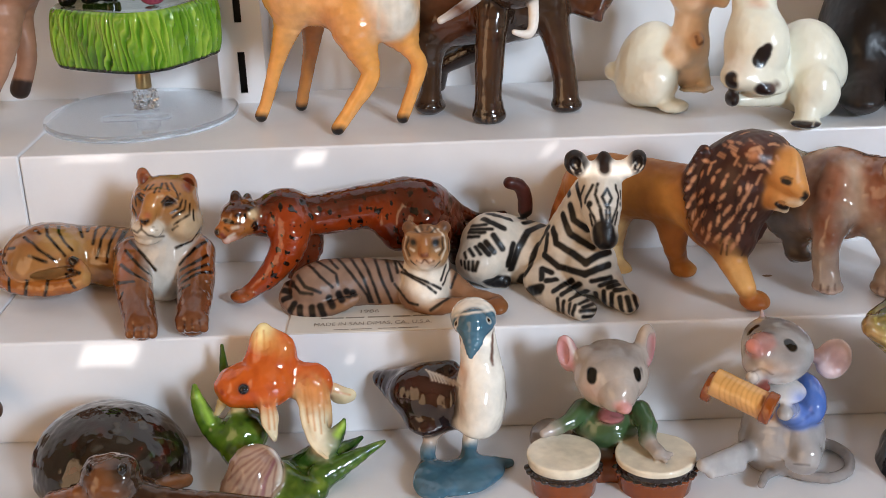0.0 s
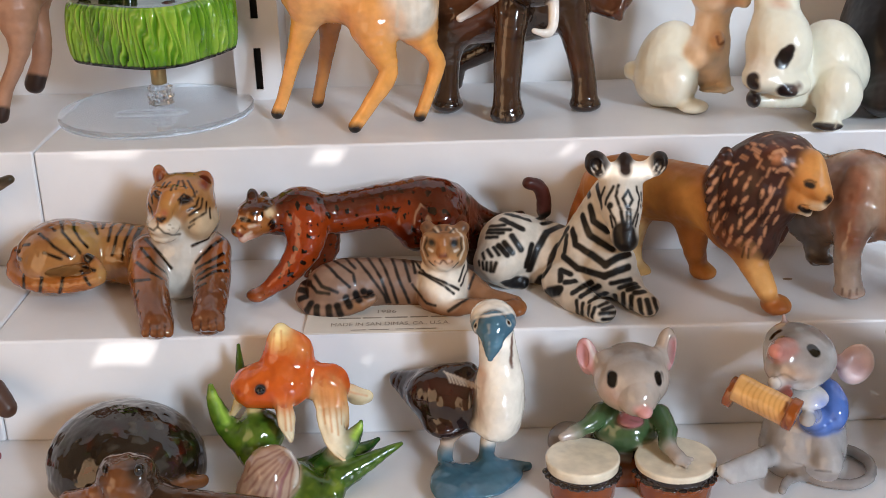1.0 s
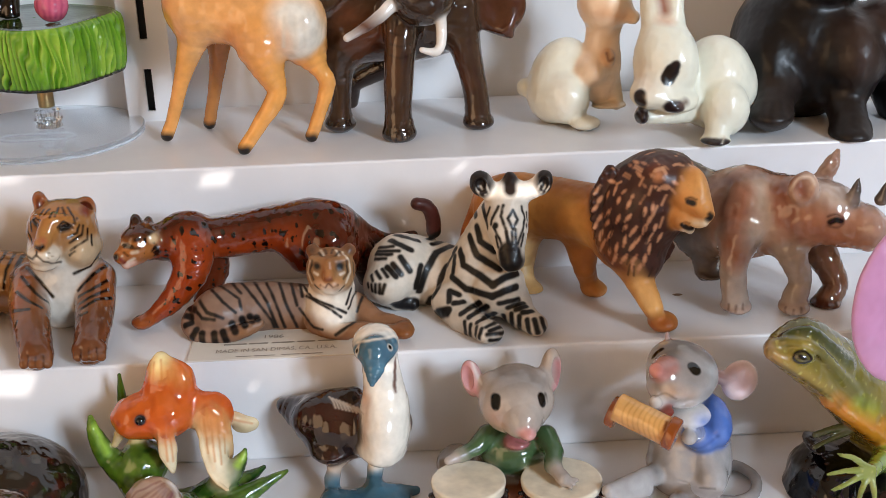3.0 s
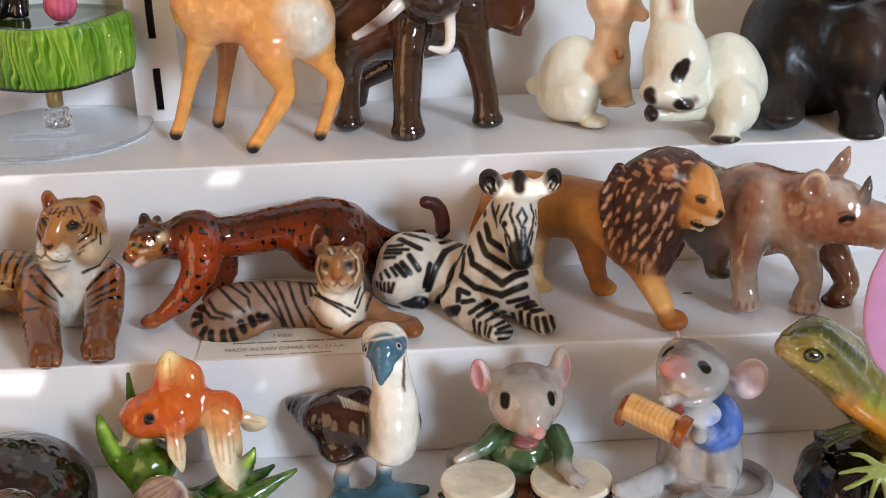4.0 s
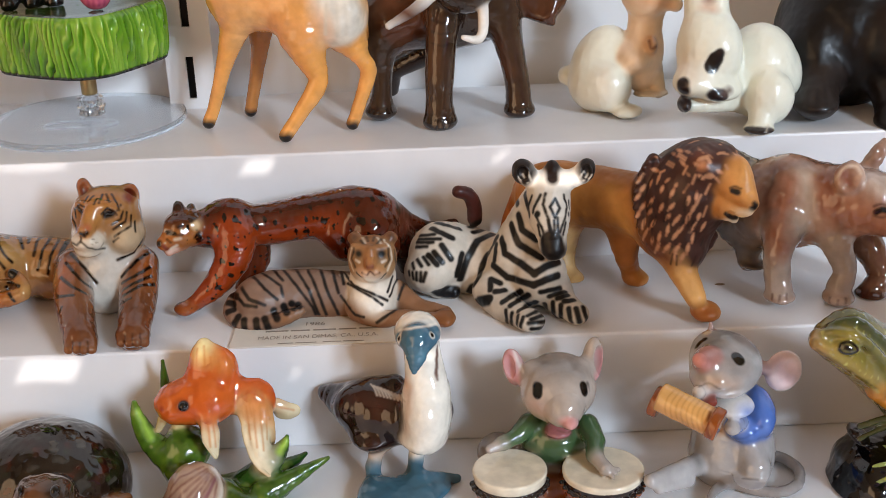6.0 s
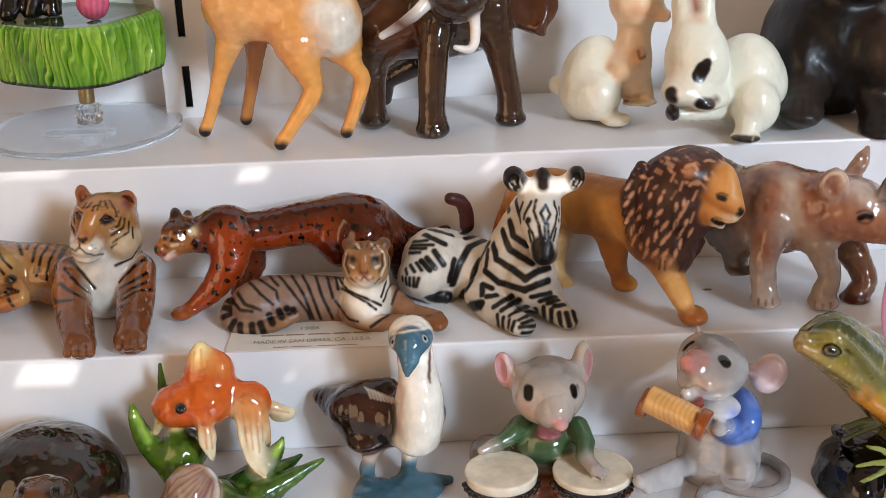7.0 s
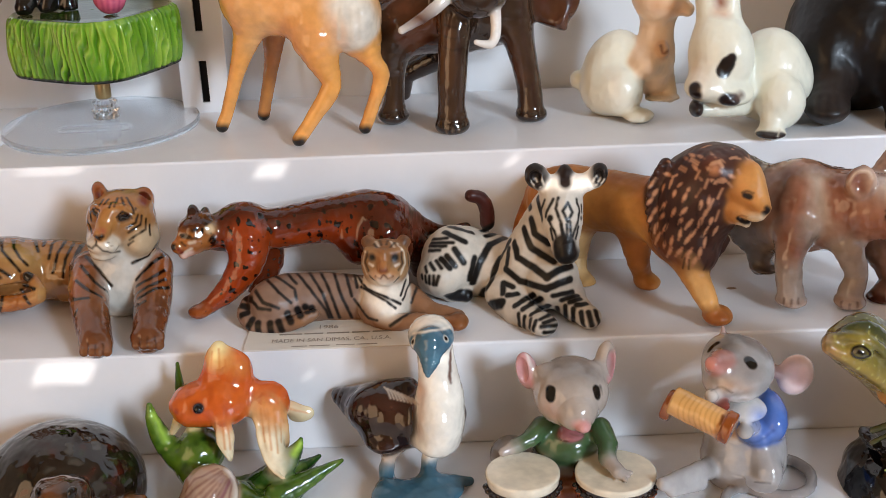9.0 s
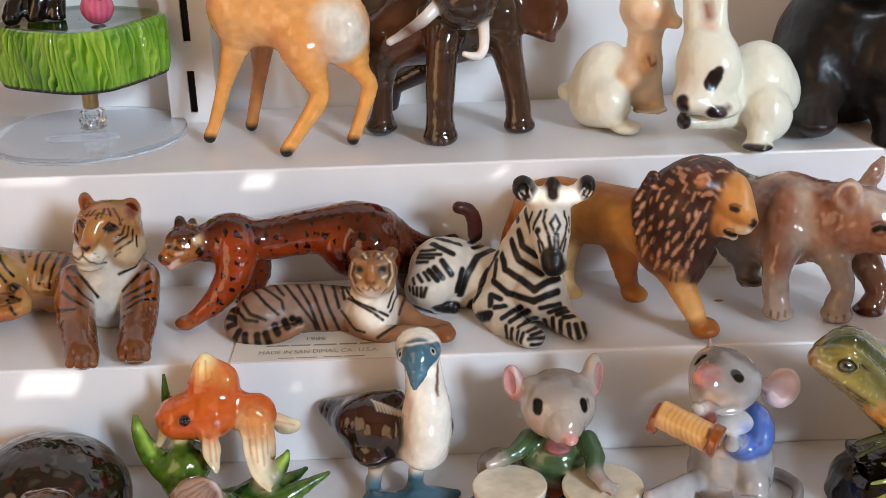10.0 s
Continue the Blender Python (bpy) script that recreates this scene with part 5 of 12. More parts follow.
c.brush([(-26.5, 7.6, 9.9), (-26.4, 7.3, 9.1), (-26.3, 7.0, 8.3)], 0.58, tint("140f0c"), 0.3)
c.brush([(-25.3, 6.7, 10.2), (-25.4, 6.4, 9.2), (-25.5, 6.2, 8.2)], 0.58, tint("140f0c"), 0.3)
c.brush([(-24.1, 6.2, 10.4), (-24.2, 5.6, 9.3), (-24.4, 5.6, 8.0)], 0.58, tint("140f0c"), 0.3)
c.brush([(-22.8, 5.6, 10.5), (-23.2, 5.3, 9.4), (-23.6, 5.3, 8.1)], 0.58, tint("140f0c"), 0.3)
c.brush([(-20.1, 8.1, 3.6), (-18.9, 8.6, 3.3), (-17.7, 8.9, 3.2), (-16.5, 9.2, 3.0), (-15.3, 9.2, 2.9), (-14.1, 9.4, 2.7)], 1.5, tint("141012"), 0.4)
c.brush([(-3.7, -1.3, 6.9), (-2.4, -1.6, 7.1), (-1.1, -1.3, 7.2)], 0.95, tint("140f0c"), 0.3)
c.brush([(-2.0, -5.4, 5.5), (-1.1, -5.4, 6.0), (-0.2, -4.8, 6.3), (0.7, -3.7, 6.4), (1.8, -1.6, 5.9), (2.7, -1.3, 6.3), (3.5, -2.9, 7.6)], 0.95, tint("140f0c"), 0.3)
c.brush([(0.1, -7.8, 5.4), (1.1, -7.5, 5.9), (2.2, -6.5, 6.1), (3.5, -1.0, 4.2), (4.4, -2.9, 5.7), (5.3, -4.3, 7.0)], 0.95, tint("140f0c"), 0.3)
c.brush([(2.2, -11.1, 5.2), (3.1, -10.8, 5.6), (4.1, -10.0, 5.8), (5.8, 1.2, 1.3), (6.5, -2.4, 3.4), (7.3, -4.0, 4.7)], 0.95, tint("140f0c"), 0.3)
c.brush([(4.2, -14.6, 5.3), (5.2, -14.0, 5.5), (6.2, -13.2, 5.6), (7.4, -10.8, 5.0), (9.1, -1.3, 1.1)], 0.69, tint("140f0c"), 0.3)
c.brush([(-1.2, -8.1, 4.2), (-1.2, -8.6, 3.2), (-1.1, -8.9, 2.1), (-1.0, -8.3, 0.7)], 0.68, tint("140f0c"), 0.3)
c.brush([(0.3, -10.0, 4.2), (0.2, -10.2, 3.2), (0.1, -10.5, 2.3), (0.1, -9.7, 0.7)], 0.67, tint("140f0c"), 0.3)
c.brush([(1.7, -12.7, 4.7), (1.5, -13.7, 4.2), (1.4, -14.3, 3.5), (1.3, -14.0, 2.4)], 0.67, tint("140f0c"), 0.3)
c.brush([(2.9, -14.6, 5.1), (2.5, -15.6, 4.2), (2.2, -15.6, 2.8)], 0.66, tint("140f0c"), 0.3)
c.brush([(4.3, -16.4, 4.0), (5.5, -16.4, 4.1), (6.6, -16.1, 4.0), (7.9, -15.3, 3.7), (9.2, -13.4, 2.9)], 0.67, tint("140f0c"), 0.3)
c.brush([(5.0, -16.9, 2.6), (6.2, -16.6, 2.5), (7.3, -16.1, 2.3), (8.6, -14.5, 1.6)], 0.67, tint("140f0c"), 0.3)
c.brush([(5.0, -15.9, 4.9), (6.2, -15.4, 5.0), (7.4, -14.3, 4.9), (8.7, -12.1, 4.3)], 0.67, tint("140f0c"), 0.3)
c.brush([(8.5, -5.7, 8.3), (9.6, -5.7, 8.4), (10.6, -5.7, 8.6), (11.7, -5.4, 8.6), (12.8, -4.8, 8.6), (13.9, -4.3, 8.5)], 0.83, tint("140f0c"), 0.3)
c.brush([(10.9, -5.1, 6.7), (11.9, -5.1, 6.9), (13.0, -5.4, 7.3), (14.1, -5.4, 7.6), (15.2, -5.1, 7.7)], 0.83, tint("140f0c"), 0.3)
c.brush([(13.0, -6.4, 6.4), (13.9, -6.7, 6.8), (14.9, -6.4, 6.9), (15.8, -6.2, 7.0)], 0.83, tint("140f0c"), 0.3)
c.brush([(14.7, -7.8, 6.1), (16.0, -8.1, 6.3), (17.3, -7.8, 6.3)], 0.83, tint("140f0c"), 0.3)
c.brush([(9.9, -4.0, 3.9), (10.2, -3.2, 2.5), (10.4, -2.4, 1.1), (10.4, -3.7, 0.7)], 0.84, tint("140f0c"), 0.3)
c.brush([(11.8, -6.4, 5.2), (11.9, -6.7, 4.1), (11.9, -6.7, 2.8), (12.1, -5.1, 0.7), (12.1, -5.6, -0.4)], 0.84, tint("140f0c"), 0.3)
c.brush([(13.8, -8.1, 5.1), (13.8, -8.3, 4.1), (13.8, -8.6, 3.0), (13.9, -7.8, 1.4), (14.0, -6.9, -0.2)], 0.83, tint("140f0c"), 0.3)
c.brush([(15.7, -9.9, 4.8), (15.8, -11.0, 4.0), (15.9, -11.8, 3.1), (16.1, -12.0, 1.8)], 0.82, tint("140f0c"), 0.3)
c.brush([(17.6, -10.7, 5.1), (17.8, -11.8, 4.3), (18.0, -12.6, 3.3), (18.3, -12.8, 2.1)], 0.82, tint("140f0c"), 0.3)
c.brush([(19.6, -10.2, 5.1), (19.8, -11.3, 4.4), (20.0, -11.8, 3.4), (20.4, -11.5, 2.1)], 0.82, tint("140f0c"), 0.3)
c.brush([(12.8, -3.0, 34.2), (12.1, -3.6, 33.3), (11.3, -4.1, 32.3), (11.7, -4.4, 31.4), (12.1, -5.0, 30.5), (12.5, -5.5, 29.7), (12.9, -4.9, 30.4), (13.4, -4.4, 31.0), (13.9, -3.8, 31.7), (13.5, -3.6, 32.6), (13.2, -3.3, 33.4), (12.8, -3.0, 34.2)], 0.44, tint("140f0c"), 0.25)
c.brush([(10.3, -2.2, 35.4), (10.0, -2.4, 34.5), (9.8, -3.0, 33.7), (9.5, -3.3, 32.8), (9.8, -3.8, 32.0), (10.0, -4.4, 31.3), (10.3, -4.7, 30.4), (10.6, -5.2, 29.7), (10.7, -5.8, 28.8), (10.9, -6.3, 28.0), (11.1, -6.9, 27.2), (11.3, -7.2, 26.3)], 0.44, tint("140f0c"), 0.25)
c.brush([(9.0, -1.9, 35.0), (8.5, -2.2, 34.1), (8.0, -2.2, 33.1), (7.5, -2.2, 32.1)], 0.44, tint("140f0c"), 0.25)
c.brush([(15.2, -1.3, 34.5), (15.4, -1.9, 33.6), (15.8, -1.9, 32.4), (16.0, -2.2, 31.4), (15.7, -3.0, 30.6), (15.4, -3.5, 29.8), (15.2, -4.1, 29.0), (14.7, -4.9, 28.3), (14.4, -5.5, 27.5), (13.9, -6.3, 26.8), (13.6, -6.9, 26.0)], 0.44, tint("140f0c"), 0.25)
c.brush([(16.7, -0.7, 32.5), (16.7, -1.0, 31.6), (16.8, -1.3, 30.7)], 0.45, tint("140f0c"), 0.25)
c.brush([(7.5, -3.3, 29.8), (8.0, -4.1, 28.9), (8.4, -4.9, 28.1), (8.9, -5.8, 27.2), (9.2, -6.3, 26.4), (9.5, -6.6, 25.4)], 0.44, tint("140f0c"), 0.25)
c.brush([(15.4, -4.7, 27.8), (15.1, -5.2, 26.9), (14.8, -6.0, 26.1), (14.5, -6.6, 25.2)], 0.44, tint("140f0c"), 0.25)
c.brush([(12.2, -5.8, 29.0), (12.2, -6.3, 27.9), (12.1, -6.9, 26.8), (12.0, -7.4, 25.8)], 0.44, tint("140f0c"), 0.25)
c.brush([(8.0, -4.9, 27.6), (8.2, -5.2, 26.7), (8.3, -5.8, 25.9), (8.5, -6.0, 24.9)], 0.44, tint("140f0c"), 0.25)
c.brush([(6.9, -0.2, 34.2), (6.5, -0.2, 33.3), (6.2, 0.1, 32.3), (5.9, 0.4, 31.3)], 0.45, tint("140f0c"), 0.25)
c.brush([(10.7, -5.8, 29.2), (10.8, -6.1, 28.0), (10.9, -6.9, 27.1), (11.0, -7.2, 25.9)], 0.44, tint("140f0c"), 0.25)
c.brush([(13.1, -5.2, 29.5), (13.1, -5.8, 28.6), (13.1, -6.3, 27.7), (13.1, -6.9, 26.8), (13.1, -7.1, 25.8)], 0.44, tint("140f0c"), 0.25)
c.brush([(7.3, -2.2, 31.8), (7.1, -2.2, 30.9), (6.9, -2.4, 30.2)], 0.44, tint("140f0c"), 0.25)
c.brush([(11.2, -8.3, 23.5), (11.5, -8.8, 21.7)], 3.53, tint("1c1513"), 0.5)
c.brush([(10.3, -8.3, 22.9), (10.6, -8.5, 22.3)], 0.43, tint("080505"), 0.3)
c.brush([(13.1, -8.2, 22.8), (12.7, -8.8, 22.3)], 0.43, tint("080505"), 0.3)
c.brush([(8.0, -3.6, 30.2)], 0.96, tint("0a0807"), 0.3)
c.brush([(16.4, -2.4, 29.4)], 0.67, tint("0a0807"), 0.3)
figurine(c, "zebra_figurine", (0.0567, 0.2560, 1.2000), SATIN, "satin ceramic zebra foal lying down, black and cream stripes")


def mane_ridges(p, col):
    dark = (col.mean(1) < 0.06)
    return mix(col, (speckle(p, 3.0, 9, (1, 1, 0.4)) - 0.2) * 0.35 * dark, tint("2a140c"))


c = Clay(0.55, 2.2)
c.limb([(-25.0, 24.0, 24.0), (-21.9, 22.8, 24.2), (-18.7, 21.6, 24.5), (-15.5, 20.0, 24.7), (-12.1, 17.7, 25.0), (-8.5, 14.8, 25.3), (-5.1, 12.0, 25.5), (-1.9, 9.4, 25.5), (1.5, 6.6, 25.4), (4.7, 4.0, 25.2)], [9.16, 9.27, 9.38, 9.4, 9.24, 9.0, 8.87, 8.95, 9.14, 9.32], tint("b37b3e"))
c.ball((-20.8, 24.0, 22.0), (9.86, 10, 11.56), tint("b37b3e"))
c.ball((6.3, 0, 24.0), (9.55, 11, 11.47), tint("aa733c"))
c.limb([(6.9, -6.0, 19.5), (9.0, -12.0, 13.3), (11.8, -18.0, 7.3)], [6.3, 3.9, 2.78], tint("c59356"))
c.ball((14.7, -17.0, 3.0), (4.04, 5, 2.49), tint("b37840"))
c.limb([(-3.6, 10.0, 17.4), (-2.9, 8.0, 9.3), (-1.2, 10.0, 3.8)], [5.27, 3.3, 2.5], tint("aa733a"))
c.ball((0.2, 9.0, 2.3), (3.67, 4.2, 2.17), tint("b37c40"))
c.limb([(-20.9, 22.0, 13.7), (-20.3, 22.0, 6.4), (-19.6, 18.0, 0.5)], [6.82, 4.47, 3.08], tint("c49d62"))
c.ball((-18.1, 16.0, -0.2), (4.09, 4.5, 2.72), tint("bb935a"))
c.limb([(-30.8, 26.0, 25.3), (-31.8, 26.1, 24.2), (-32.8, 26.1, 23.0), (-33.7, 26.0, 21.8), (-34.6, 25.3, 20.4), (-35.4, 24.4, 18.9), (-36.1, 24.0, 17.2), (-36.4, 24.4, 15.2), (-36.6, 25.2, 13.1), (-36.8, 26.0, 11.0)], [2.39, 2.08, 1.77, 1.54, 1.41, 1.36, 1.37, 1.45, 1.59, 1.73], tint("a46027"))
c.ball((11.1, -5.0, 33.1), (12.13, 12.5, 13.07), tint("4a2b20"))
c.ball((8.5, -5.0, 23.2), (9.75, 11, 9.43), tint("4a2b20"))
c.ball((10.2, -9.0, 18.0), (5.63, 7, 4.69), tint("4a2b20"))
c.ball((5.2, 0, 30.8), (7.91, 10, 10.44), tint("4a2b20"))
c.ball((12.5, -14.0, 44.3), (3.0, 3, 2.7), tint("713e25"), turn=(0, 20, 0))
c.ball((11.8, -18.0, 44.9), (1.63, 1.5, 1.48), tint("b37851"), melt=0.5, carve=True)
c.limb([(1.3, -6.0, 42.8), (-0.1, -7.0, 42.9)], [2.0, 0.77], tint("4a2b20"), melt=1.2)
c.limb([(0.3, -6.0, 41.2), (-1.2, -7.0, 41.2)], [2.0, 0.77], tint("4a2b20"), melt=1.2)
c.limb([(-0.5, -6.0, 39.4), (-2.1, -7.0, 39.2)], [2.0, 0.77], tint("4a2b20"), melt=1.2)
c.limb([(-1.1, -6.0, 37.5), (-2.8, -7.0, 37.0)], [2.01, 0.77], tint("4a2b20"), melt=1.2)
c.limb([(-1.5, -6.0, 35.3), (-3.2, -7.0, 34.7)], [2.01, 0.77], tint("4a2b20"), melt=1.2)
c.limb([(-1.7, -6.0, 33.1), (-3.4, -7.0, 32.3)], [2.02, 0.77], tint("4a2b20"), melt=1.2)
c.limb([(-1.6, -6.0, 30.9), (-3.3, -7.0, 29.9)], [2.02, 0.78], tint("4a2b20"), melt=1.2)
c.limb([(-1.2, -6.0, 28.7), (-2.9, -7.0, 27.4)], [2.03, 0.78], tint("4a2b20"), melt=1.2)
c.limb([(-0.6, -6.0, 26.5), (-2.2, -7.0, 25.0)], [2.03, 0.78], tint("4a2b20"), melt=1.2)
c.limb([(0.2, -6.0, 24.4), (-1.4, -7.0, 22.8)], [2.04, 0.78], tint("4a2b20"), melt=1.2)
c.limb([(1.2, -6.0, 22.5), (-0.3, -7.0, 20.7)], [2.04, 0.78], tint("4a2b20"), melt=1.2)
c.limb([(2.4, -6.0, 20.8), (1.1, -7.0, 18.8)], [2.04, 0.79], tint("4a2b20"), melt=1.2)
c.limb([(3.8, -6.0, 19.4), (2.6, -7.0, 17.2)], [2.05, 0.79], tint("4a2b20"), melt=1.2)
c.limb([(5.3, -6.0, 18.2), (4.2, -7.0, 15.9)], [2.05, 0.79], tint("4a2b20"), melt=1.2)
c.limb([(6.9, -6.0, 17.3), (5.9, -7.0, 14.9)], [2.05, 0.79], tint("4a2b20"), melt=1.2)
c.limb([(8.6, -6.0, 16.7), (7.7, -7.0, 14.3)], [2.05, 0.79], tint("4a2b20"), melt=1.2)
c.limb([(10.3, -6.0, 16.5), (9.6, -7.0, 14.0)], [2.05, 0.79], tint("4a2b20"), melt=1.2)
c.limb([(12.0, -6.0, 16.6), (11.4, -7.0, 14.1)], [2.05, 0.79], tint("4a2b20"), melt=1.2)
c.limb([(13.6, -6.0, 17.0), (13.1, -7.0, 14.6)], [2.05, 0.79], tint("4a2b20"), melt=1.2)
c.limb([(15.1, -6.0, 17.8), (14.8, -7.0, 15.5)], [2.05, 0.79], tint("4a2b20"), melt=1.2)
c.limb([(16.5, -6.0, 18.9), (16.3, -7.0, 16.7)], [2.05, 0.79], tint("4a2b20"), melt=1.2)
c.limb([(17.8, -6.0, 20.3), (17.6, -7.0, 18.2)], [2.04, 0.79], tint("4a2b20"), melt=1.2)
c.ball((14.2, -8.0, 42.0), (9.07, 10, 6.75), tint("4f2e22"))
c.ball((19.0, -9.0, 40.1), (6.05, 9, 7.31), tint("4f2e22"))
c.ball((20.7, -14.0, 38.1), (5.08, 6, 7.33), tint("cc9458"), turn=(0, -10, 0), melt=1.2)
c.ball((18.6, -14.0, 32.6), (3.61, 6, 3.86), tint("cc9458"), melt=1.4)
c.ball((22.9, -16.0, 41.0), (2.52, 4.5, 5.11), tint("cc9458"), turn=(0, -12, 0), melt=2)
c.limb([(21.6, -18.0, 38.6), (22.2, -18.7, 38.0), (22.8, -19.4, 37.3), (23.3, -20.0, 36.7), (23.8, -20.3, 36.1), (24.3, -20.4, 35.4), (24.8, -20.5, 34.8)], [3.39, 3.21, 3.02, 2.79, 2.48, 2.12, 1.77], tint("cc9458"), melt=2)
c.ball((22.2, -18.0, 32.3), (2.97, 5, 1.1), tint("d8b080"), melt=2)
c.limb([(19.2, -17.0, 31.1), (20.6, -19.0, 30.2)], [1.64, 1.19], tint("d0c0a4"), melt=1)
c.limb([(18.8, -20.0, 32.2), (22.1, -21.0, 31.6)], [0.59, 0.59], tint("2a120c"), melt=0.5, carve=True)
c.brush([(12.2, -16.6, 44.5)], 1.49, tint("bb8056"), 0.8)
# body shading put into the paint: belly washed darker, flank washed paler
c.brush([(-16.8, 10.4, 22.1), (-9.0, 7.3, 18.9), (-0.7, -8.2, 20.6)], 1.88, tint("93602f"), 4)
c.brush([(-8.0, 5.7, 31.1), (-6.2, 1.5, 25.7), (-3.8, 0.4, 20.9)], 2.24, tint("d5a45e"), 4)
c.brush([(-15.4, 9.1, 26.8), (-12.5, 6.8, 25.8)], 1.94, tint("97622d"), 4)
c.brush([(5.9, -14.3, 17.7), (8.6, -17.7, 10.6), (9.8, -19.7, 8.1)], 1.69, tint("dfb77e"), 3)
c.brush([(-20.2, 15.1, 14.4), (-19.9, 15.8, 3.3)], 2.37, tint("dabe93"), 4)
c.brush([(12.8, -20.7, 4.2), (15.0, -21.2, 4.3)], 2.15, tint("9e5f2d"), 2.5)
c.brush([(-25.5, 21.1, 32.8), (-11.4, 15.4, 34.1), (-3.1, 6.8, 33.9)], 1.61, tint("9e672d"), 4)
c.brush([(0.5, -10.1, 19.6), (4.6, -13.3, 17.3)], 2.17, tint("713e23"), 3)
c.brush([(0.7, -9.1, 38.3), (0.4, -9.1, 37.3), (0.1, -9.1, 36.4)], 0.28, tint("b38262"), 0.3)
c.brush([(-0.7, -8.2, 31.8), (-1.5, -7.7, 30.4), (-2.4, -7.4, 29.0)], 0.34, tint("a47358"), 0.3)
c.brush([(5.3, -15.2, 37.6), (4.8, -15.2, 36.6), (4.4, -15.2, 35.6)], 0.33, tint("a47358"), 0.3)
c.brush([(6.5, -15.5, 25.5), (6.0, -15.3, 24.5), (5.5, -15.2, 23.7)], 0.34, tint("c19778"), 0.3)
c.brush([(1.5, -11.5, 28.0), (0.8, -10.9, 26.5), (0.2, -10.4, 24.9)], 0.32, tint("a47358"), 0.3)
c.brush([(6.3, -15.5, 40.4), (5.8, -15.2, 39.1), (5.2, -15.2, 37.8)], 0.32, tint("a47358"), 0.3)
c.brush([(2.9, -13.0, 37.9), (2.6, -13.0, 37.0), (2.3, -13.0, 36.2)], 0.31, tint("a47358"), 0.3)
c.brush([(6.9, -16.4, 30.7), (6.2, -15.6, 29.2), (5.4, -15.0, 27.7)], 0.36, tint("c19778"), 0.3)
c.brush([(2.9, -14.0, 33.3), (2.5, -13.5, 32.0), (2.1, -12.9, 30.7)], 0.31, tint("b38262"), 0.3)
c.brush([(-0.7, -8.2, 27.0), (-1.1, -8.2, 25.6), (-1.3, -7.9, 24.2)], 0.38, tint("c19778"), 0.3)
c.brush([(7.3, -15.8, 22.4), (6.5, -15.5, 20.9), (5.9, -14.6, 19.1)], 0.3, tint("a47358"), 0.3)
c.brush([(2.5, -13.3, 21.9), (2.0, -12.2, 20.1), (1.7, -10.6, 18.0)], 0.32, tint("c19778"), 0.3)
c.brush([(-1.0, -7.7, 36.5), (-1.6, -7.7, 35.5), (-2.2, -7.4, 34.4)], 0.35, tint("c19778"), 0.3)
c.brush([(5.4, -16.0, 34.0), (4.7, -15.4, 32.9), (4.1, -14.8, 31.7)], 0.28, tint("c19778"), 0.3)
c.brush([(0.8, -11.7, 23.0), (0.7, -11.4, 21.9), (0.7, -10.9, 20.8)], 0.36, tint("a47358"), 0.3)
c.brush([(4.7, -14.5, 27.7), (4.3, -14.5, 26.1), (3.9, -14.5, 24.5)], 0.31, tint("b38262"), 0.3)
c.brush([(4.4, -13.6, 40.8), (3.9, -13.3, 39.9), (3.5, -13.0, 39.1)], 0.36, tint("b38262"), 0.3)
c.brush([(0.7, -10.7, 30.8), (0.3, -9.9, 29.7), (-0.1, -9.0, 28.7)], 0.38, tint("a47358"), 0.3)
c.brush([(2.5, -13.4, 25.0), (2.2, -13.4, 23.4), (2.0, -12.8, 21.5)], 0.34, tint("a47358"), 0.3)
c.brush([(-1.3, -7.5, 39.6), (-2.3, -7.5, 38.4), (-3.2, -7.5, 37.2)], 0.37, tint("c19778"), 0.3)
c.brush([(2.3, -10.5, 40.5), (2.0, -10.8, 39.3), (1.7, -11.1, 38.1)], 0.38, tint("c19778"), 0.3)
c.brush([(4.7, -15.1, 30.9), (4.2, -14.5, 29.8), (3.6, -14.0, 28.8)], 0.28, tint("b38262"), 0.3)
c.brush([(4.8, -15.0, 22.3), (4.1, -14.4, 20.8), (3.5, -13.3, 19.2)], 0.35, tint("b38262"), 0.3)
c.brush([(8.0, -16.1, 27.8), (7.2, -15.5, 26.2), (6.3, -15.5, 24.9)], 0.34, tint("b38262"), 0.3)
c.brush([(7.5, -15.8, 42.7), (8.4, -16.6, 42.0), (9.3, -17.1, 41.3)], 0.29, tint("a47358"), 0.3)
c.brush([(13.4, -17.6, 42.6), (14.2, -17.6, 42.1), (14.8, -18.2, 41.8)], 0.33, tint("b38262"), 0.3)
c.brush([(13.5, -14.9, 46.8), (14.4, -15.8, 46.1), (15.4, -16.0, 45.2)], 0.33, tint("b38262"), 0.3)
c.brush([(17.5, -19.0, 42.9), (18.4, -20.0, 42.2), (19.4, -20.8, 41.3)], 0.35, tint("c19778"), 0.3)
c.brush([(10.2, -16.1, 45.0), (10.9, -16.6, 44.6), (11.8, -16.6, 44.0)], 0.36, tint("a47358"), 0.3)
c.brush([(4.8, -7.8, 46.4), (5.8, -8.9, 45.7), (6.6, -11.4, 45.4)], 0.32, tint("a47358"), 0.3)
c.brush([(11.7, -10.2, 47.5), (12.0, -13.0, 47.3), (12.6, -15.0, 47.0)], 0.36, tint("b38262"), 0.3)
c.brush([(15.8, -17.6, 43.2), (16.8, -18.1, 42.8), (17.5, -19.2, 42.7)], 0.32, tint("b38262"), 0.3)
c.brush([(16.6, -14.6, 45.4), (17.7, -15.4, 44.7), (18.7, -16.8, 44.2)], 0.33, tint("a47358"), 0.3)
c.brush([(0.8, -7.2, 44.9), (2.3, -7.5, 44.3), (3.6, -8.3, 43.9)], 0.28, tint("c19778"), 0.3)
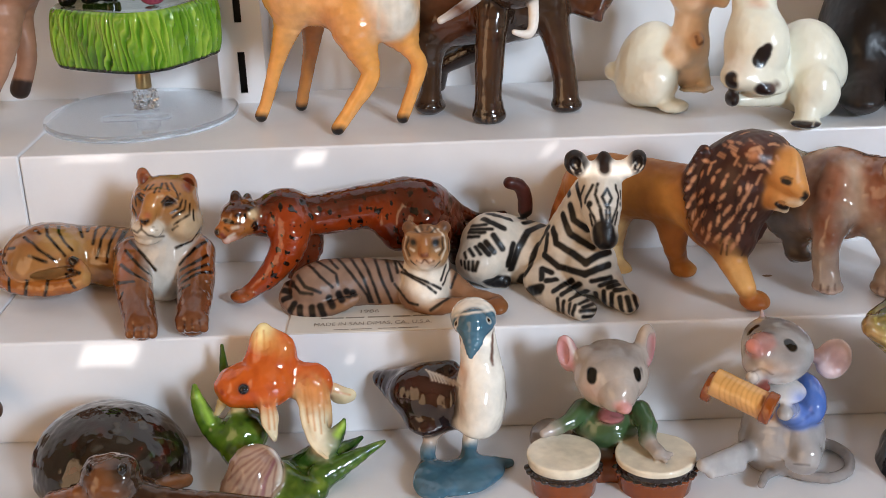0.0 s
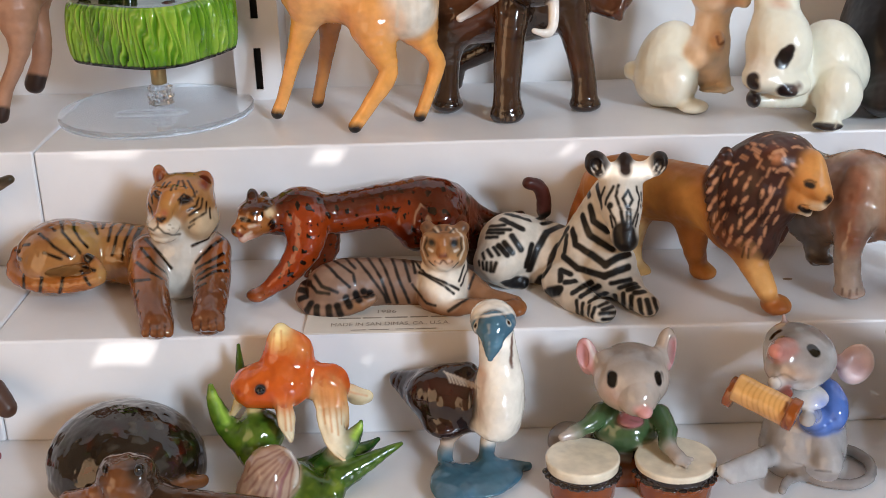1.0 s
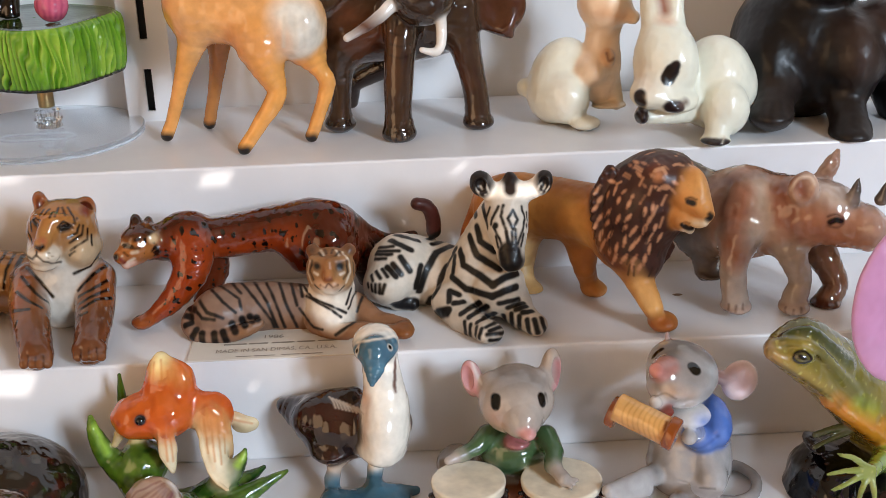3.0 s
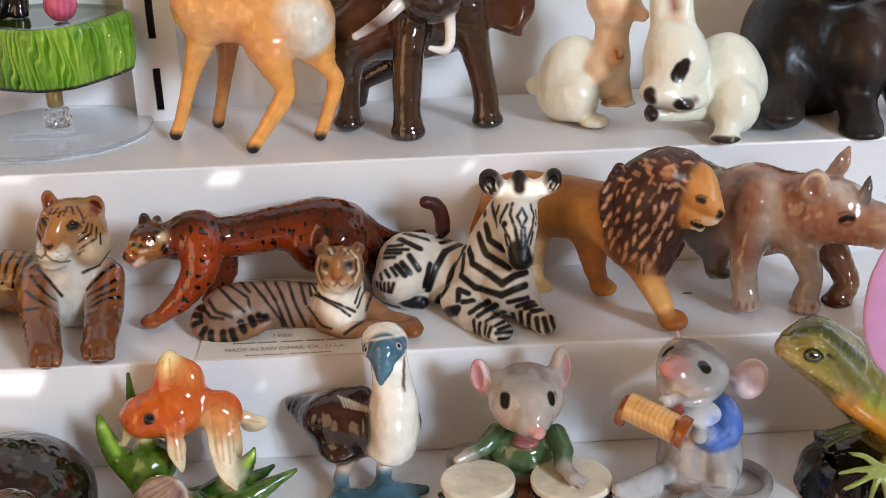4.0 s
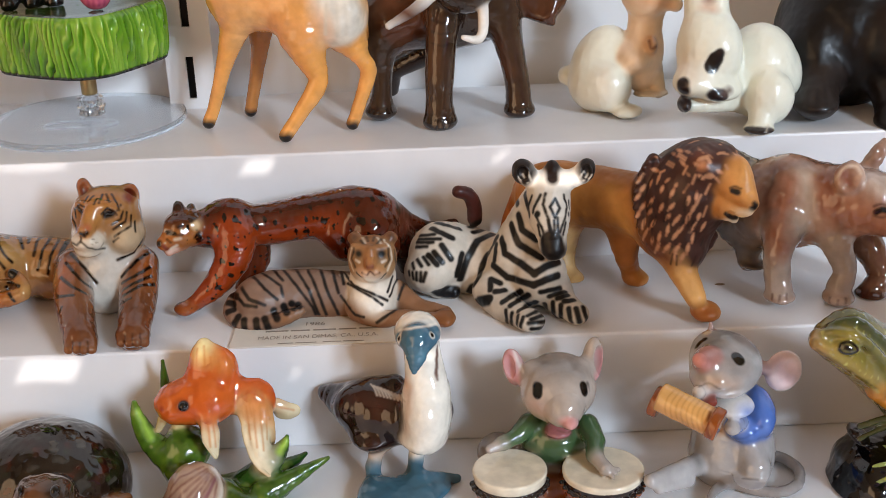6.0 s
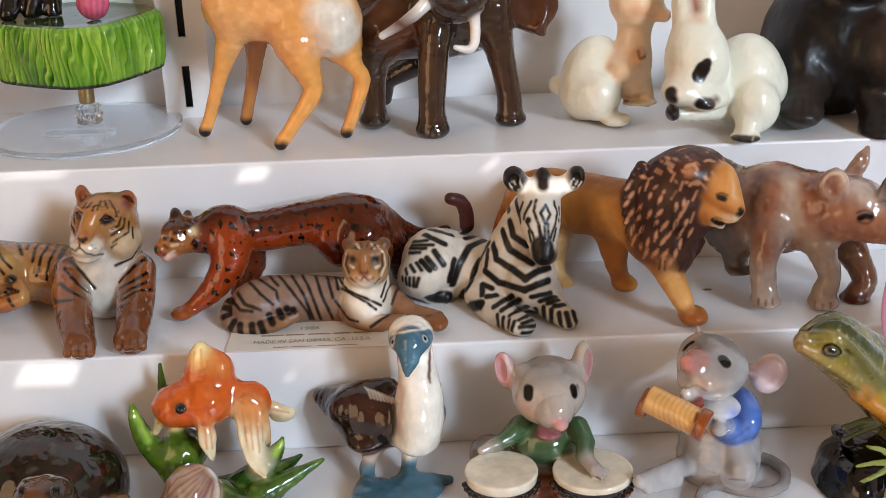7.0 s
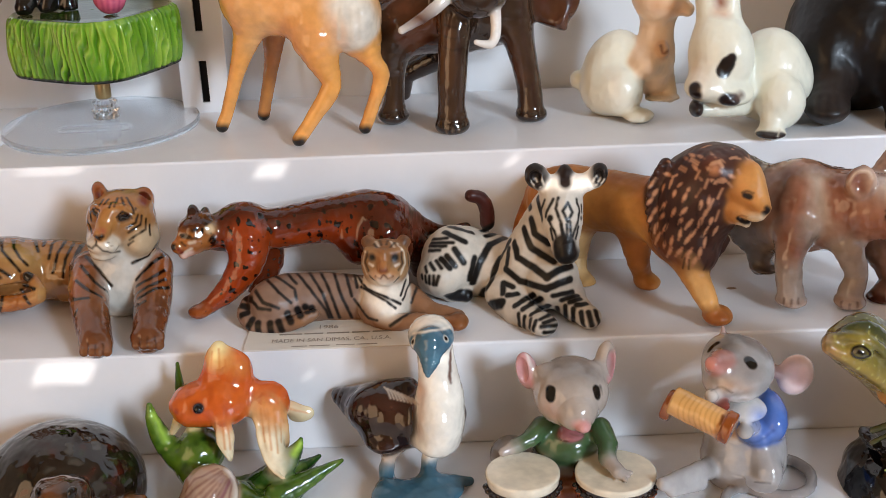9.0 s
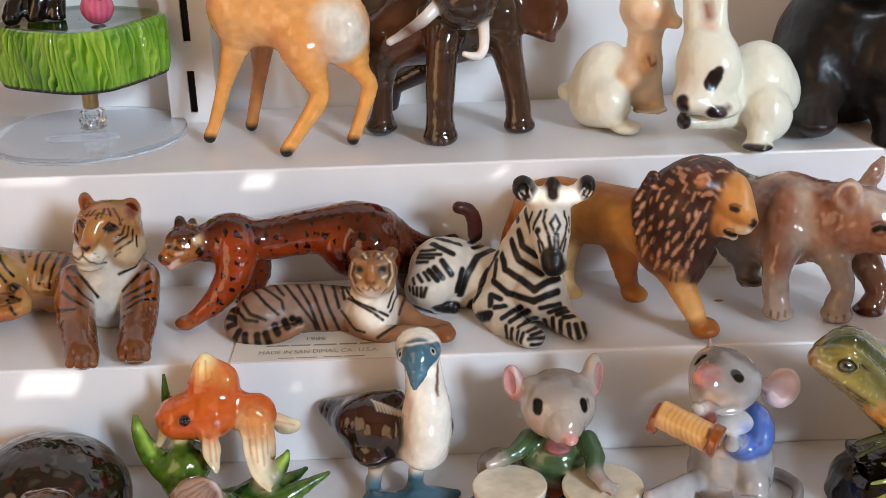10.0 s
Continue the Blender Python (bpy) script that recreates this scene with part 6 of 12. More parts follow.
c.brush([(7.1, -13.0, 44.9), (7.5, -14.1, 44.5), (8.0, -15.0, 44.0)], 0.36, tint("b38262"), 0.3)
c.brush([(0.8, -7.8, 41.1), (1.7, -8.3, 40.9), (2.3, -10.0, 41.0)], 0.34, tint("b38262"), 0.3)
c.brush([(3.3, -8.3, 43.4), (3.9, -10.5, 43.4), (4.7, -12.2, 43.2)], 0.27, tint("b38262"), 0.3)
c.brush([(8.8, -10.8, 46.6), (9.5, -12.5, 46.6), (10.2, -14.1, 46.5)], 0.33, tint("b38262"), 0.3)
c.brush([(12.5, -16.6, 44.6), (13.0, -17.1, 44.3), (13.7, -17.4, 43.8)], 0.36, tint("b38262"), 0.3)
c.brush([(11.1, -17.4, 42.2), (11.8, -17.6, 41.5), (12.5, -17.9, 40.8)], 0.27, tint("a47358"), 0.3)
c.brush([(7.2, -8.3, 46.4), (7.7, -10.0, 46.5), (8.2, -11.1, 46.3)], 0.3, tint("b38262"), 0.3)
c.brush([(9.6, -15.7, 22.4), (9.4, -15.7, 20.9), (9.2, -15.7, 19.4)], 0.36, tint("b38262"), 0.3)
c.brush([(10.9, -15.8, 25.2), (10.7, -15.7, 23.9), (10.5, -15.7, 22.6)], 0.35, tint("b38262"), 0.3)
c.brush([(8.5, -15.7, 19.7), (8.1, -15.7, 18.5), (7.7, -15.4, 17.1)], 0.32, tint("b38262"), 0.3)
c.brush([(6.4, -15.2, 19.7), (6.5, -14.9, 18.5), (6.5, -14.9, 17.4)], 0.37, tint("c19778"), 0.3)
c.brush([(13.9, -17.8, 36.4), (13.8, -17.8, 35.5), (13.7, -17.8, 34.6)], 0.29, tint("b38262"), 0.3)
c.brush([(11.9, -17.2, 31.4), (11.7, -17.2, 30.5), (11.6, -16.9, 29.6)], 0.34, tint("c19778"), 0.3)
c.brush([(10.7, -17.3, 34.0), (10.1, -17.2, 32.8), (9.5, -17.2, 31.5)], 0.31, tint("c19778"), 0.3)
c.brush([(9.1, -17.1, 40.1), (8.4, -16.8, 38.6), (7.6, -16.5, 37.2)], 0.32, tint("b38262"), 0.3)
c.brush([(13.7, -16.3, 28.5), (13.3, -15.8, 27.1), (12.9, -15.5, 25.8)], 0.31, tint("c19778"), 0.3)
c.brush([(11.0, -17.3, 37.5), (10.9, -17.3, 36.0), (10.8, -17.3, 34.5)], 0.36, tint("a47358"), 0.3)
c.brush([(9.3, -17.2, 31.4), (8.9, -16.9, 30.1), (8.6, -16.4, 28.6)], 0.36, tint("b38262"), 0.3)
c.brush([(11.2, -16.6, 28.7), (10.6, -16.1, 27.1), (9.8, -15.8, 25.7)], 0.35, tint("c19778"), 0.3)
c.brush([(9.0, -17.0, 36.0), (8.8, -17.0, 35.0), (8.6, -17.0, 34.0)], 0.37, tint("c19778"), 0.3)
c.brush([(0.9, -11.6, 34.3), (0.3, -10.5, 32.7), (-0.2, -9.1, 31.0)], 0.29, tint("a47358"), 0.3)
c.brush([(-0.2, -9.8, 24.7), (-0.7, -9.0, 22.9), (-1.1, -7.9, 20.9)], 0.38, tint("c19778"), 0.3)
c.brush([(-2.1, -7.7, 29.3), (-2.8, -7.7, 27.8), (-2.8, -3.8, 24.8)], 0.34, tint("b38262"), 0.3)
c.brush([(-2.1, -7.4, 34.1), (-2.8, -7.4, 33.2), (-3.5, -7.7, 32.5)], 0.37, tint("a47358"), 0.3)
c.brush([(0.5, -9.1, 37.7), (0.4, -9.1, 37.1)], 0.51, tint("c59573"), 0.35)
c.brush([(-1.2, -8.0, 30.9), (-1.7, -7.7, 30.1)], 0.51, tint("c59573"), 0.35)
c.brush([(5.0, -15.2, 37.0), (4.8, -15.2, 36.4)], 0.5, tint("c59573"), 0.35)
c.brush([(6.2, -15.3, 24.9), (5.9, -15.3, 24.4)], 0.5, tint("c59573"), 0.35)
c.brush([(1.1, -11.2, 27.1), (0.7, -10.9, 26.2)], 0.51, tint("c59573"), 0.35)
c.brush([(5.9, -15.5, 39.7), (5.7, -15.2, 38.8)], 0.5, tint("c59573"), 0.35)
c.brush([(2.7, -13.0, 37.4), (2.5, -13.0, 36.9)], 0.5, tint("c59573"), 0.35)
c.brush([(6.5, -15.9, 29.8), (6.0, -15.6, 28.9)], 0.5, tint("c59573"), 0.35)
c.brush([(2.7, -13.8, 32.6), (2.4, -13.5, 31.8)], 0.5, tint("c59573"), 0.35)
c.brush([(-0.9, -8.2, 26.2), (-1.1, -7.9, 25.3)], 0.51, tint("c59573"), 0.35)
c.brush([(6.9, -15.5, 21.4), (6.4, -15.2, 20.5)], 0.51, tint("c59573"), 0.35)
c.brush([(2.2, -12.8, 20.9), (2.0, -12.0, 19.7)], 0.51, tint("c59573"), 0.35)
c.brush([(-1.4, -7.7, 35.9), (-1.8, -7.7, 35.3)], 0.51, tint("c59573"), 0.35)
c.brush([(5.0, -15.7, 33.3), (4.6, -15.4, 32.7)], 0.5, tint("c59573"), 0.35)
c.brush([(0.8, -11.5, 22.3), (0.7, -11.2, 21.7)], 0.51, tint("c59573"), 0.35)
c.brush([(4.4, -14.5, 26.8), (4.2, -14.5, 25.8)], 0.5, tint("c59573"), 0.35)
c.brush([(4.1, -13.6, 40.3), (3.8, -13.3, 39.8)], 0.5, tint("c59573"), 0.35)
c.brush([(0.5, -10.2, 30.1), (0.2, -9.6, 29.5)], 0.51, tint("c59573"), 0.35)
c.brush([(2.3, -13.4, 24.1), (2.2, -13.1, 23.0)], 0.51, tint("c59573"), 0.35)
c.brush([(-1.9, -7.5, 38.8), (-2.4, -7.2, 38.0)], 0.51, tint("c59573"), 0.35)
c.brush([(2.1, -10.5, 39.7), (1.9, -10.8, 39.1)], 0.5, tint("c59573"), 0.35)
c.brush([(4.4, -14.8, 30.3), (4.0, -14.5, 29.7)], 0.5, tint("c59573"), 0.35)
c.brush([(4.4, -14.7, 21.4), (4.0, -14.1, 20.5)], 0.51, tint("c59573"), 0.35)
c.brush([(7.5, -15.8, 26.9), (7.0, -15.5, 26.0)], 0.5, tint("c59573"), 0.35)
c.brush([(8.0, -16.3, 42.3), (8.6, -16.6, 41.8)], 0.49, tint("c59573"), 0.35)
c.brush([(13.9, -17.6, 42.3), (14.3, -17.9, 42.1)], 0.49, tint("c59573"), 0.35)
c.brush([(14.0, -15.5, 46.4), (14.6, -15.7, 45.9)], 0.49, tint("c59573"), 0.35)
c.brush([(18.0, -19.8, 42.5), (18.6, -20.3, 42.0)], 0.49, tint("c59573"), 0.35)
c.brush([(10.6, -16.6, 44.8), (11.1, -16.6, 44.4)], 0.49, tint("c59573"), 0.35)
c.brush([(5.5, -8.0, 45.9), (6.0, -9.4, 45.7)], 0.5, tint("c59573"), 0.35)
c.brush([(12.0, -11.6, 47.3), (12.1, -13.6, 47.3)], 0.49, tint("c59573"), 0.35)
c.brush([(16.4, -17.9, 43.0), (16.9, -18.4, 42.8)], 0.49, tint("c59573"), 0.35)
c.brush([(17.3, -14.9, 44.9), (17.9, -15.7, 44.6)], 0.49, tint("c59573"), 0.35)
c.brush([(1.7, -7.5, 44.6), (2.5, -7.8, 44.3)], 0.5, tint("c59573"), 0.35)
c.brush([(7.3, -13.9, 44.7), (7.6, -14.4, 44.4)], 0.49, tint("c59573"), 0.35)
c.brush([(1.4, -7.7, 40.8), (1.8, -8.6, 40.9)], 0.5, tint("c59573"), 0.35)
c.brush([(3.7, -9.7, 43.4), (4.0, -11.1, 43.4)], 0.5, tint("c59573"), 0.35)
c.brush([(9.2, -11.6, 46.6), (9.6, -12.8, 46.6)], 0.49, tint("c59573"), 0.35)
c.brush([(12.8, -16.8, 44.4), (13.2, -17.1, 44.2)], 0.49, tint("c59573"), 0.35)
c.brush([(11.5, -17.7, 41.8), (12.0, -17.6, 41.3)], 0.49, tint("c59573"), 0.35)
c.brush([(7.5, -9.4, 46.5), (7.8, -10.3, 46.5)], 0.5, tint("c59573"), 0.35)
c.brush([(9.5, -15.7, 21.5), (9.4, -15.7, 20.6)], 0.51, tint("c59573"), 0.35)
c.brush([(10.8, -15.7, 24.4), (10.6, -15.7, 23.6)], 0.5, tint("c59573"), 0.35)
c.brush([(8.3, -15.7, 19.0), (8.0, -15.7, 18.2)], 0.51, tint("c59573"), 0.35)
c.brush([(6.5, -14.9, 19.0), (6.5, -14.9, 18.3)], 0.51, tint("c59573"), 0.35)
c.brush([(13.8, -17.8, 35.8), (13.8, -17.8, 35.3)], 0.49, tint("c59573"), 0.35)
c.brush([(11.8, -17.2, 30.9), (11.7, -17.2, 30.4)], 0.5, tint("c59573"), 0.35)
c.brush([(10.3, -17.3, 33.3), (10.0, -17.2, 32.5)], 0.5, tint("c59573"), 0.35)
c.brush([(8.7, -16.8, 39.2), (8.2, -16.8, 38.4)], 0.49, tint("c59573"), 0.35)
c.brush([(13.4, -16.0, 27.7), (13.2, -15.8, 26.8)], 0.5, tint("c59573"), 0.35)
c.brush([(11.0, -17.3, 36.6), (10.9, -17.3, 35.7)], 0.49, tint("c59573"), 0.35)
c.brush([(9.1, -17.0, 30.6), (8.9, -16.7, 29.7)], 0.5, tint("c59573"), 0.35)
c.brush([(10.8, -16.3, 27.8), (10.4, -16.1, 26.9)], 0.5, tint("c59573"), 0.35)
c.brush([(8.9, -17.0, 35.4), (8.8, -17.0, 34.8)], 0.5, tint("c59573"), 0.35)
c.brush([(0.5, -11.0, 33.4), (0.2, -10.2, 32.4)], 0.51, tint("c59573"), 0.35)
c.brush([(-0.5, -9.3, 23.6), (-0.7, -8.7, 22.5)], 0.51, tint("c59573"), 0.35)
c.brush([(-2.5, -7.4, 28.3), (-3.0, -7.7, 27.5)], 0.51, tint("c59573"), 0.35)
c.brush([(-2.5, -7.4, 33.6), (-2.9, -7.4, 33.1)], 0.51, tint("c59573"), 0.35)
c.brush([(-1.2, -7.9, 27.5), (-2.5, -4.6, 23.2)], 0.22, tint("241009"), 0.3)
c.brush([(5.8, -14.6, 19.2), (5.5, -13.8, 15.9)], 0.22, tint("241009"), 0.3)
c.brush([(8.0, -16.4, 29.2), (7.0, -15.5, 26.6)], 0.21, tint("241009"), 0.3)
c.brush([(3.7, -14.6, 31.2), (3.3, -13.7, 28.2)], 0.21, tint("241009"), 0.3)
c.brush([(0.1, -8.8, 36.3), (-1.4, -7.7, 32.8)], 0.22, tint("241009"), 0.3)
c.brush([(-0.8, -7.9, 28.1), (-0.9, -8.2, 24.7)], 0.22, tint("241009"), 0.3)
c.brush([(13.4, -13.6, 47.2), (12.5, -16.6, 45.4)], 0.21, tint("241009"), 0.3)
c.brush([(11.6, -15.6, 18.5), (10.8, -15.6, 16.0)], 0.22, tint("241009"), 0.3)
c.brush([(1.6, -11.8, 29.4), (0.9, -11.2, 26.3)], 0.22, tint("241009"), 0.3)
c.brush([(5.5, -15.2, 21.6), (5.1, -14.1, 19.2)], 0.22, tint("241009"), 0.3)
c.brush([(9.0, -17.0, 30.7), (9.2, -16.1, 27.4)], 0.21, tint("241009"), 0.3)
c.brush([(-1.0, -7.5, 40.0), (-1.2, -7.7, 37.5)], 0.22, tint("241009"), 0.3)
c.brush([(10.4, -16.9, 29.3), (9.7, -15.8, 25.4)], 0.21, tint("241009"), 0.3)
c.brush([(8.2, -17.0, 32.3), (7.8, -16.1, 28.6)], 0.21, tint("241009"), 0.3)
c.brush([(17.1, -7.2, 16.5), (15.1, -12.1, 16.4)], 0.22, tint("241009"), 0.3)
c.brush([(12.5, -17.6, 38.4), (11.8, -17.3, 34.8)], 0.21, tint("241009"), 0.3)
c.brush([(-1.5, -7.5, 39.3), (-1.8, -7.5, 36.8)], 0.22, tint("241009"), 0.3)
c.brush([(11.8, -17.6, 41.7), (10.7, -17.6, 39.7)], 0.21, tint("241009"), 0.3)
c.brush([(13.9, -14.1, 22.9), (13.1, -14.6, 21.3)], 0.21, tint("241009"), 0.3)
c.brush([(1.7, -7.5, 44.5), (0.7, -7.5, 42.8)], 0.21, tint("241009"), 0.3)
c.brush([(11.7, -16.1, 46.3), (10.4, -16.9, 43.7)], 0.21, tint("241009"), 0.3)
c.brush([(11.6, -15.8, 25.9), (11.2, -15.4, 22.7)], 0.21, tint("241009"), 0.3)
c.brush([(10.1, -17.1, 42.1), (9.6, -17.4, 40.4)], 0.21, tint("241009"), 0.3)
c.brush([(5.9, -15.7, 36.5), (5.0, -15.4, 34.5)], 0.21, tint("241009"), 0.3)
c.brush([(6.0, -10.5, 45.4), (4.3, -12.2, 43.0)], 0.21, tint("241009"), 0.3)
c.brush([(8.2, -16.8, 35.6), (7.6, -16.7, 33.4)], 0.21, tint("241009"), 0.3)
c.brush([(12.5, -16.9, 30.1), (10.9, -16.1, 26.9)], 0.21, tint("241009"), 0.3)
c.brush([(6.8, -15.2, 18.9), (6.9, -14.8, 16.0)], 0.22, tint("241009"), 0.3)
c.brush([(0.3, -10.5, 32.4), (-0.4, -8.5, 29.5)], 0.22, tint("241009"), 0.3)
c.brush([(13.2, -14.8, 17.7), (12.8, -14.0, 14.7)], 0.22, tint("241009"), 0.3)
c.brush([(0.8, -11.2, 25.3), (0.8, -11.5, 22.3)], 0.22, tint("241009"), 0.3)
c.brush([(11.2, -17.6, 40.4), (10.3, -17.3, 37.1)], 0.21, tint("241009"), 0.3)
c.brush([(-0.2, -9.2, 20.2), (1.1, -3.2, 14.8)], 0.22, tint("241009"), 0.3)
c.brush([(8.5, -17.0, 34.7), (7.8, -17.0, 32.3)], 0.21, tint("241009"), 0.3)
c.brush([(4.9, -14.8, 28.5), (4.9, -14.7, 26.2)], 0.21, tint("241009"), 0.3)
c.brush([(5.8, -11.7, 44.8), (5.4, -13.6, 42.9)], 0.21, tint("241009"), 0.3)
c.brush([(1.5, -7.5, 44.1), (0.7, -7.8, 41.4)], 0.21, tint("241009"), 0.3)
c.brush([(4.1, -14.5, 29.9), (4.0, -13.9, 27.3)], 0.21, tint("241009"), 0.3)
c.brush([(6.1, -12.5, 44.6), (5.5, -13.6, 43.1)], 0.21, tint("241009"), 0.3)
c.brush([(-1.6, -7.7, 33.5), (-2.3, -7.7, 31.0)], 0.22, tint("241009"), 0.3)
c.brush([(19.3, -19.8, 31.3), (19.7, -19.8, 31.1), (20.1, -19.9, 30.9), (20.5, -20.0, 30.9), (20.8, -19.9, 30.9), (21.2, -19.6, 31.0)], 0.53, tint("1c0c08"), 0.3)
c.brush([(17.5, -21.0, 32.8), (19.0, -19.8, 31.3)], 0.45, tint("2a120c"), 0.4)
c.brush([(18.0, -21.0, 39.3), (18.3, -21.2, 39.6), (18.7, -21.4, 39.9), (19.1, -21.6, 40.1), (19.6, -21.9, 40.1), (20.1, -22.2, 39.9), (20.7, -22.5, 39.8)], 0.3, tint("1c120c"), 0.3)
c.brush([(24.8, -23.0, 35.5), (25.5, -22.6, 34.9)], 0.82, tint("1a100c"), 0.4)
c.brush([(24.2, -21.4, 32.9)], 0.75, tint("e1cfb4"), 1.0)
c.brush([(18.9, -19.0, 29.8), (20.2, -19.9, 29.4)], 0.76, tint("e1d7c5"), 0.7)
c.brush([(19.2, -20.5, 43.4), (20.1, -21.2, 42.4), (21.0, -21.9, 41.4), (21.8, -22.5, 40.4), (22.4, -22.8, 39.4), (23.0, -23.0, 38.4), (23.5, -23.1, 37.3)], 0.89, tint("dda667"), 2.4)
c.brush([(15.2, -19.9, 33.6), (16.6, -20.4, 31.7)], 0.75, tint("aa7140"), 2.4)
c.brush([(17.8, -18.8, 44.4), (18.2, -19.6, 44.0)], 0.6, tint("c59573"), 0.3)
c.brush([(11.1, -16.5, 45.8), (13.3, -16.4, 46.3)], 0.33, tint("c59573"), 0.3)
c.brush([(13.3, -16.4, 46.3), (14.0, -17.1, 45.3)], 0.33, tint("c59573"), 0.3)
c.brush([(6.9, -11.2, 45.6), (8.2, -14.1, 45.2)], 0.33, tint("c59573"), 0.3)
c.brush([(16.6, -14.8, 46.9), (18.5, -14.1, 47.2)], 0.33, tint("c59573"), 0.3)
c.brush([(21.1, -13.4, 46.7), (21.6, -15.1, 45.5)], 0.33, tint("c59573"), 0.3)
c.brush([(18.0, -10.9, 48.1)], 0.33, tint("c59573"), 0.3)
c.brush([(10.4, -8.5, 47.7), (12.3, -8.0, 48.1)], 0.34, tint("c59573"), 0.3)
c.brush([(4.2, -9.9, 43.1), (5.3, -12.3, 42.9)], 0.33, tint("c59573"), 0.3)
c.brush([(2.5, -10.0, 40.7), (3.5, -10.7, 41.5)], 0.33, tint("c59573"), 0.3)
c.brush([(12.5, -18.0, 41.6), (14.2, -18.2, 41.3)], 0.33, tint("c59573"), 0.3)
c.brush([(19.4, -20.8, 38.6), (20.5, -21.5, 38.4)], 0.82, tint("241c1e"), 0.35)
c.brush([(18.7, -20.3, 39.2), (19.1, -20.5, 39.5), (19.5, -20.7, 39.7), (19.9, -20.9, 39.8), (20.4, -21.1, 39.7), (20.8, -21.4, 39.5), (21.3, -21.6, 39.4)], 0.19, tint("3a2416"), 0.35)
c.brush([(20.1, -21.3, 38.4)], 0.6, tint("070608"), 0.3)
c.brush([(24.4, -22.2, 34.0), (24.9, -22.2, 34.3)], 0.9, tint("1a100c"), 0.4)
c.brush([(18.2, -19.9, 31.9), (18.7, -19.9, 31.5), (19.2, -19.9, 31.0), (19.7, -20.0, 30.8), (20.1, -20.1, 30.8), (20.5, -20.2, 30.9), (20.8, -20.2, 30.9)], 0.6, tint("1c0c08"), 0.3)
c.brush([(21.3, -21.7, 33.0), (23.5, -22.3, 32.8)], 0.75, tint("e0d0b6"), 1.0)
c.brush([(21.9, -19.5, 44.0), (22.3, -20.3, 42.8), (22.8, -20.8, 41.6), (23.2, -21.2, 40.4), (23.4, -21.7, 39.4), (23.6, -22.2, 38.5), (23.8, -22.6, 37.6)], 0.9, tint("d8a668"), 2.2)
c.brush([(11.4, -16.4, 46.3), (13.5, -16.1, 46.7)], 0.33, tint("b98c6c"), 0.3)
c.brush([(13.5, -16.1, 46.7), (14.2, -17.1, 45.5)], 0.33, tint("b98c6c"), 0.3)
c.brush([(7.2, -10.7, 46.0), (8.5, -13.9, 45.7)], 0.33, tint("b98c6c"), 0.3)
c.brush([(17.1, -14.4, 46.9), (19.2, -14.4, 46.5)], 0.33, tint("b98c6c"), 0.3)
c.brush([(22.4, -10.8, 46.2), (22.2, -15.6, 46.1)], 0.33, tint("b98c6c"), 0.3)
c.brush([(18.8, -9.6, 48.2)], 0.34, tint("b98c6c"), 0.3)
c.brush([(10.8, -8.6, 48.3), (12.7, -8.2, 48.7)], 0.34, tint("b98c6c"), 0.3)
c.brush([(4.7, -9.7, 43.6), (5.8, -12.1, 43.4)], 0.33, tint("b98c6c"), 0.3)
c.brush([(12.9, -18.0, 42.1), (15.0, -18.0, 41.7)], 0.33, tint("b98c6c"), 0.3)
c.brush([(18.1, -17.2, 44.4), (18.5, -17.8, 43.6)], 0.33, tint("b98c6c"), 0.3)
c.brush([(14.3, -17.4, 39.5), (13.9, -16.9, 38.1), (13.3, -16.9, 36.7)], 0.33, tint("b98c6c"), 0.3)
c.brush([(12.1, -17.1, 36.4), (11.5, -17.4, 35.2), (10.9, -17.5, 33.9)], 0.33, tint("b98c6c"), 0.3)
c.brush([(13.7, -17.2, 33.2), (13.3, -17.3, 31.9), (12.9, -17.1, 30.5)], 0.33, tint("b98c6c"), 0.3)
c.brush([(10.4, -17.2, 42.0), (9.8, -16.6, 39.6)], 0.33, tint("b98c6c"), 0.3)
c.brush([(8.5, -15.5, 43.9), (7.6, -15.2, 41.8)], 0.33, tint("b98c6c"), 0.3)
c.brush([(15.6, -18.0, 41.2), (16.5, -18.1, 40.1)], 0.33, tint("b98c6c"), 0.3)
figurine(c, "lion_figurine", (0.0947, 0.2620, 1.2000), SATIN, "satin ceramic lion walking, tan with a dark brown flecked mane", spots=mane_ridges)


def rhino_wash(p, col):
    a = speckle(p, 9.0, 51, (1, 1, 0.45)) + 0.4 * speckle(p, 3.5, 52, (1, 1, 0.5))
    up = np.clip((p[:, 2] - 10) / 6, 0, 1)
    col = mix(col, (a - 0.4) * 0.3 * up, tint("6a3c28"))
    return mix(col, (-a - 0.5) * 0.3, tint("a8917c"))


c = Clay(0.7, 2.5)
c.ball((-6.7, 6.0, 25.2), (12.82, 12, 13.67), tint("b08a74"))
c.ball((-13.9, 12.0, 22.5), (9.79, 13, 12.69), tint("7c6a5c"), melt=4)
c.ball((4.2, 2.0, 25.2), (9.83, 11, 11.48), tint("b08a74"), melt=4)
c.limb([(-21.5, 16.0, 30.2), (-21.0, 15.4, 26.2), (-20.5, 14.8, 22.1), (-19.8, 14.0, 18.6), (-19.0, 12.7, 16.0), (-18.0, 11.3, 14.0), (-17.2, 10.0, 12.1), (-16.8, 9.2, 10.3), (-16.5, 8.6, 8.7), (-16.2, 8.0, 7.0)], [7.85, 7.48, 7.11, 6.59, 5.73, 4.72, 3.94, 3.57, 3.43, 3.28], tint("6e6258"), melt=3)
c.ball((-15.4, 7.0, 6.3), (3.77, 4.5, 1.18), tint("6e6258"), melt=1)
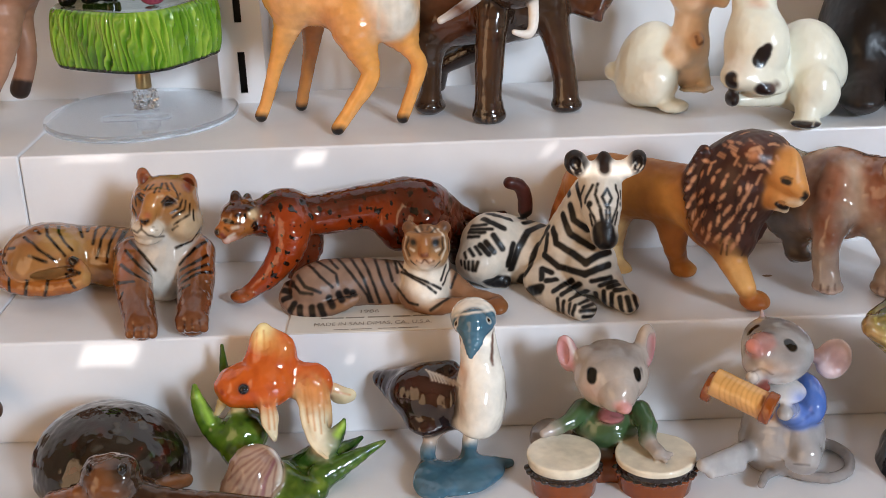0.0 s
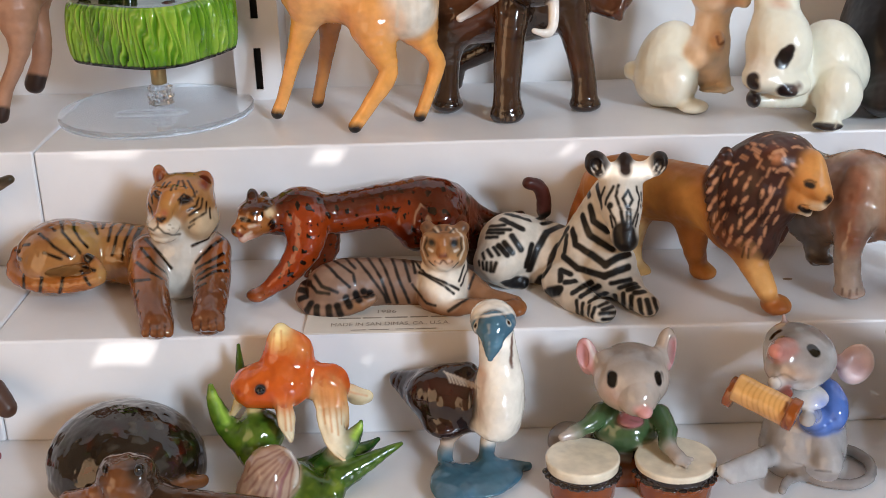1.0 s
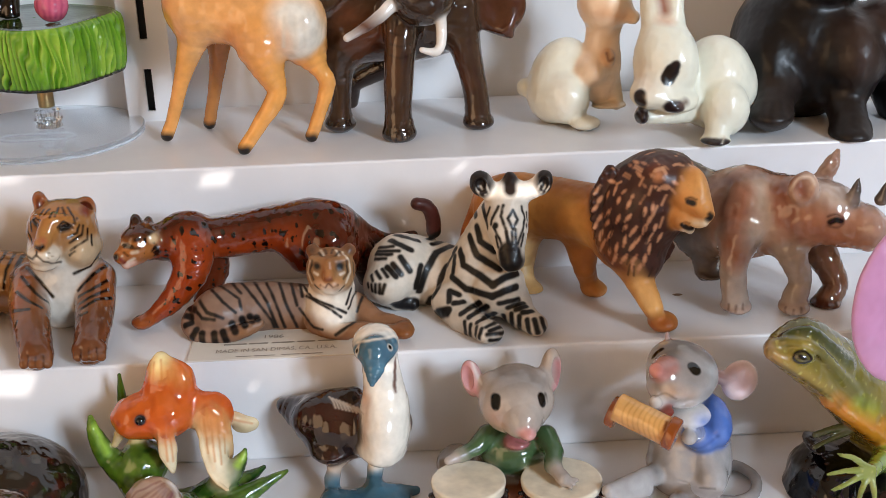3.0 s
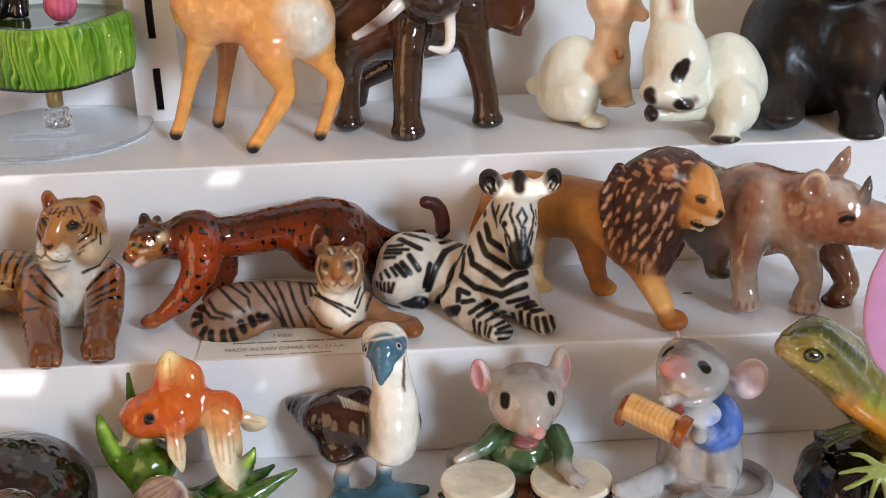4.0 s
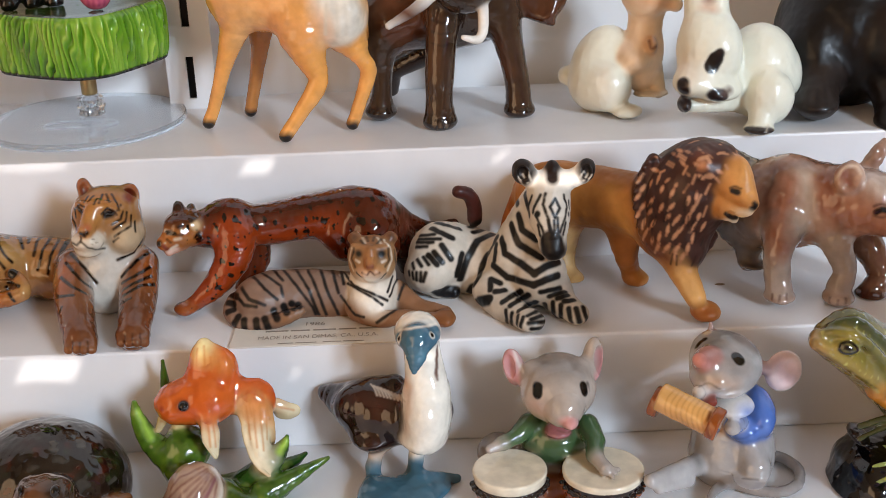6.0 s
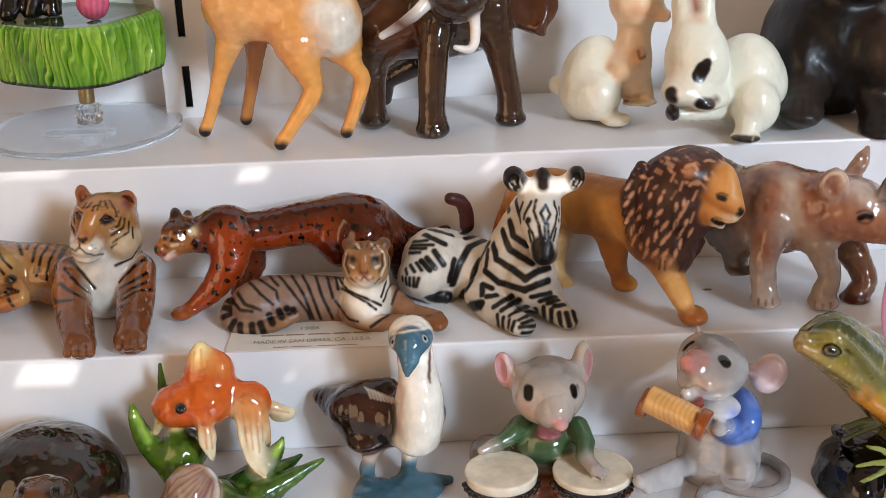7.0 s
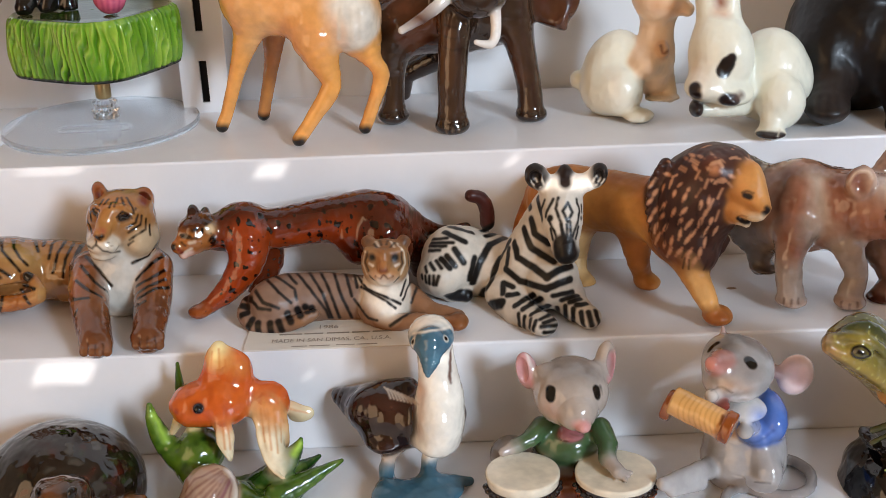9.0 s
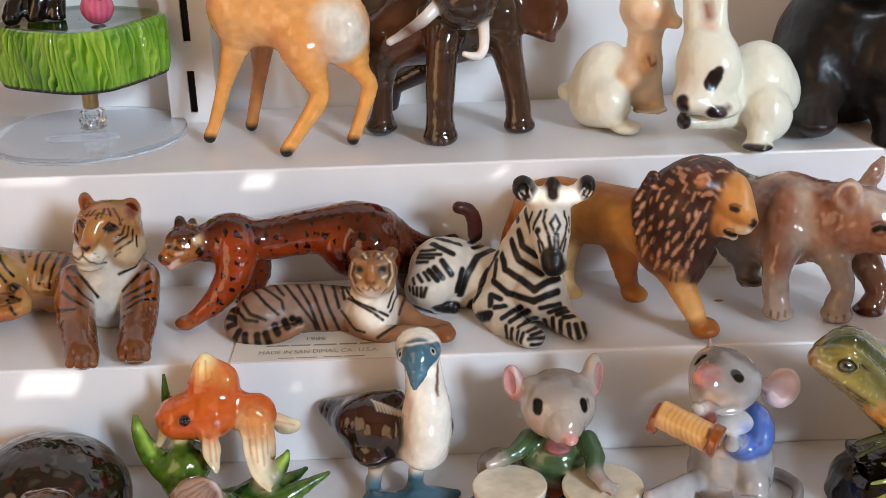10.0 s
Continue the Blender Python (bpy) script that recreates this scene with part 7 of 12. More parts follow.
c.limb([(-10.8, -4.0, 21.4), (-11.4, -5.1, 19.3), (-12.1, -6.1, 17.2), (-12.5, -7.0, 15.1), (-12.7, -7.5, 12.9), (-12.7, -7.7, 10.7), (-12.6, -8.0, 8.8), (-12.5, -8.3, 7.3), (-12.3, -8.7, 6.1), (-12.1, -9.0, 4.9)], [5.64, 5.07, 4.5, 4.06, 3.81, 3.67, 3.61, 3.62, 3.69, 3.77], tint("a89a90"), melt=3)
c.ball((-11.8, -9.0, 3.1), (4.25, 5, 1.63), tint("aa968a"), melt=1.2)
c.limb([(3.2, -2.0, 21.6), (3.5, -3.4, 19.6), (3.8, -4.9, 17.6), (4.3, -6.0, 15.5), (5.1, -6.6, 13.3), (6.1, -6.8, 11.1), (6.6, -7.0, 9.0), (6.4, -7.3, 7.3), (5.7, -7.7, 5.9), (5.0, -8.0, 4.4)], [5.98, 5.31, 4.64, 4.08, 3.65, 3.33, 3.15, 3.16, 3.32, 3.47], tint("a89a90"), melt=3)
c.ball((4.6, -9.0, 1.9), (4.42, 5, 1.89), tint("aa968a"), melt=1.2)
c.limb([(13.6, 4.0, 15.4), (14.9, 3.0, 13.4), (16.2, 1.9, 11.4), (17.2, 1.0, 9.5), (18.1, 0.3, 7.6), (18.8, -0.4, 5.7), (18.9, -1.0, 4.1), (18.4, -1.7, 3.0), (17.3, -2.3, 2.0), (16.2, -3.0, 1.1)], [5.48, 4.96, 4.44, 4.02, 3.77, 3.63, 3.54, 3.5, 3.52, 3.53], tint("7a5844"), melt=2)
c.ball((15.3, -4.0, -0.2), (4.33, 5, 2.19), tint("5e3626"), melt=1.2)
c.limb([(5.9, -2.0, 28.2), (7.5, -3.4, 27.7), (9.1, -4.7, 27.3), (11.0, -6.0, 26.9), (13.2, -7.1, 26.4), (15.6, -8.1, 25.9), (17.8, -9.0, 25.5), (19.6, -9.7, 25.0), (21.2, -10.4, 24.5), (22.8, -11.0, 24.0)], [8.76, 8.32, 7.88, 7.44, 7, 6.56, 6.16, 5.82, 5.52, 5.22], tint("b0846c"), melt=3)
c.ball((14.4, -4.0, 31.7), (7.75, 8, 4.73), tint("b8a498"), turn=(0, 20, 0), melt=3)
c.ball((22.9, -11.0, 26.4), (3.98, 7, 4.87), tint("b8988a"), melt=3)
c.limb([(17.6, -11.0, 33.6), (17.9, -11.0, 34.8), (18.3, -11.0, 36.0), (18.5, -11.0, 37.1), (18.7, -11.0, 38.0), (18.7, -11.0, 38.8), (18.8, -11.0, 39.6)], [1.97, 1.72, 1.47, 1.21, 0.92, 0.61, 0.3], tint("5c5450"), melt=1)
c.limb([(25.2, -12.0, 33.9), (26.1, -13.0, 39.0)], [1.97, 0.45], tint("5c5450"), melt=1)
c.ball((5.0, -8.0, 36.1), (4.12, 3.2, 5.09), tint("c4a48e"), turn=(0, 8, 0), melt=1)
c.ball((4.2, -11.0, 37.3), (2.72, 1.8, 3.66), tint("9a5a40"), turn=(0, 8, 0), melt=0.8, carve=True)
c.limb([(13.3, 2.0, 35.6), (14.1, 2.0, 36.9), (15.0, 1.9, 38.2), (15.8, 2.0, 39.5), (16.5, 2.3, 40.7), (17.1, 2.6, 41.9), (17.7, 3.0, 43.0)], [2.35, 2.35, 2.34, 2.19, 1.81, 1.3, 0.78], tint("9c7c6a"), melt=1.5)
c.ball((15.9, -1.0, 41.4), (1.24, 2, 2.71), tint("8a6a5c"), turn=(0, 20, 0), melt=0.8, carve=True)
c.brush([(-12.5, 1.4, 36.2), (-13.1, 0.2, 35.0), (-13.7, -0.8, 33.7), (-14.2, -1.5, 32.3), (-14.7, -2.0, 30.9), (-15.1, -2.4, 29.4), (-15.5, -2.7, 27.8)], 2.09, tint("5a3828"), 3)
c.brush([(-10.3, 1.0, 37.0), (-6.8, 0.8, 37.6), (-2.9, 2.2, 37.6), (0.9, 4.3, 37.1), (4.6, 2.0, 37.2), (2.9, -8.6, 40.3)], 1.62, tint("6a4430"), 3.5)
c.brush([(-5.2, -2.0, 35.3), (-5.3, -3.8, 33.1), (-5.1, -5.1, 30.7), (-5.0, -5.9, 28.4), (-5.0, -6.2, 26.7), (-5.2, -6.5, 25.3), (-5.5, -6.8, 23.9)], 2.25, tint("c4b4a4"), 4)
c.brush([(-9.6, -2.7, 34.1), (-10.1, -3.5, 32.8), (-10.5, -4.1, 31.4), (-10.9, -4.6, 29.9), (-11.3, -5.1, 28.5), (-11.8, -6.0, 27.2), (-12.4, -7.1, 26.0)], 1.44, tint("a4664a"), 3)
c.brush([(0.5, -3.7, 35.6), (0.4, -5.5, 34.6), (0.4, -6.9, 33.4), (0.5, -8.0, 32.2), (0.7, -8.8, 30.8), (1.0, -9.3, 29.4)], 0.8, tint("7e4630"), 2.2)
c.brush([(-1.5, -3.3, 34.7), (-1.6, -4.7, 33.7), (-1.6, -5.8, 32.6), (-1.6, -6.7, 31.4), (-1.4, -7.4, 30.2), (-1.3, -8.0, 28.9), (-1.0, -8.3, 27.5)], 0.64, tint("9a5a3e"), 2.2)
c.brush([(2.1, -9.4, 31.0), (2.3, -9.9, 29.5), (2.5, -10.3, 28.0), (2.8, -10.5, 26.4), (3.2, -10.4, 24.7), (3.7, -10.0, 22.9)], 0.64, tint("7a4634"), 2.2)
c.brush([(-14.4, -8.5, 21.6), (-13.8, -9.5, 19.9), (-13.1, -10.4, 18.2)], 2.23, tint("9a5e42"), 4)
c.brush([(4.6, -11.2, 27.4), (6.9, -12.2, 26.2), (9.4, -13.0, 24.9), (11.8, -13.5, 23.8), (13.8, -13.8, 23.2), (15.7, -14.2, 22.9), (17.6, -14.7, 22.7)], 1.92, tint("a06a50"), 3.5)
c.brush([(10.7, -9.5, 35.4), (11.5, -10.4, 34.9), (12.5, -11.2, 34.3), (13.5, -11.7, 33.6), (14.5, -12.1, 32.9)], 1.92, tint("c4b4a8"), 3.5)
c.brush([(1.1, -9.0, 36.5), (1.5, -9.3, 37.8), (2.1, -9.3, 38.9), (2.8, -9.3, 39.7), (3.8, -9.5, 40.2), (4.9, -9.6, 40.3), (5.9, -9.8, 40.2), (6.5, -10.0, 39.7), (6.8, -10.2, 39.0), (7.1, -10.4, 38.3)], 0.4, tint("d8c4b0"), 0.5)
c.brush([(2.8, -9.6, 38.2), (3.9, -9.3, 36.5), (4.8, -9.7, 35.0)], 1.43, tint("8a4e36"), 2)
c.brush([(11.1, -13.5, 28.3), (11.5, -13.6, 28.6), (12.0, -13.6, 28.8), (12.5, -13.6, 29.0), (13.0, -13.6, 29.0), (13.5, -13.7, 28.8), (14.0, -13.8, 28.7)], 0.8, tint("120c0a"), 0.3)
c.brush([(10.5, -13.5, 27.5), (11.3, -13.8, 27.2), (12.1, -14.0, 27.0), (12.8, -14.1, 26.9), (13.4, -14.2, 27.2), (14.0, -14.2, 27.7), (14.5, -14.2, 28.2)], 0.22, tint("6a4a3c"), 0.4)
c.brush([(10.6, -12.9, 29.8), (11.2, -12.9, 30.1), (11.9, -13.0, 30.3), (12.6, -13.1, 30.4), (13.2, -13.2, 30.3), (13.9, -13.4, 29.9), (14.6, -13.6, 29.6)], 0.22, tint("5a3a2e"), 0.4)
c.brush([(-14.7, -11.8, 4.7), (-14.9, -12.3, 3.4)], 0.19, tint("5a463c"), 0.4)
c.brush([(-12.9, -12.9, 4.6), (-13.2, -13.6, 3.4)], 0.19, tint("5a463c"), 0.4)
c.brush([(-10.9, -12.7, 4.9), (-11.2, -13.5, 3.8)], 0.19, tint("5a463c"), 0.4)
c.brush([(1.5, -11.5, 2.9), (1.2, -12.2, 1.6)], 0.2, tint("5a463c"), 0.4)
c.brush([(3.2, -13.1, 2.8), (3.0, -13.5, 1.5)], 0.2, tint("5a463c"), 0.4)
c.brush([(5.5, -12.7, 3.2), (5.1, -13.9, 2.2)], 0.2, tint("5a463c"), 0.4)
c.brush([(12.5, -7.6, 0.4), (13.8, -8.4, 0.6), (15.3, -8.7, 0.5)], 1.67, tint("4e2c20"), 2)
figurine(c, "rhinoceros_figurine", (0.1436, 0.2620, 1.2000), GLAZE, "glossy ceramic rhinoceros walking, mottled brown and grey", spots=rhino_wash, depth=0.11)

c = Clay(0.9, 2.5)
c.limb([(-24.7, 8.0, 2.2), (-24.1, 8.1, 3.5), (-23.4, 8.1, 4.8), (-22.5, 8.0, 7.0), (-21.1, 7.5, 11.0), (-19.3, 6.7, 16.0), (-17.8, 6.0, 20.4), (-16.5, 5.6, 23.7), (-15.3, 5.3, 26.7), (-14.2, 5.0, 29.5), (-13.0, 4.7, 32.5), (-11.8, 4.3, 35.6), (-10.6, 4.0, 38.5)], [2.03, 2.01, 1.99, 2.02, 2.12, 2.28, 2.53, 2.89, 3.36, 3.94, 4.66, 5.53, 6.37], tint("e7a961"))
c.limb([(-12.8, 21.0, 2.2), (-12.2, 20.7, 4.4), (-11.7, 20.5, 6.6), (-11.0, 20.0, 9.3), (-10.0, 19.2, 12.9), (-8.9, 18.1, 17.2), (-7.9, 17.0, 21.3), (-7.1, 16.0, 25.2), (-6.5, 15.0, 29.1), (-5.8, 14.0, 32.9)], [2.09, 2.07, 2.04, 2.08, 2.16, 2.31, 2.6, 3.09, 3.74, 4.37], tint("c3894e"))
c.limb([(1.7, -9.0, 1.8), (3.2, -8.7, 3.8), (4.7, -8.4, 5.8), (6.3, -8.0, 7.9), (8.1, -7.4, 10.4), (10.1, -6.6, 13.0), (11.6, -6.0, 15.2), (12.3, -5.6, 16.6), (12.7, -5.3, 17.7), (12.6, -5.0, 19.0), (12.1, -4.7, 21.0), (11.2, -4.5, 23.4), (10.3, -4.0, 26.0), (9.6, -3.2, 28.9), (8.8, -2.1, 32.1), (8.1, -1.0, 35.2)], [2.13, 2.17, 2.2, 2.3, 2.51, 2.79, 3.0, 3.03, 2.99, 3.17, 3.66, 4.38, 5.27, 6.41, 7.78, 9.12], tint("e7a961"))
c.limb([(21.9, 1.0, 2.0), (23.1, 1.0, 4.9), (24.3, 1.0, 7.9), (25.4, 1.0, 10.8), (26.5, 1.0, 13.6), (27.5, 1.0, 16.4), (27.9, 1.0, 18.9), (27.4, 0.9, 20.8), (26.4, 0.9, 22.4), (25.1, 1.0, 24.4), (23.6, 1.5, 27.3), (21.9, 2.3, 30.7), (20.2, 3.0, 34.0)], [2.0, 2.04, 2.08, 2.16, 2.31, 2.5, 2.68, 2.67, 2.65, 3.2, 4.69, 6.81, 8.86], tint("e7a961"))
c.limb([(-10.5, 6.0, 42.6), (3.7, 4.0, 41.5), (17.8, 2.0, 38.7)], [10.28, 10.59, 10.91], tint("e4ac70"))
c.ball((19.6, 0, 37.2), (8.42, 9, 9.65), tint("e7ddcc"))
c.limb([(21.7, 2.0, 46.4), (23.0, -6.0, 39.0)], [3.49, 2.41], tint("e7e0d5"))
c.limb([(-12.1, 6.0, 45.3), (-16.1, 4.0, 61.2), (-16.5, 2.0, 69.7)], [8.84, 5.2, 4.44], tint("e4ac70"))
c.limb([(-16.3, 2.0, 72.2), (-22.6, -2.0, 71.2)], [5.46, 2.7], tint("e4ac70"))
c.ball((-12.1, 6.0, 76.7), (2.06, 2.5, 4.46), tint("e4ac70"), turn=(0, 25, 0))
c.brush([(-25.9, 6.7, 1.5), (-24.8, 6.1, 1.6), (-23.9, 6.4, 1.5)], 1.9, tint("1c120c"), 1.0)
c.brush([(0.3, -10.3, 0.9), (1.4, -10.8, 1.1), (2.5, -10.8, 1.2)], 1.9, tint("1c120c"), 1.0)
c.brush([(-13.9, 19.7, 1.0), (-12.0, 19.7, 0.9)], 1.9, tint("1c120c"), 1.0)
c.brush([(20.6, 0.1, 1.0), (22.4, -0.8, 1.3)], 1.9, tint("1c120c"), 1.0)
c.brush([(19.2, -8.8, 41.4), (19.7, -8.7, 34.5)], 6.54, tint("e7dfd2"), 3)
c.brush([(-2.8, -4.9, 38.1), (11.1, -9.3, 33.2)], 5.16, tint("e4a66a"), 5)
c.brush([(-11.0, 1.3, 30.2), (-6.3, -4.0, 38.0)], 2.43, tint("e8b880"), 4)
c.brush([(17.0, -8.8, 41.5), (16.9, -9.1, 40.3), (16.8, -9.0, 39.1), (16.7, -9.0, 37.9), (16.6, -9.0, 36.6), (16.4, -8.7, 35.4), (16.3, -8.4, 34.1), (16.1, -7.8, 32.7)], 0.39, tint("ddd3c3"), 0.6)
c.brush([(20.1, -8.8, 41.3), (20.0, -9.1, 40.2), (20.0, -9.3, 39.1), (19.9, -9.3, 37.9), (19.9, -9.3, 36.8), (19.8, -9.0, 35.5), (19.7, -8.7, 34.3), (19.6, -8.1, 33.0), (19.5, -7.5, 31.7)], 0.39, tint("ddd3c3"), 0.6)
c.brush([(22.8, -8.5, 41.2), (22.8, -8.8, 40.0), (22.7, -9.1, 38.9), (22.6, -9.0, 37.6), (22.6, -8.7, 36.4), (22.5, -8.4, 35.1), (22.4, -7.9, 33.7), (22.3, -7.3, 32.4)], 0.39, tint("ddd3c3"), 0.6)
figurine(c, "deer_figurine", (-0.0096, 0.3180, 1.2365), GLAZE, "glossy ceramic deer standing, orange tan with a white rump", depth=0.06)


c = Clay(0.8, 2.0)
c.ball((0.1, 16.0, 36.0), (27.64, 20, 16.44), tint("4c382b"))
c.ball((-14.8, 12.0, 31.9), (12.82, 16, 11.38), tint("5c3826"), melt=4)
c.limb([(-20.5, 6.0, 31.5), (-21.1, 5.3, 28.6), (-21.8, 4.6, 25.7), (-22.1, 4.0, 22.9), (-21.9, 3.6, 20.4), (-21.4, 3.3, 18.0), (-21.1, 3.0, 15.7), (-21.1, 2.6, 13.2), (-21.3, 2.3, 10.7), (-21.5, 2.0, 8.5), (-21.7, 1.9, 6.7), (-21.8, 2.0, 5.3), (-22.0, 2.0, 3.8)], [7.94, 7.38, 6.82, 6.16, 5.23, 4.2, 3.46, 3.17, 3.17, 3.29, 3.52, 3.87, 4.22], tint("4c382b"), melt=4)
c.ball((-22.1, 2.0, 2.7), (5.14, 5.2, 2.42), tint("4c382b"), melt=1.5)
c.limb([(-0.5, -4.0, 37.9), (-0.9, -5.4, 34.7), (-1.3, -6.9, 31.4), (-1.7, -8.0, 28.2), (-2.1, -8.7, 24.7), (-2.4, -9.2, 21.2), (-2.7, -9.5, 17.8), (-2.9, -9.8, 14.6), (-3.1, -9.9, 11.6), (-3.1, -10.0, 8.9), (-3.2, -10.0, 6.8), (-3.1, -10.0, 5.1), (-3.1, -10.0, 3.4)], [5.96, 5.58, 5.2, 4.91, 4.74, 4.66, 4.58, 4.44, 4.29, 4.26, 4.43, 4.71, 5], tint("4c382b"), melt=4)
c.ball((-3.1, -10.0, 1.9), (5.36, 5.6, 2.43), tint("3c2d26"), melt=1.5)
c.limb([(17.5, 4.0, 37.4), (17.9, 3.3, 34.5), (18.2, 2.6, 31.6), (18.6, 2.0, 28.7), (19.2, 1.6, 25.7), (19.8, 1.3, 22.7), (20.5, 1.0, 19.8), (21.0, 0.8, 16.9), (21.6, 0.6, 14.2), (22.0, 0.5, 11.5), (22.3, 0.3, 9.0), (22.4, 0.2, 6.5), (22.5, 0, 4.1)], [7.16, 6.54, 5.93, 5.39, 4.96, 4.61, 4.34, 4.15, 4.05, 4, 4.03, 4.12, 4.21], tint("4c382b"), melt=4)
c.ball((22.7, 0, 2.0), (5.13, 5.4, 2.6), tint("3c2d26"), melt=1.5)
c.limb([(-4.5, 26.0, 16.8), (-7.2, 26.7, 15.5), (-9.9, 27.4, 14.1), (-12.4, 28.0, 12.8), (-14.6, 28.4, 11.7), (-16.6, 28.6, 10.7), (-18.1, 29.0, 9.3), (-18.8, 29.6, 7.3), (-19.0, 30.3, 4.9), (-19.3, 31.0, 2.5)], [4.6, 4.35, 4.1, 3.86, 3.67, 3.5, 3.3, 3.06, 2.81, 2.55], tint("3c2d26"), melt=2)
c.limb([(5.5, -8.0, 50.4), (5.7, -9.4, 48.8), (5.9, -10.8, 47.3), (6.1, -12.0, 45.9), (6.3, -12.8, 44.8), (6.5, -13.4, 43.8), (6.8, -14.0, 42.8)], [12.01, 11.41, 10.8, 9.9, 8.5, 6.8, 5.11], tint("46372e"), melt=3)
c.limb([(-3.1, -14.0, 43.6), (-4.8, -15.0, 42.2), (-6.6, -16.0, 40.7), (-8.7, -17.0, 39.3), (-11.4, -18.0, 37.8), (-14.4, -19.0, 36.3), (-17.4, -20.0, 34.8)], [2.21, 2.11, 2, 1.86, 1.66, 1.42, 1.18], tint("e8e2da"), melt=0.6)
c.limb([(10.5, -14.0, 43.5), (10.7, -15.0, 41.4), (10.8, -16.1, 39.3), (10.9, -17.0, 37.2), (10.9, -17.8, 35.2), (10.8, -18.4, 33.2), (10.6, -19.0, 31.6), (10.1, -19.5, 30.6), (9.5, -20.0, 29.9), (8.6, -20.5, 29.6), (7.4, -21.0, 29.8), (6.1, -21.5, 30.3), (4.7, -22.0, 30.8)], [2.04, 1.92, 1.8, 1.7, 1.63, 1.58, 1.53, 1.49, 1.44, 1.36, 1.21, 1.03, 0.84], tint("e8e2da"), melt=0.6)
c.ball((29.6, 4.0, 38.6), (9.3, 3, 8.75), tint("5c3826"), turn=(0, 20, 0), melt=2)
c.limb([(29.5, 4.0, 36.8), (30.3, 3.7, 35.3), (31.0, 3.3, 33.8), (31.7, 3.0, 32.4), (32.3, 2.7, 31.4), (32.8, 2.3, 30.4), (33.4, 2.0, 29.5)], [6.09, 5.25, 4.41, 3.59, 2.8, 2.03, 1.26], tint("5c3826"), melt=2)
c.ball((29.2, 0, 39.0), (6.02, 2, 7.56), tint("5c3826"), turn=(0, 20, 0), melt=2, carve=True)
c.ball((-24.8, 8.0, 43.9), (6.1, 4, 11.05), tint("54402f"), turn=(0, -12, 0), melt=2)
c.brush([(-17.7, -1.6, 38.2), (-16.3, -2.4, 37.4), (-14.8, -3.0, 36.6), (-13.0, -18.9, 38.7), (-11.6, -19.7, 37.9), (-10.3, -18.8, 36.8), (-9.2, -3.6, 32.9)], 3.87, tint("643c28"), 4)
c.brush([(-3.9, -10.7, 34.1), (-4.0, -11.2, 32.6), (-4.2, -11.6, 31.1), (-4.3, -11.9, 29.6), (-4.4, -12.2, 28.1), (-4.6, -12.4, 26.6), (-4.7, -12.7, 25.1), (-4.9, -12.8, 23.5), (-5.0, -13.0, 22.0), (-5.2, -13.1, 20.4), (-5.3, -13.2, 18.8)], 1.58, tint("60402c"), 3)
c.brush([(15.4, -1.2, 24.1), (16.1, -1.4, 22.3), (16.7, -1.6, 20.5), (17.4, -1.9, 18.7), (18.0, -2.2, 16.9), (18.7, -2.4, 15.1)], 1.63, tint("603c28"), 3)
c.brush([(3.0, -9.9, 31.8), (4.8, -2.4, 29.6), (6.6, -1.4, 28.8), (8.4, -0.3, 27.9)], 2.51, tint("40322a"), 4)
c.brush([(-25.0, -2.3, 3.2), (-23.3, -3.0, 3.3), (-21.7, -3.1, 3.3), (-20.1, -2.8, 3.1), (-18.5, -1.8, 2.8)], 1.28, tint("2e2420"), 2)
c.brush([(-7.2, -13.6, 2.8), (-5.6, -14.8, 3.0), (-4.0, -15.4, 3.0), (-2.4, -15.5, 2.9), (-0.9, -15.1, 2.6), (0.7, -14.1, 2.2)], 1.42, tint("2e2420"), 2)
c.brush([(-4.6, -10.2, 34.0), (-3.5, -11.0, 33.8), (-2.5, -11.5, 33.5), (-1.5, -11.8, 33.3), (-0.4, -11.6, 33.4), (0.6, -11.3, 33.6), (1.7, -10.7, 33.8)], 0.18, tint("3a2a20"), 0.5)
c.brush([(-4.7, -11.2, 30.7), (-3.7, -12.0, 30.5), (-2.7, -12.4, 30.2), (-1.7, -12.6, 30.0), (-0.6, -12.5, 30.1), (0.4, -12.1, 30.3), (1.5, -11.4, 30.5)], 0.18, tint("3a2a20"), 0.5)
c.brush([(-4.9, -12.0, 27.4), (-3.9, -12.7, 27.1), (-2.9, -13.1, 26.8), (-1.8, -13.2, 26.6), (-0.8, -13.1, 26.7), (0.3, -12.6, 26.9), (1.3, -11.9, 27.1)], 0.18, tint("3a2a20"), 0.5)
c.brush([(-5.1, -15.3, 2.4), (-5.2, -15.1, 1.3)], 0.35, tint("6a5848"), 0.5)
c.brush([(-3.2, -15.7, 2.4), (-3.2, -15.5, 1.3)], 0.35, tint("6a5848"), 0.5)
c.brush([(-1.2, -15.3, 2.2), (-1.3, -15.1, 1.1)], 0.35, tint("6a5848"), 0.5)
figurine(c, "elephant_figurine", (0.0431, 0.3280, 1.2365), GLAZE, "glossy dark brown ceramic elephant standing, with white tusks", depth=0.05)


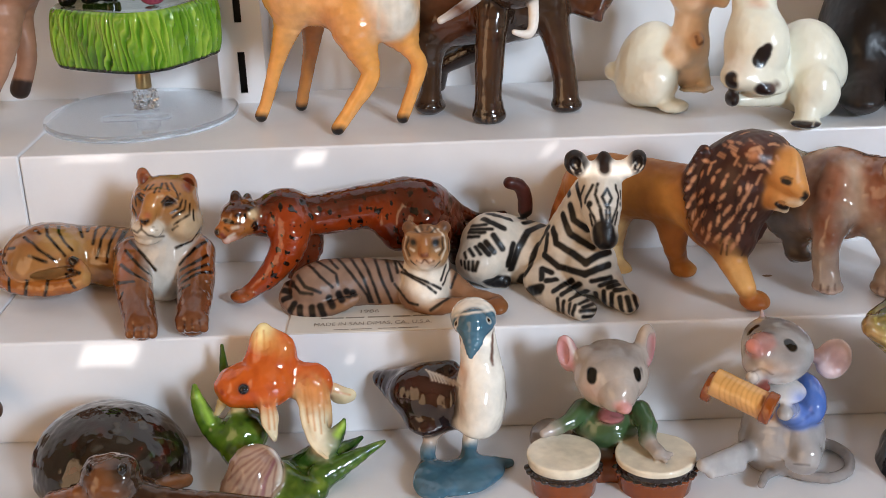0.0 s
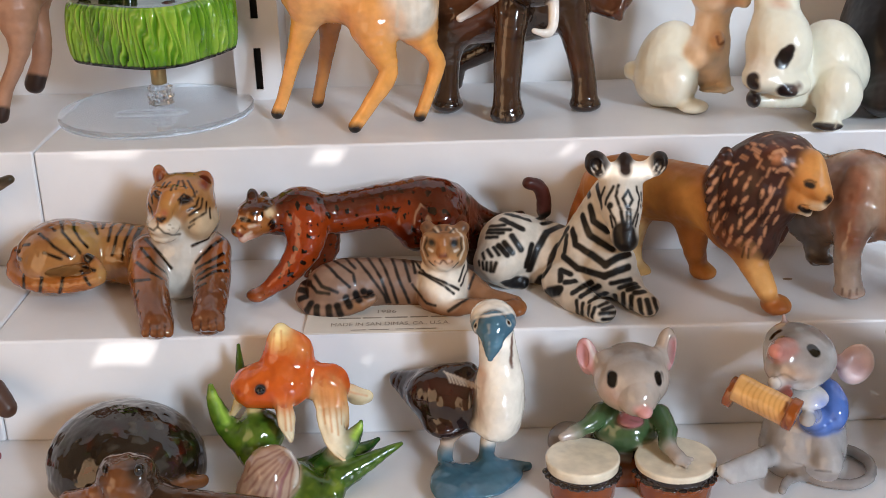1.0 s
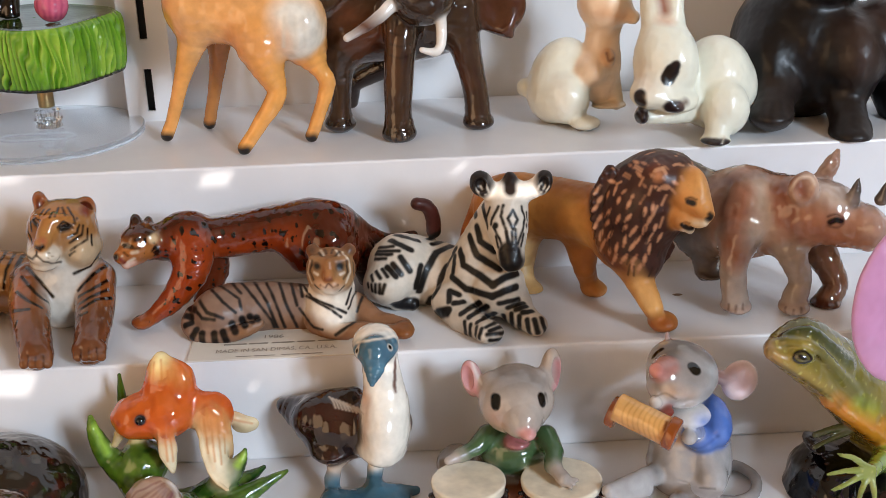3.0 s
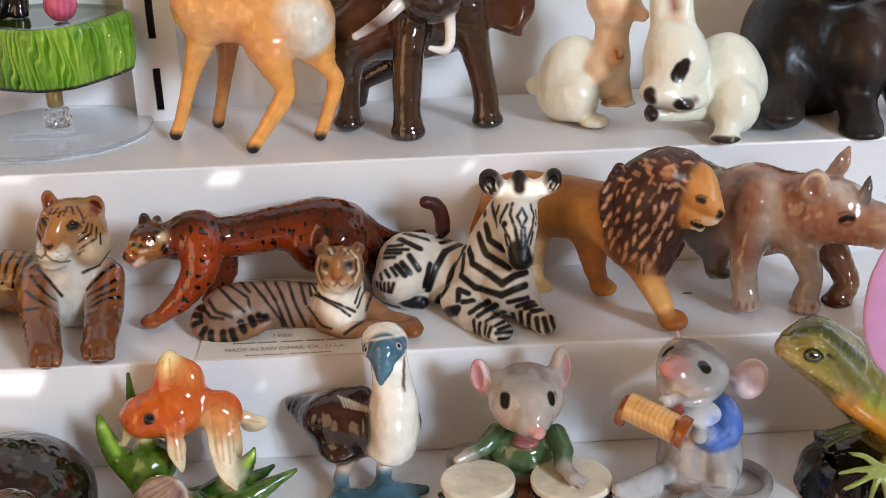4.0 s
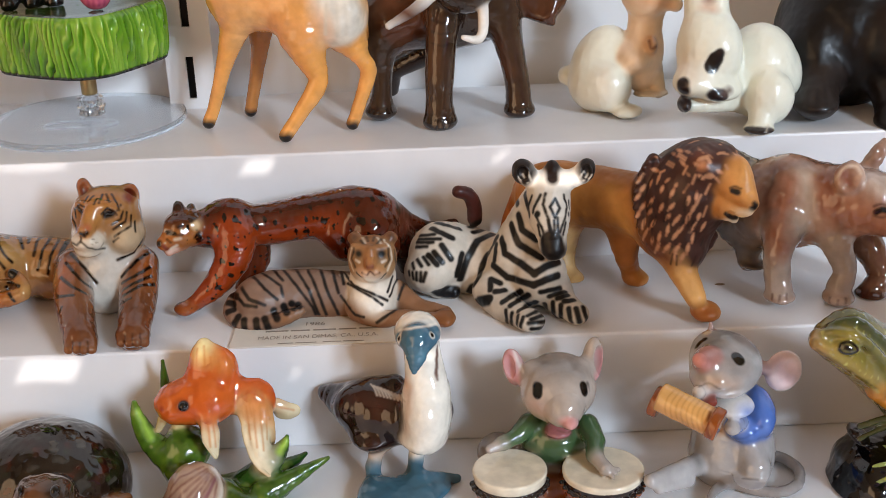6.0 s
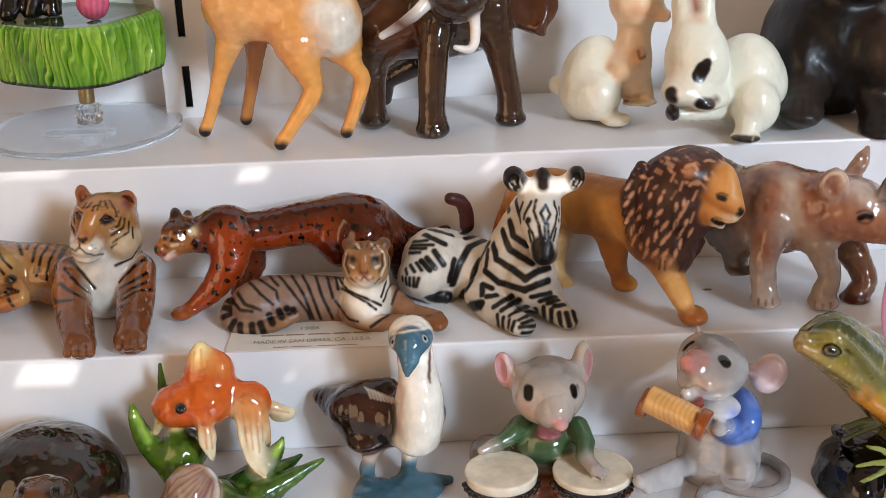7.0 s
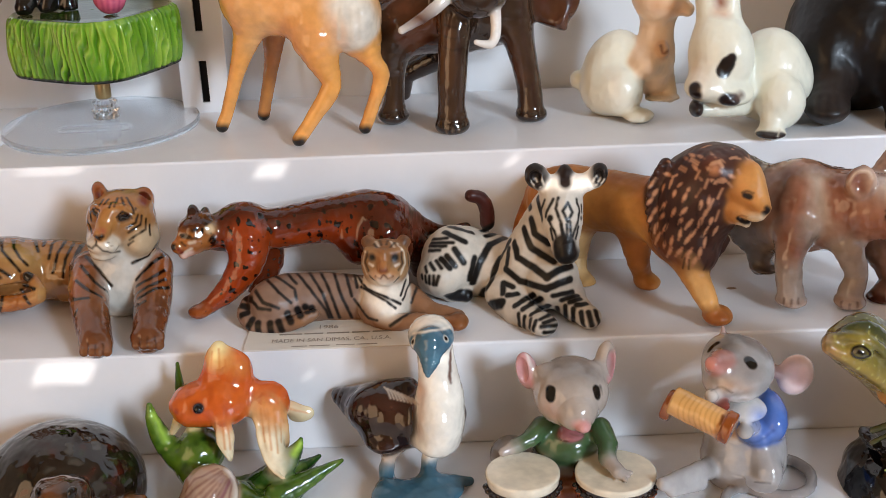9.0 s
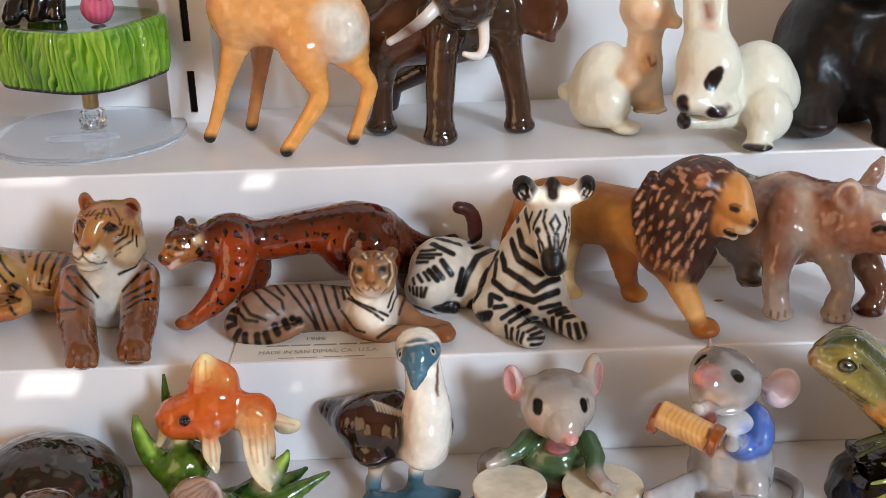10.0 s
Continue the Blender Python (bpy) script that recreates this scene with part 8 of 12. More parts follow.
c = Clay(0.9, 3)
c.ball((-7.5, 4.0, 13.2), (10.29, 10, 14.06), tint("e8e6d6"), turn=(0, 18, 0))
c.ball((-9.5, 0, 9.2), (8.77, 10, 9), tint("e8e6d6"))
c.ball((-6.7, -6.0, 9.3), (7.21, 7, 8.06), tint("e8e6d6"), melt=2)
c.ball((-19.1, 6.0, 10.6), (2.4, 3, 2.95), tint("e8e6d6"), melt=2)
c.ball((-1.4, -10.0, 2.3), (4.85, 5, 2.14), tint("e8e6d6"), melt=1.5)
c.limb([(6.9, 2.0, 34.6), (6.3, 1.3, 31.7), (5.7, 0.6, 28.8), (5.3, 0, 26.0), (5.2, -0.5, 23.5), (5.3, -0.9, 21.0), (5.2, -1.0, 18.6), (5.0, -0.8, 16.2), (4.7, -0.4, 13.8), (4.4, 0, 11.4)], [5.56, 5.55, 5.53, 5.58, 5.79, 6.06, 6.15, 5.92, 5.52, 5.11], tint("f0d6b8"), melt=2)
c.limb([(8.4, 0, 13.1), (8.9, -0.3, 11.5), (9.4, -0.7, 9.9), (9.8, -1.0, 8.6), (10.0, -1.3, 7.6), (10.0, -1.7, 6.8), (10.0, -2.0, 6.0)], [3.1, 2.84, 2.59, 2.37, 2.23, 2.12, 2.01], tint("d8c4a8"), melt=1.5)
c.ball((7.3, -3.0, 6.0), (6.01, 5, 0.68), tint("ddcfb8"), melt=1)
c.ball((1.3, -3.0, 17.8), (5.4, 8, 4.89), tint("f0d6b8"), melt=3)
c.ball((6.1, -6.0, 22.2), (2.32, 4, 2.85), tint("dcb48c"), melt=1)
c.ball((5.5, -2.0, 38.9), (8.5, 9, 8.83), tint("f0d6b8"), turn=(0, 10, 0))
c.limb([(9.4, -4.0, 37.3), (13.7, -6.0, 34.7)], [3.88, 2.29], tint("f0d6b8"), melt=2)
c.limb([(3.5, 4.0, 43.3), (2.3, 8.0, 53.4)], [3.22, 2.15], tint("f0d6b8"), melt=2)
c.brush([(5.3, -8.5, 24.2), (5.4, -9.4, 23.5), (5.5, -9.9, 22.6), (5.8, -10.0, 22.0), (6.3, -10.0, 22.0), (7.0, -9.7, 22.3), (7.8, -8.8, 22.4)], 0.45, tint("8a5c3c"), 0.4)
c.brush([(0.8, -3.2, 26.9), (0.8, -4.3, 24.6), (0.6, -6.3, 22.6), (0.3, -9.0, 21.0), (0.1, -10.4, 19.4), (0.1, -10.8, 17.7), (0.2, -10.2, 15.8)], 1.81, tint("f0d6b8"), 2.6)
c.brush([(-9.1, -10.7, 14.6), (-8.9, -11.8, 13.0), (-8.7, -12.5, 11.4), (-8.3, -12.8, 9.6), (-8.0, -12.8, 7.8)], 2.15, tint("e4dccc"), 4)
c.brush([(3.9, -10.6, 37.0), (5.9, -10.7, 36.5), (8.1, -10.0, 35.8), (10.4, -8.5, 35.0)], 1.61, tint("e0ae84"), 3)
c.brush([(-4.0, -13.0, 1.0), (-2.4, -14.1, 1.1), (-0.5, -13.3, 0.7)], 0.18, tint("b8a890"), 0.5)
figurine(c, "rabbit_figurine", (0.1007, 0.3300, 1.2365), SILK, "glossy cream ceramic rabbit crouching beside another rabbit")


c = Clay(0.8, 3)
c.ball((8.2, 4.0, 14.9), (11.96, 12, 14.75), tint("e8e6d6"))
c.ball((-1.6, 2.0, 11.7), (7.02, 10, 8.15), tint("e8e6d6"), melt=4)
c.ball((8.6, -8.0, 9.7), (7.38, 7, 8.41), tint("e8e6d6"), melt=2)
c.ball((17.2, 6.0, 12.6), (3.9, 9, 7.6), tint("e8e6d6"))
c.limb([(6.5, -10.0, 7.4), (5.0, -13.0, 2.4)], [4.11, 3.75], tint("e8e6d6"), melt=1.5)
c.ball((4.1, -15.0, 2.0), (4.58, 5, 1.35), tint("e8e6d6"), melt=1)
c.ball((-10.4, -6.0, 24.0), (9.17, 10, 12.53), tint("e8e6d6"), turn=(0, -6, 0))
c.ball((-7.3, -6.0, 24.4), (6.79, 10, 10.6), tint("e8e6d6"))
c.ball((-13.1, -10.0, 17.8), (6.76, 8, 5.74), tint("e8e6d6"), turn=(0, 12, 0), melt=2.5)
c.ball((-6.2, -9.0, 13.5), (5.79, 8, 3.59), tint("e8e6d6"), melt=2.5)
c.ball((-11.9, -11.0, 15.2), (8.12, 8, 3.04), tint("e8e6d6"), turn=(0, 8, 0), melt=3)
c.ball((-17.1, -13.0, 16.3), (4.37, 6, 3.64), tint("e8e6d6"), melt=2.5)
c.ball((-8.9, -15.0, 13.0), (3.69, 4.5, 1.55), tint("e8e6d6"), melt=2)
c.limb([(-11.5, -4.0, 30.2), (-11.9, -3.0, 33.0), (-12.2, -2.1, 35.9), (-12.6, -1.0, 39.0), (-12.9, 0.3, 42.3), (-13.3, 1.6, 45.8), (-13.7, 3.0, 49.3)], [5.43, 5.09, 4.76, 4.41, 4.02, 3.62, 3.22], tint("e8e6d6"), melt=2)
c.limb([(-7.5, -4.0, 30.8), (-7.4, -3.8, 33.9), (-7.4, -3.6, 36.9), (-7.2, -3.0, 39.9), (-6.9, -1.9, 43.0), (-6.5, -0.4, 46.2), (-6.0, 1.0, 49.3)], [4.07, 3.71, 3.35, 3.03, 2.78, 2.57, 2.36], tint("e8e6d6"), melt=2)
c.ball((-11.5, -8.0, 42.7), (1.49, 2, 5.64), tint("8a5a4c"), turn=(0, -4, 0), melt=1, carve=True)
c.limb([(-1.9, -4.0, 7.7), (-4.4, -6.1, 8.0), (-7.0, -8.3, 8.3), (-9.4, -10.0, 8.6), (-11.6, -11.0, 8.8), (-13.7, -11.5, 8.9), (-15.8, -12.0, 9.1)], [3.12, 2.86, 2.61, 2.39, 2.24, 2.14, 2.04], tint("e8e6d6"), melt=1.5)
c.ball((-18.4, -14.0, 10.2), (2.02, 4, 2.44), tint("2a1c1e"), melt=0.8)
c.brush([(-9.2, -16.5, 25.5), (-9.5, -16.5, 25.1), (-9.7, -16.5, 24.8), (-10.0, -16.5, 24.3), (-10.3, -16.4, 23.7), (-10.6, -16.4, 22.9), (-10.9, -16.4, 22.3), (-11.2, -16.5, 21.9), (-11.4, -16.6, 21.7), (-11.6, -16.7, 21.4)], 1.53, tint("18100e"), 0.3)
c.brush([(-11.3, -16.5, 22.0), (-10.2, -16.4, 24.0)], 2.21, tint("18100e"), 0.3)
c.brush([(-20.0, -17.4, 17.2), (-19.8, -17.7, 15.6)], 2.21, tint("2a1c1e"), 0.5)
c.brush([(-10.9, -19.2, 13.7), (-8.6, -19.4, 13.6)], 2.21, tint("2a1c1e"), 0.5)
c.brush([(-7.5, -18.7, 14.3), (-5.9, -17.6, 14.9)], 0.85, tint("6a5650"), 1.2)
c.brush([(-8.7, -16.4, 26.3), (-9.6, -16.5, 25.6)], 0.68, tint("2a1a16"), 0.4)
c.brush([(-10.9, -3.7, 42.6), (-10.7, -4.6, 41.2), (-10.5, -5.3, 39.8)], 1.56, tint("a0705c"), 1.4)
c.brush([(-11.7, -6.7, 37.4), (-9.8, -7.4, 36.8)], 1.04, tint("d8b49c"), 2.2)
c.brush([(-0.1, -16.7, 2.3), (1.4, -18.3, 2.6), (3.0, -19.1, 2.7), (4.8, -19.4, 2.6), (6.8, -18.9, 2.3)], 1.73, tint("2a1c1e"), 0.7)
c.brush([(4.9, -19.8, 2.3), (6.4, -16.6, 3.4)], 0.17, tint("cfc6b4"), 0.3)
c.brush([(-19.1, -15.1, 12.5), (-19.4, -17.1, 11.1), (-19.4, -17.2, 9.2)], 1.54, tint("2a1c1e"), 0.6)
c.brush([(-18.6, -11.8, 21.9), (-18.0, -14.7, 20.9), (-17.1, -17.1, 19.7)], 2.39, tint("e8dccc"), 4)
figurine(c, "rabbit_figurine", (0.1310, 0.3110, 1.2365), SILK, "glossy cream ceramic rabbit with black eye, nose and feet")


c = Clay(1.4, 4)
c.ball((-3.7, 14.0, 20.7), (21.76, 24, 23.97), tint("16100e"))
c.ball((-17.4, 4.0, 16.1), (9.4, 14, 14.46), tint("16100e"))
c.ball((6.7, -4.0, 20.3), (10.61, 14, 14.15), tint("1a1412"))
c.limb([(-16.5, -6.0, 11.1), (-19.5, -14.0, 6.9)], [7.09, 5.93], tint("332a26"))
c.limb([(4.5, -8.0, 8.8), (4.1, -18.0, 2.4)], [6.37, 5.56], tint("2a221f"))
c.ball((2.8, -22.0, 0.7), (6.2, 7, 3.45), tint("2a221f"))
c.ball((-20.8, -17.0, 6.0), (6.24, 7, 3.12), tint("332a26"))
c.ball((20.1, 0, 26.1), (12.44, 14, 12.44), tint("3a2a24"))
c.ball((-0.3, 8.0, 46.8), (14.2, 18, 12.43), tint("16100e"))
c.limb([(27.1, 4.0, 8.4), (27.8, -6.0, -2.0)], [9.12, 7.19], tint("16100e"))
c.brush([(-23.3, -17.4, 10.7), (-23.7, -18.5, 9.7), (-24.0, -19.6, 8.8), (-24.4, -21.0, 7.9), (-24.7, -21.8, 6.9), (-24.8, -22.3, 5.9)], 0.38, tint("1a1310"), 0.6)
c.brush([(-21.0, -18.2, 11.1), (-21.3, -19.3, 10.2), (-21.6, -20.4, 9.4), (-21.9, -21.5, 8.5), (-22.2, -22.6, 7.6), (-22.4, -23.4, 6.7), (-22.4, -23.6, 5.6)], 0.38, tint("1a1310"), 0.6)
c.brush([(-18.5, -18.7, 10.8), (-18.8, -19.8, 9.8), (-19.1, -21.2, 9.0), (-19.3, -22.2, 8.0), (-19.6, -23.3, 7.1), (-19.6, -23.9, 6.0)], 0.38, tint("1a1310"), 0.6)
c.brush([(0.5, -20.8, 6.0), (0.2, -21.9, 5.1), (-0.2, -22.9, 4.3), (-0.7, -24.3, 3.5), (-1.1, -25.6, 2.7), (-1.4, -26.4, 1.7), (-1.5, -26.9, 0.7)], 0.38, tint("1a1310"), 0.6)
c.brush([(3.2, -22.1, 6.2), (2.8, -23.4, 5.4), (2.5, -24.5, 4.4), (2.1, -25.8, 3.6), (1.8, -27.1, 2.7), (1.5, -28.2, 1.8), (1.4, -28.7, 0.7)], 0.38, tint("1a1310"), 0.6)
c.brush([(6.5, -11.2, 32.3), (6.7, -17.6, 23.3)], 5.11, tint("4a382f"), 6)
figurine(c, "bear_figurine", (0.1752, 0.3220, 1.2365), SATIN, "satin dark brown ceramic bear sitting, with clawed feet")


c = Clay(1.1, 2)
c.limb([(0.4, 8.0, 11.4), (2.0, 7.9, 15.0), (3.6, 7.9, 18.6), (4.5, 8.0, 22.3), (4.5, 8.6, 26.4), (3.8, 9.4, 30.8), (3.0, 10.0, 35.0), (2.4, 10.1, 38.7), (1.7, 10.1, 42.4), (1.0, 10.0, 46.0)], [3.38, 3.24, 3.09, 3.16, 3.39, 3.85, 4.79, 6.49, 8.76, 10.95], tint("a47a62"))
c.limb([(-7.3, -6.0, 4.5), (-6.6, -5.7, 7.0), (-5.9, -5.4, 9.6), (-4.8, -5.0, 12.6), (-2.9, -4.5, 16.3), (-0.6, -3.8, 20.6), (1.0, -3.0, 24.8), (1.5, -2.1, 28.8), (1.2, -1.0, 32.9), (1.0, 0, 36.9)], [2.56, 2.46, 2.35, 2.36, 2.46, 2.69, 3.25, 4.33, 5.78, 7.19], tint("aa836b"))
c.ball((-4.8, 6.0, 46.8), (19.88, 14, 10.85), tint("a47a62"))
c.limb([(-18.6, -6.0, 4.8), (-15.5, -3.0, 23.5), (-15.3, 2.0, 40.6)], [2.56, 2.89, 6.49], tint("aa836b"))
c.limb([(-32.6, 8.0, 8.1), (-27.0, 8.0, 28.8), (-20.7, 8.0, 43.3)], [2.64, 3.33, 7.29], tint("a47a62"))
c.brush([(0.2, 4.8, 11.8), (1.6, 4.8, 11.6), (2.6, 5.6, 11.2)], 3.76, tint("3b2921"), 0.6)
c.brush([(-6.8, -8.3, 4.5), (-6.2, -8.1, 4.4)], 3.67, tint("3b2921"), 0.6)
figurine(c, "fawn_figurine", (-0.1161, 0.3300, 1.2365), SATIN, "brown ceramic animal standing on slender hoofed legs")


def turtle_shell(p, col):
    a = speckle(p, 7.0, 21) + 0.5 * speckle(p, 2.5, 22)
    top = (p[:, 2] > 9) & (p[:, 1] > -13)
    col = mix(col, (a - 0.5) * 0.8 * top, tint("4a4640"))
    col = mix(col, (-a - 0.8) * 1.0 * top, tint("4c2216"))
    return mix(col, (speckle(p, 5.0, 23) - 1.2) * 1.5 * top, tint("2f4022"))


c = Clay(0.75, 2)
c.ball((-1.1, 6.0, 5.5), (20.61, 19, 16.13), tint("231914"), turn=(0, 6, 0))
c.limb([(-17.6, -2.0, 3.9), (4.1, -14.0, 6.9), (19.8, -2.0, 4.5)], [1.75, 1.97, 1.75], tint("7a5030"))
c.ball((6.8, -19.0, 15.7), (6.84, 9, 5.75), tint("46332a"))
c.limb([(6.7, -20.0, 19.1), (6.1, -24.0, 19.4), (5.3, -25.0, 17.9)], [3.8, 3.76, 2.95], tint("5e4230"), melt=3)
c.ball((10.8, -22.0, 19.9), (2.97, 4.6, 2.7), tint("4a382c"), melt=3)
c.ball((2.3, -20.0, 19.0), (2.17, 5, 2.72), tint("5a3c28"), melt=3)
c.limb([(-9.1, -18.0, 10.2), (-0.4, -24.0, 15.6), (8.2, -26.0, 15.3)], [2.07, 1.89, 1.87], tint("7e4e28"))
c.limb([(7.1, -12.0, 6.3), (15.2, -14.0, 5.7)], [5.66, 4.22], tint("4e3626"))
c.limb([(18.2, -14.0, 7.2), (31.2, -22.0, 11.2), (45.5, -26.0, 12.3)], [2.25, 1.91, 1.34], tint("5a4030"))
c.limb([(-7.9, -16.0, 7.9), (-11.8, -26.0, 8.2)], [3.35, 2.16], tint("6a4a34"))
c.ball((11.9, -27.5, 23.8), (1.19, 1.6, 1.58), tint("0a0706"), turn=(0, 12, 0), melt=0.3)
c.ball((3.3, -25.0, 22.6), (0.67, 1.6, 1.46), tint("0a0706"), melt=0.3)
c.brush([(5.1, -25.8, 22.3), (6.0, -27.9, 19.7)], 1.59, tint("7c4e2c"), 2.5)
c.brush([(5.1, -28.2, 18.1), (11.0, -26.1, 15.9)], 1.61, tint("7c5030"), 3)
c.brush([(13.6, -23.7, 19.9), (12.7, -23.5, 15.1)], 1.89, tint("3e3026"), 4)
c.brush([(12.3, -28.7, 24.7)], 1.44, tint("0a0706"), 0.3)
c.brush([(3.7, -26.0, 23.2)], 0.93, tint("0a0706"), 0.3)
figurine(c, "turtle_figurine", (-0.0638, 0.2120, 1.1690), GLAZE, "glossy brown ceramic turtle with a mottled domed shell", spots=turtle_shell)


def weed_glaze(p, col):
    green = (col[:, 1] > col[:, 0] * 1.15)
    a = speckle(p, 6.0, 61) + 0.5 * speckle(p, 2.5, 62)
    col = mix(col, (a - 0.2) * 0.4 * green, tint("24401a"))
    col = mix(col, (-a - 0.3) * 0.28 * green, tint("8a9a40"))
    orange = (col[:, 0] > col[:, 1] * 2.2)
    return mix(col, (speckle(p, 4.0, 63) - 0.3) * 0.35 * orange, tint("a84a1c"))


c = Clay(0.5, 1.5)
c.ball((-0.1, 0, 24.4), (9.51, 7, 5.94), tint("c9682a"), turn=(0, 4, 0))
c.ball((3.6, 1.0, 25.7), (5.95, 6.5, 6.25), tint("c9682a"), melt=4)
c.ball((-5.8, -1.0, 23.8), (4.0, 5.2, 4.0), tint("c9682a"), melt=4)
c.limb([(-7.5, -1.0, 24.5), (-8.8, -2.0, 25.1)], [1.93, 1.48], tint("c9682a"))
c.limb([(-5.2, 2.0, 17.6), (-7.5, 2.0, 14.3)], [2.41, 1.21], tint("d8c596"))
c.ball((-2.3, -6.0, 26.1), (1.38, 1.6, 1.38), tint("05060a"), melt=0.3)
c.limb([(-16.3, 0, 24.3), (-16.2, 0, 22.7), (-16.1, -0.1, 21.0), (-15.7, 0, 19.1), (-15.1, 0.4, 16.6), (-14.3, 1.0, 13.8), (-13.2, 1.0, 11.6), (-11.7, 0.1, 10.2), (-9.9, -1.4, 9.3), (-8.3, -3.0, 8.6), (-7.1, -4.6, 7.9), (-5.9, -6.3, 7.3), (-4.7, -8.0, 6.8)], [0.74, 1.2, 1.67, 2.09, 2.49, 2.88, 3.18, 3.38, 3.52, 3.6, 3.62, 3.59, 3.56], tint("5d7c28"), melt=1)
c.limb([(-9.6, 8.0, 32.1), (-9.7, 8.0, 25.7), (-9.6, 7.0, 19.4)], [0.45, 1.21, 1.52], tint("47601f"), melt=1)
c.ball((-4.6, 0, 10.1), (6.64, 7, 6.04), tint("58742a"))
c.ball((13.7, -5.0, -0.2), (9.33, 7.5, 5.72), tint("47601f"))
c.limb([(12.5, -6.0, 2.7), (14.6, -6.8, 5.1), (16.7, -7.6, 7.6), (18.4, -8.0, 9.6), (19.7, -7.6, 10.9), (20.7, -6.7, 11.8), (21.4, -6.0, 12.6), (22.0, -5.6, 13.5), (22.5, -5.3, 14.5), (22.9, -5.0, 15.5)], [4.49, 3.97, 3.43, 2.95, 2.54, 2.15, 1.77, 1.38, 0.98, 0.59], tint("375c22"), melt=1)
c.limb([(16.9, -12.0, 3.3), (24.9, -9.0, 6.2), (33.1, -6.0, 9.3)], [3.82, 2.36, 0.59], tint("4c6a24"), melt=1)
c.limb([(19.5, -6.0, 5.9), (24.6, -3.0, 7.3), (26.9, -2.0, 8.4)], [2.68, 1.35, 0.6], tint("2c5020"), melt=1)
c.limb([(6.5, -12.0, 3.2), (11.2, -15.0, 2.0), (15.6, -16.0, 1.4)], [4.41, 3.79, 3.2], tint("47601f"))
c.ball((0.4, -16.0, 7.1), (7.23, 8, 7.52), tint("b09480"))
c.ball((-3.6, -18.0, 3.5), (5.2, 7, 5.2), tint("a48670"))
c.ball((6.1, -10.0, 1.1), (13.34, 10, 3.85), tint("4a6422"))
c.ball((4.6, 2.0, 30.8), (5.78, 3.4, 8.27), tint("c4602a"), turn=(0, 6, 0), melt=3)
c.limb([(0.8, 2.0, 30.1), (1.0, 2.2, 31.9), (1.3, 2.3, 33.8), (1.6, 2.5, 35.4), (1.9, 2.7, 36.7), (2.3, 2.8, 37.7), (2.6, 3.0, 38.8)], [2.6, 2.58, 2.55, 2.45, 2.21, 1.89, 1.58], tint("c4602a"), melt=3)
c.limb([(5.1, 2.0, 33.1), (7.7, 2.5, 33.6)], [2.59, 2.16], tint("c4602a"), melt=3)
c.ball((8.4, 2.0, 29.6), (2.03, 3, 4.51), tint("c4602a"), turn=(0, -14, 0), melt=3)
c.limb([(6.5, 1.0, 24.1), (7.3, 1.4, 24.9), (8.2, 1.7, 25.7), (9.0, 2.0, 26.3), (9.8, 2.1, 26.7), (10.6, 2.0, 26.8), (11.4, 2.0, 26.9)], [2.61, 2.3, 1.99, 1.74, 1.6, 1.53, 1.45], tint("c4602a"), melt=2)
c.ball((14.4, 1.5, 23.4), (5.53, 2.2, 5.88), tint("c4602a"), turn=(0, 28, 0), melt=3)
c.ball((15.4, -2.0, 18.0), (4.06, 1.9, 8.68), tint("d0a878"), turn=(0, -8, 0), melt=4)
c.limb([(15.2, -4.0, 16.2), (15.4, -5.3, 14.7), (15.7, -6.7, 13.2), (16.1, -8.0, 11.9), (16.7, -9.3, 10.8), (17.5, -10.7, 9.9), (18.3, -12.0, 9.0)], [2.89, 2.67, 2.46, 2.15, 1.69, 1.13, 0.57], tint("d8c49c"), melt=2)
c.limb([(11.3, 1.0, 24.3), (11.3, -0.3, 22.9), (11.4, -1.7, 21.4), (11.5, -3.0, 19.9), (11.8, -4.3, 18.4), (12.1, -5.7, 16.7), (12.6, -7.0, 15.1), (13.3, -8.4, 13.7), (14.2, -9.7, 12.3), (15.3, -11.0, 11.2), (16.4, -12.1, 10.4), (17.6, -13.0, 10.0), (18.9, -14.0, 9.5)], [0.51, 0.51, 0.51, 0.5, 0.5, 0.5, 0.5, 0.5, 0.5, 0.5, 0.48, 0.45, 0.42], tint("d8c49c"), melt=1)
c.ball((19.2, 4.0, 20.0), (3.68, 1.6, 1.96), tint("d0a070"), turn=(0, 18, 0), melt=1.5)
c.ball((22.2, 4.5, 17.6), (3.55, 1.5, 2.31), tint("d8c49c"), turn=(0, -6, 0), melt=1.5)
c.limb([(3.2, -6.0, 22.3), (3.7, -7.0, 17.8)], [2.28, 2.14], tint("cc9460"), melt=1.5)
c.limb([(4.1, -7.0, 18.6), (4.2, -7.3, 17.4), (4.3, -7.7, 16.2), (4.4, -8.0, 15.1), (4.6, -8.3, 14.2), (4.8, -8.7, 13.4), (4.9, -9.0, 12.7)], [2, 1.88, 1.76, 1.57, 1.28, 0.93, 0.57], tint("d8c49c"), melt=1.2)
c.limb([(2.5, -8.0, 22.5), (2.4, -8.3, 20.8), (2.4, -8.7, 19.0), (2.6, -9.0, 17.4), (3.2, -9.3, 16.0), (4.0, -9.7, 14.6), (4.9, -10.0, 13.3)], [0.42, 0.43, 0.43, 0.43, 0.43, 0.43, 0.43], tint("d8c49c"), melt=0.8)
c.limb([(-9.4, 0, 19.4), (-11.0, 0, 16.2)], [1.45, 0.88], tint("d8c49c"), melt=1)
c.brush([(-7.9, -5.7, 25.3)], 0.73, tint("a84a24"), 0.4)
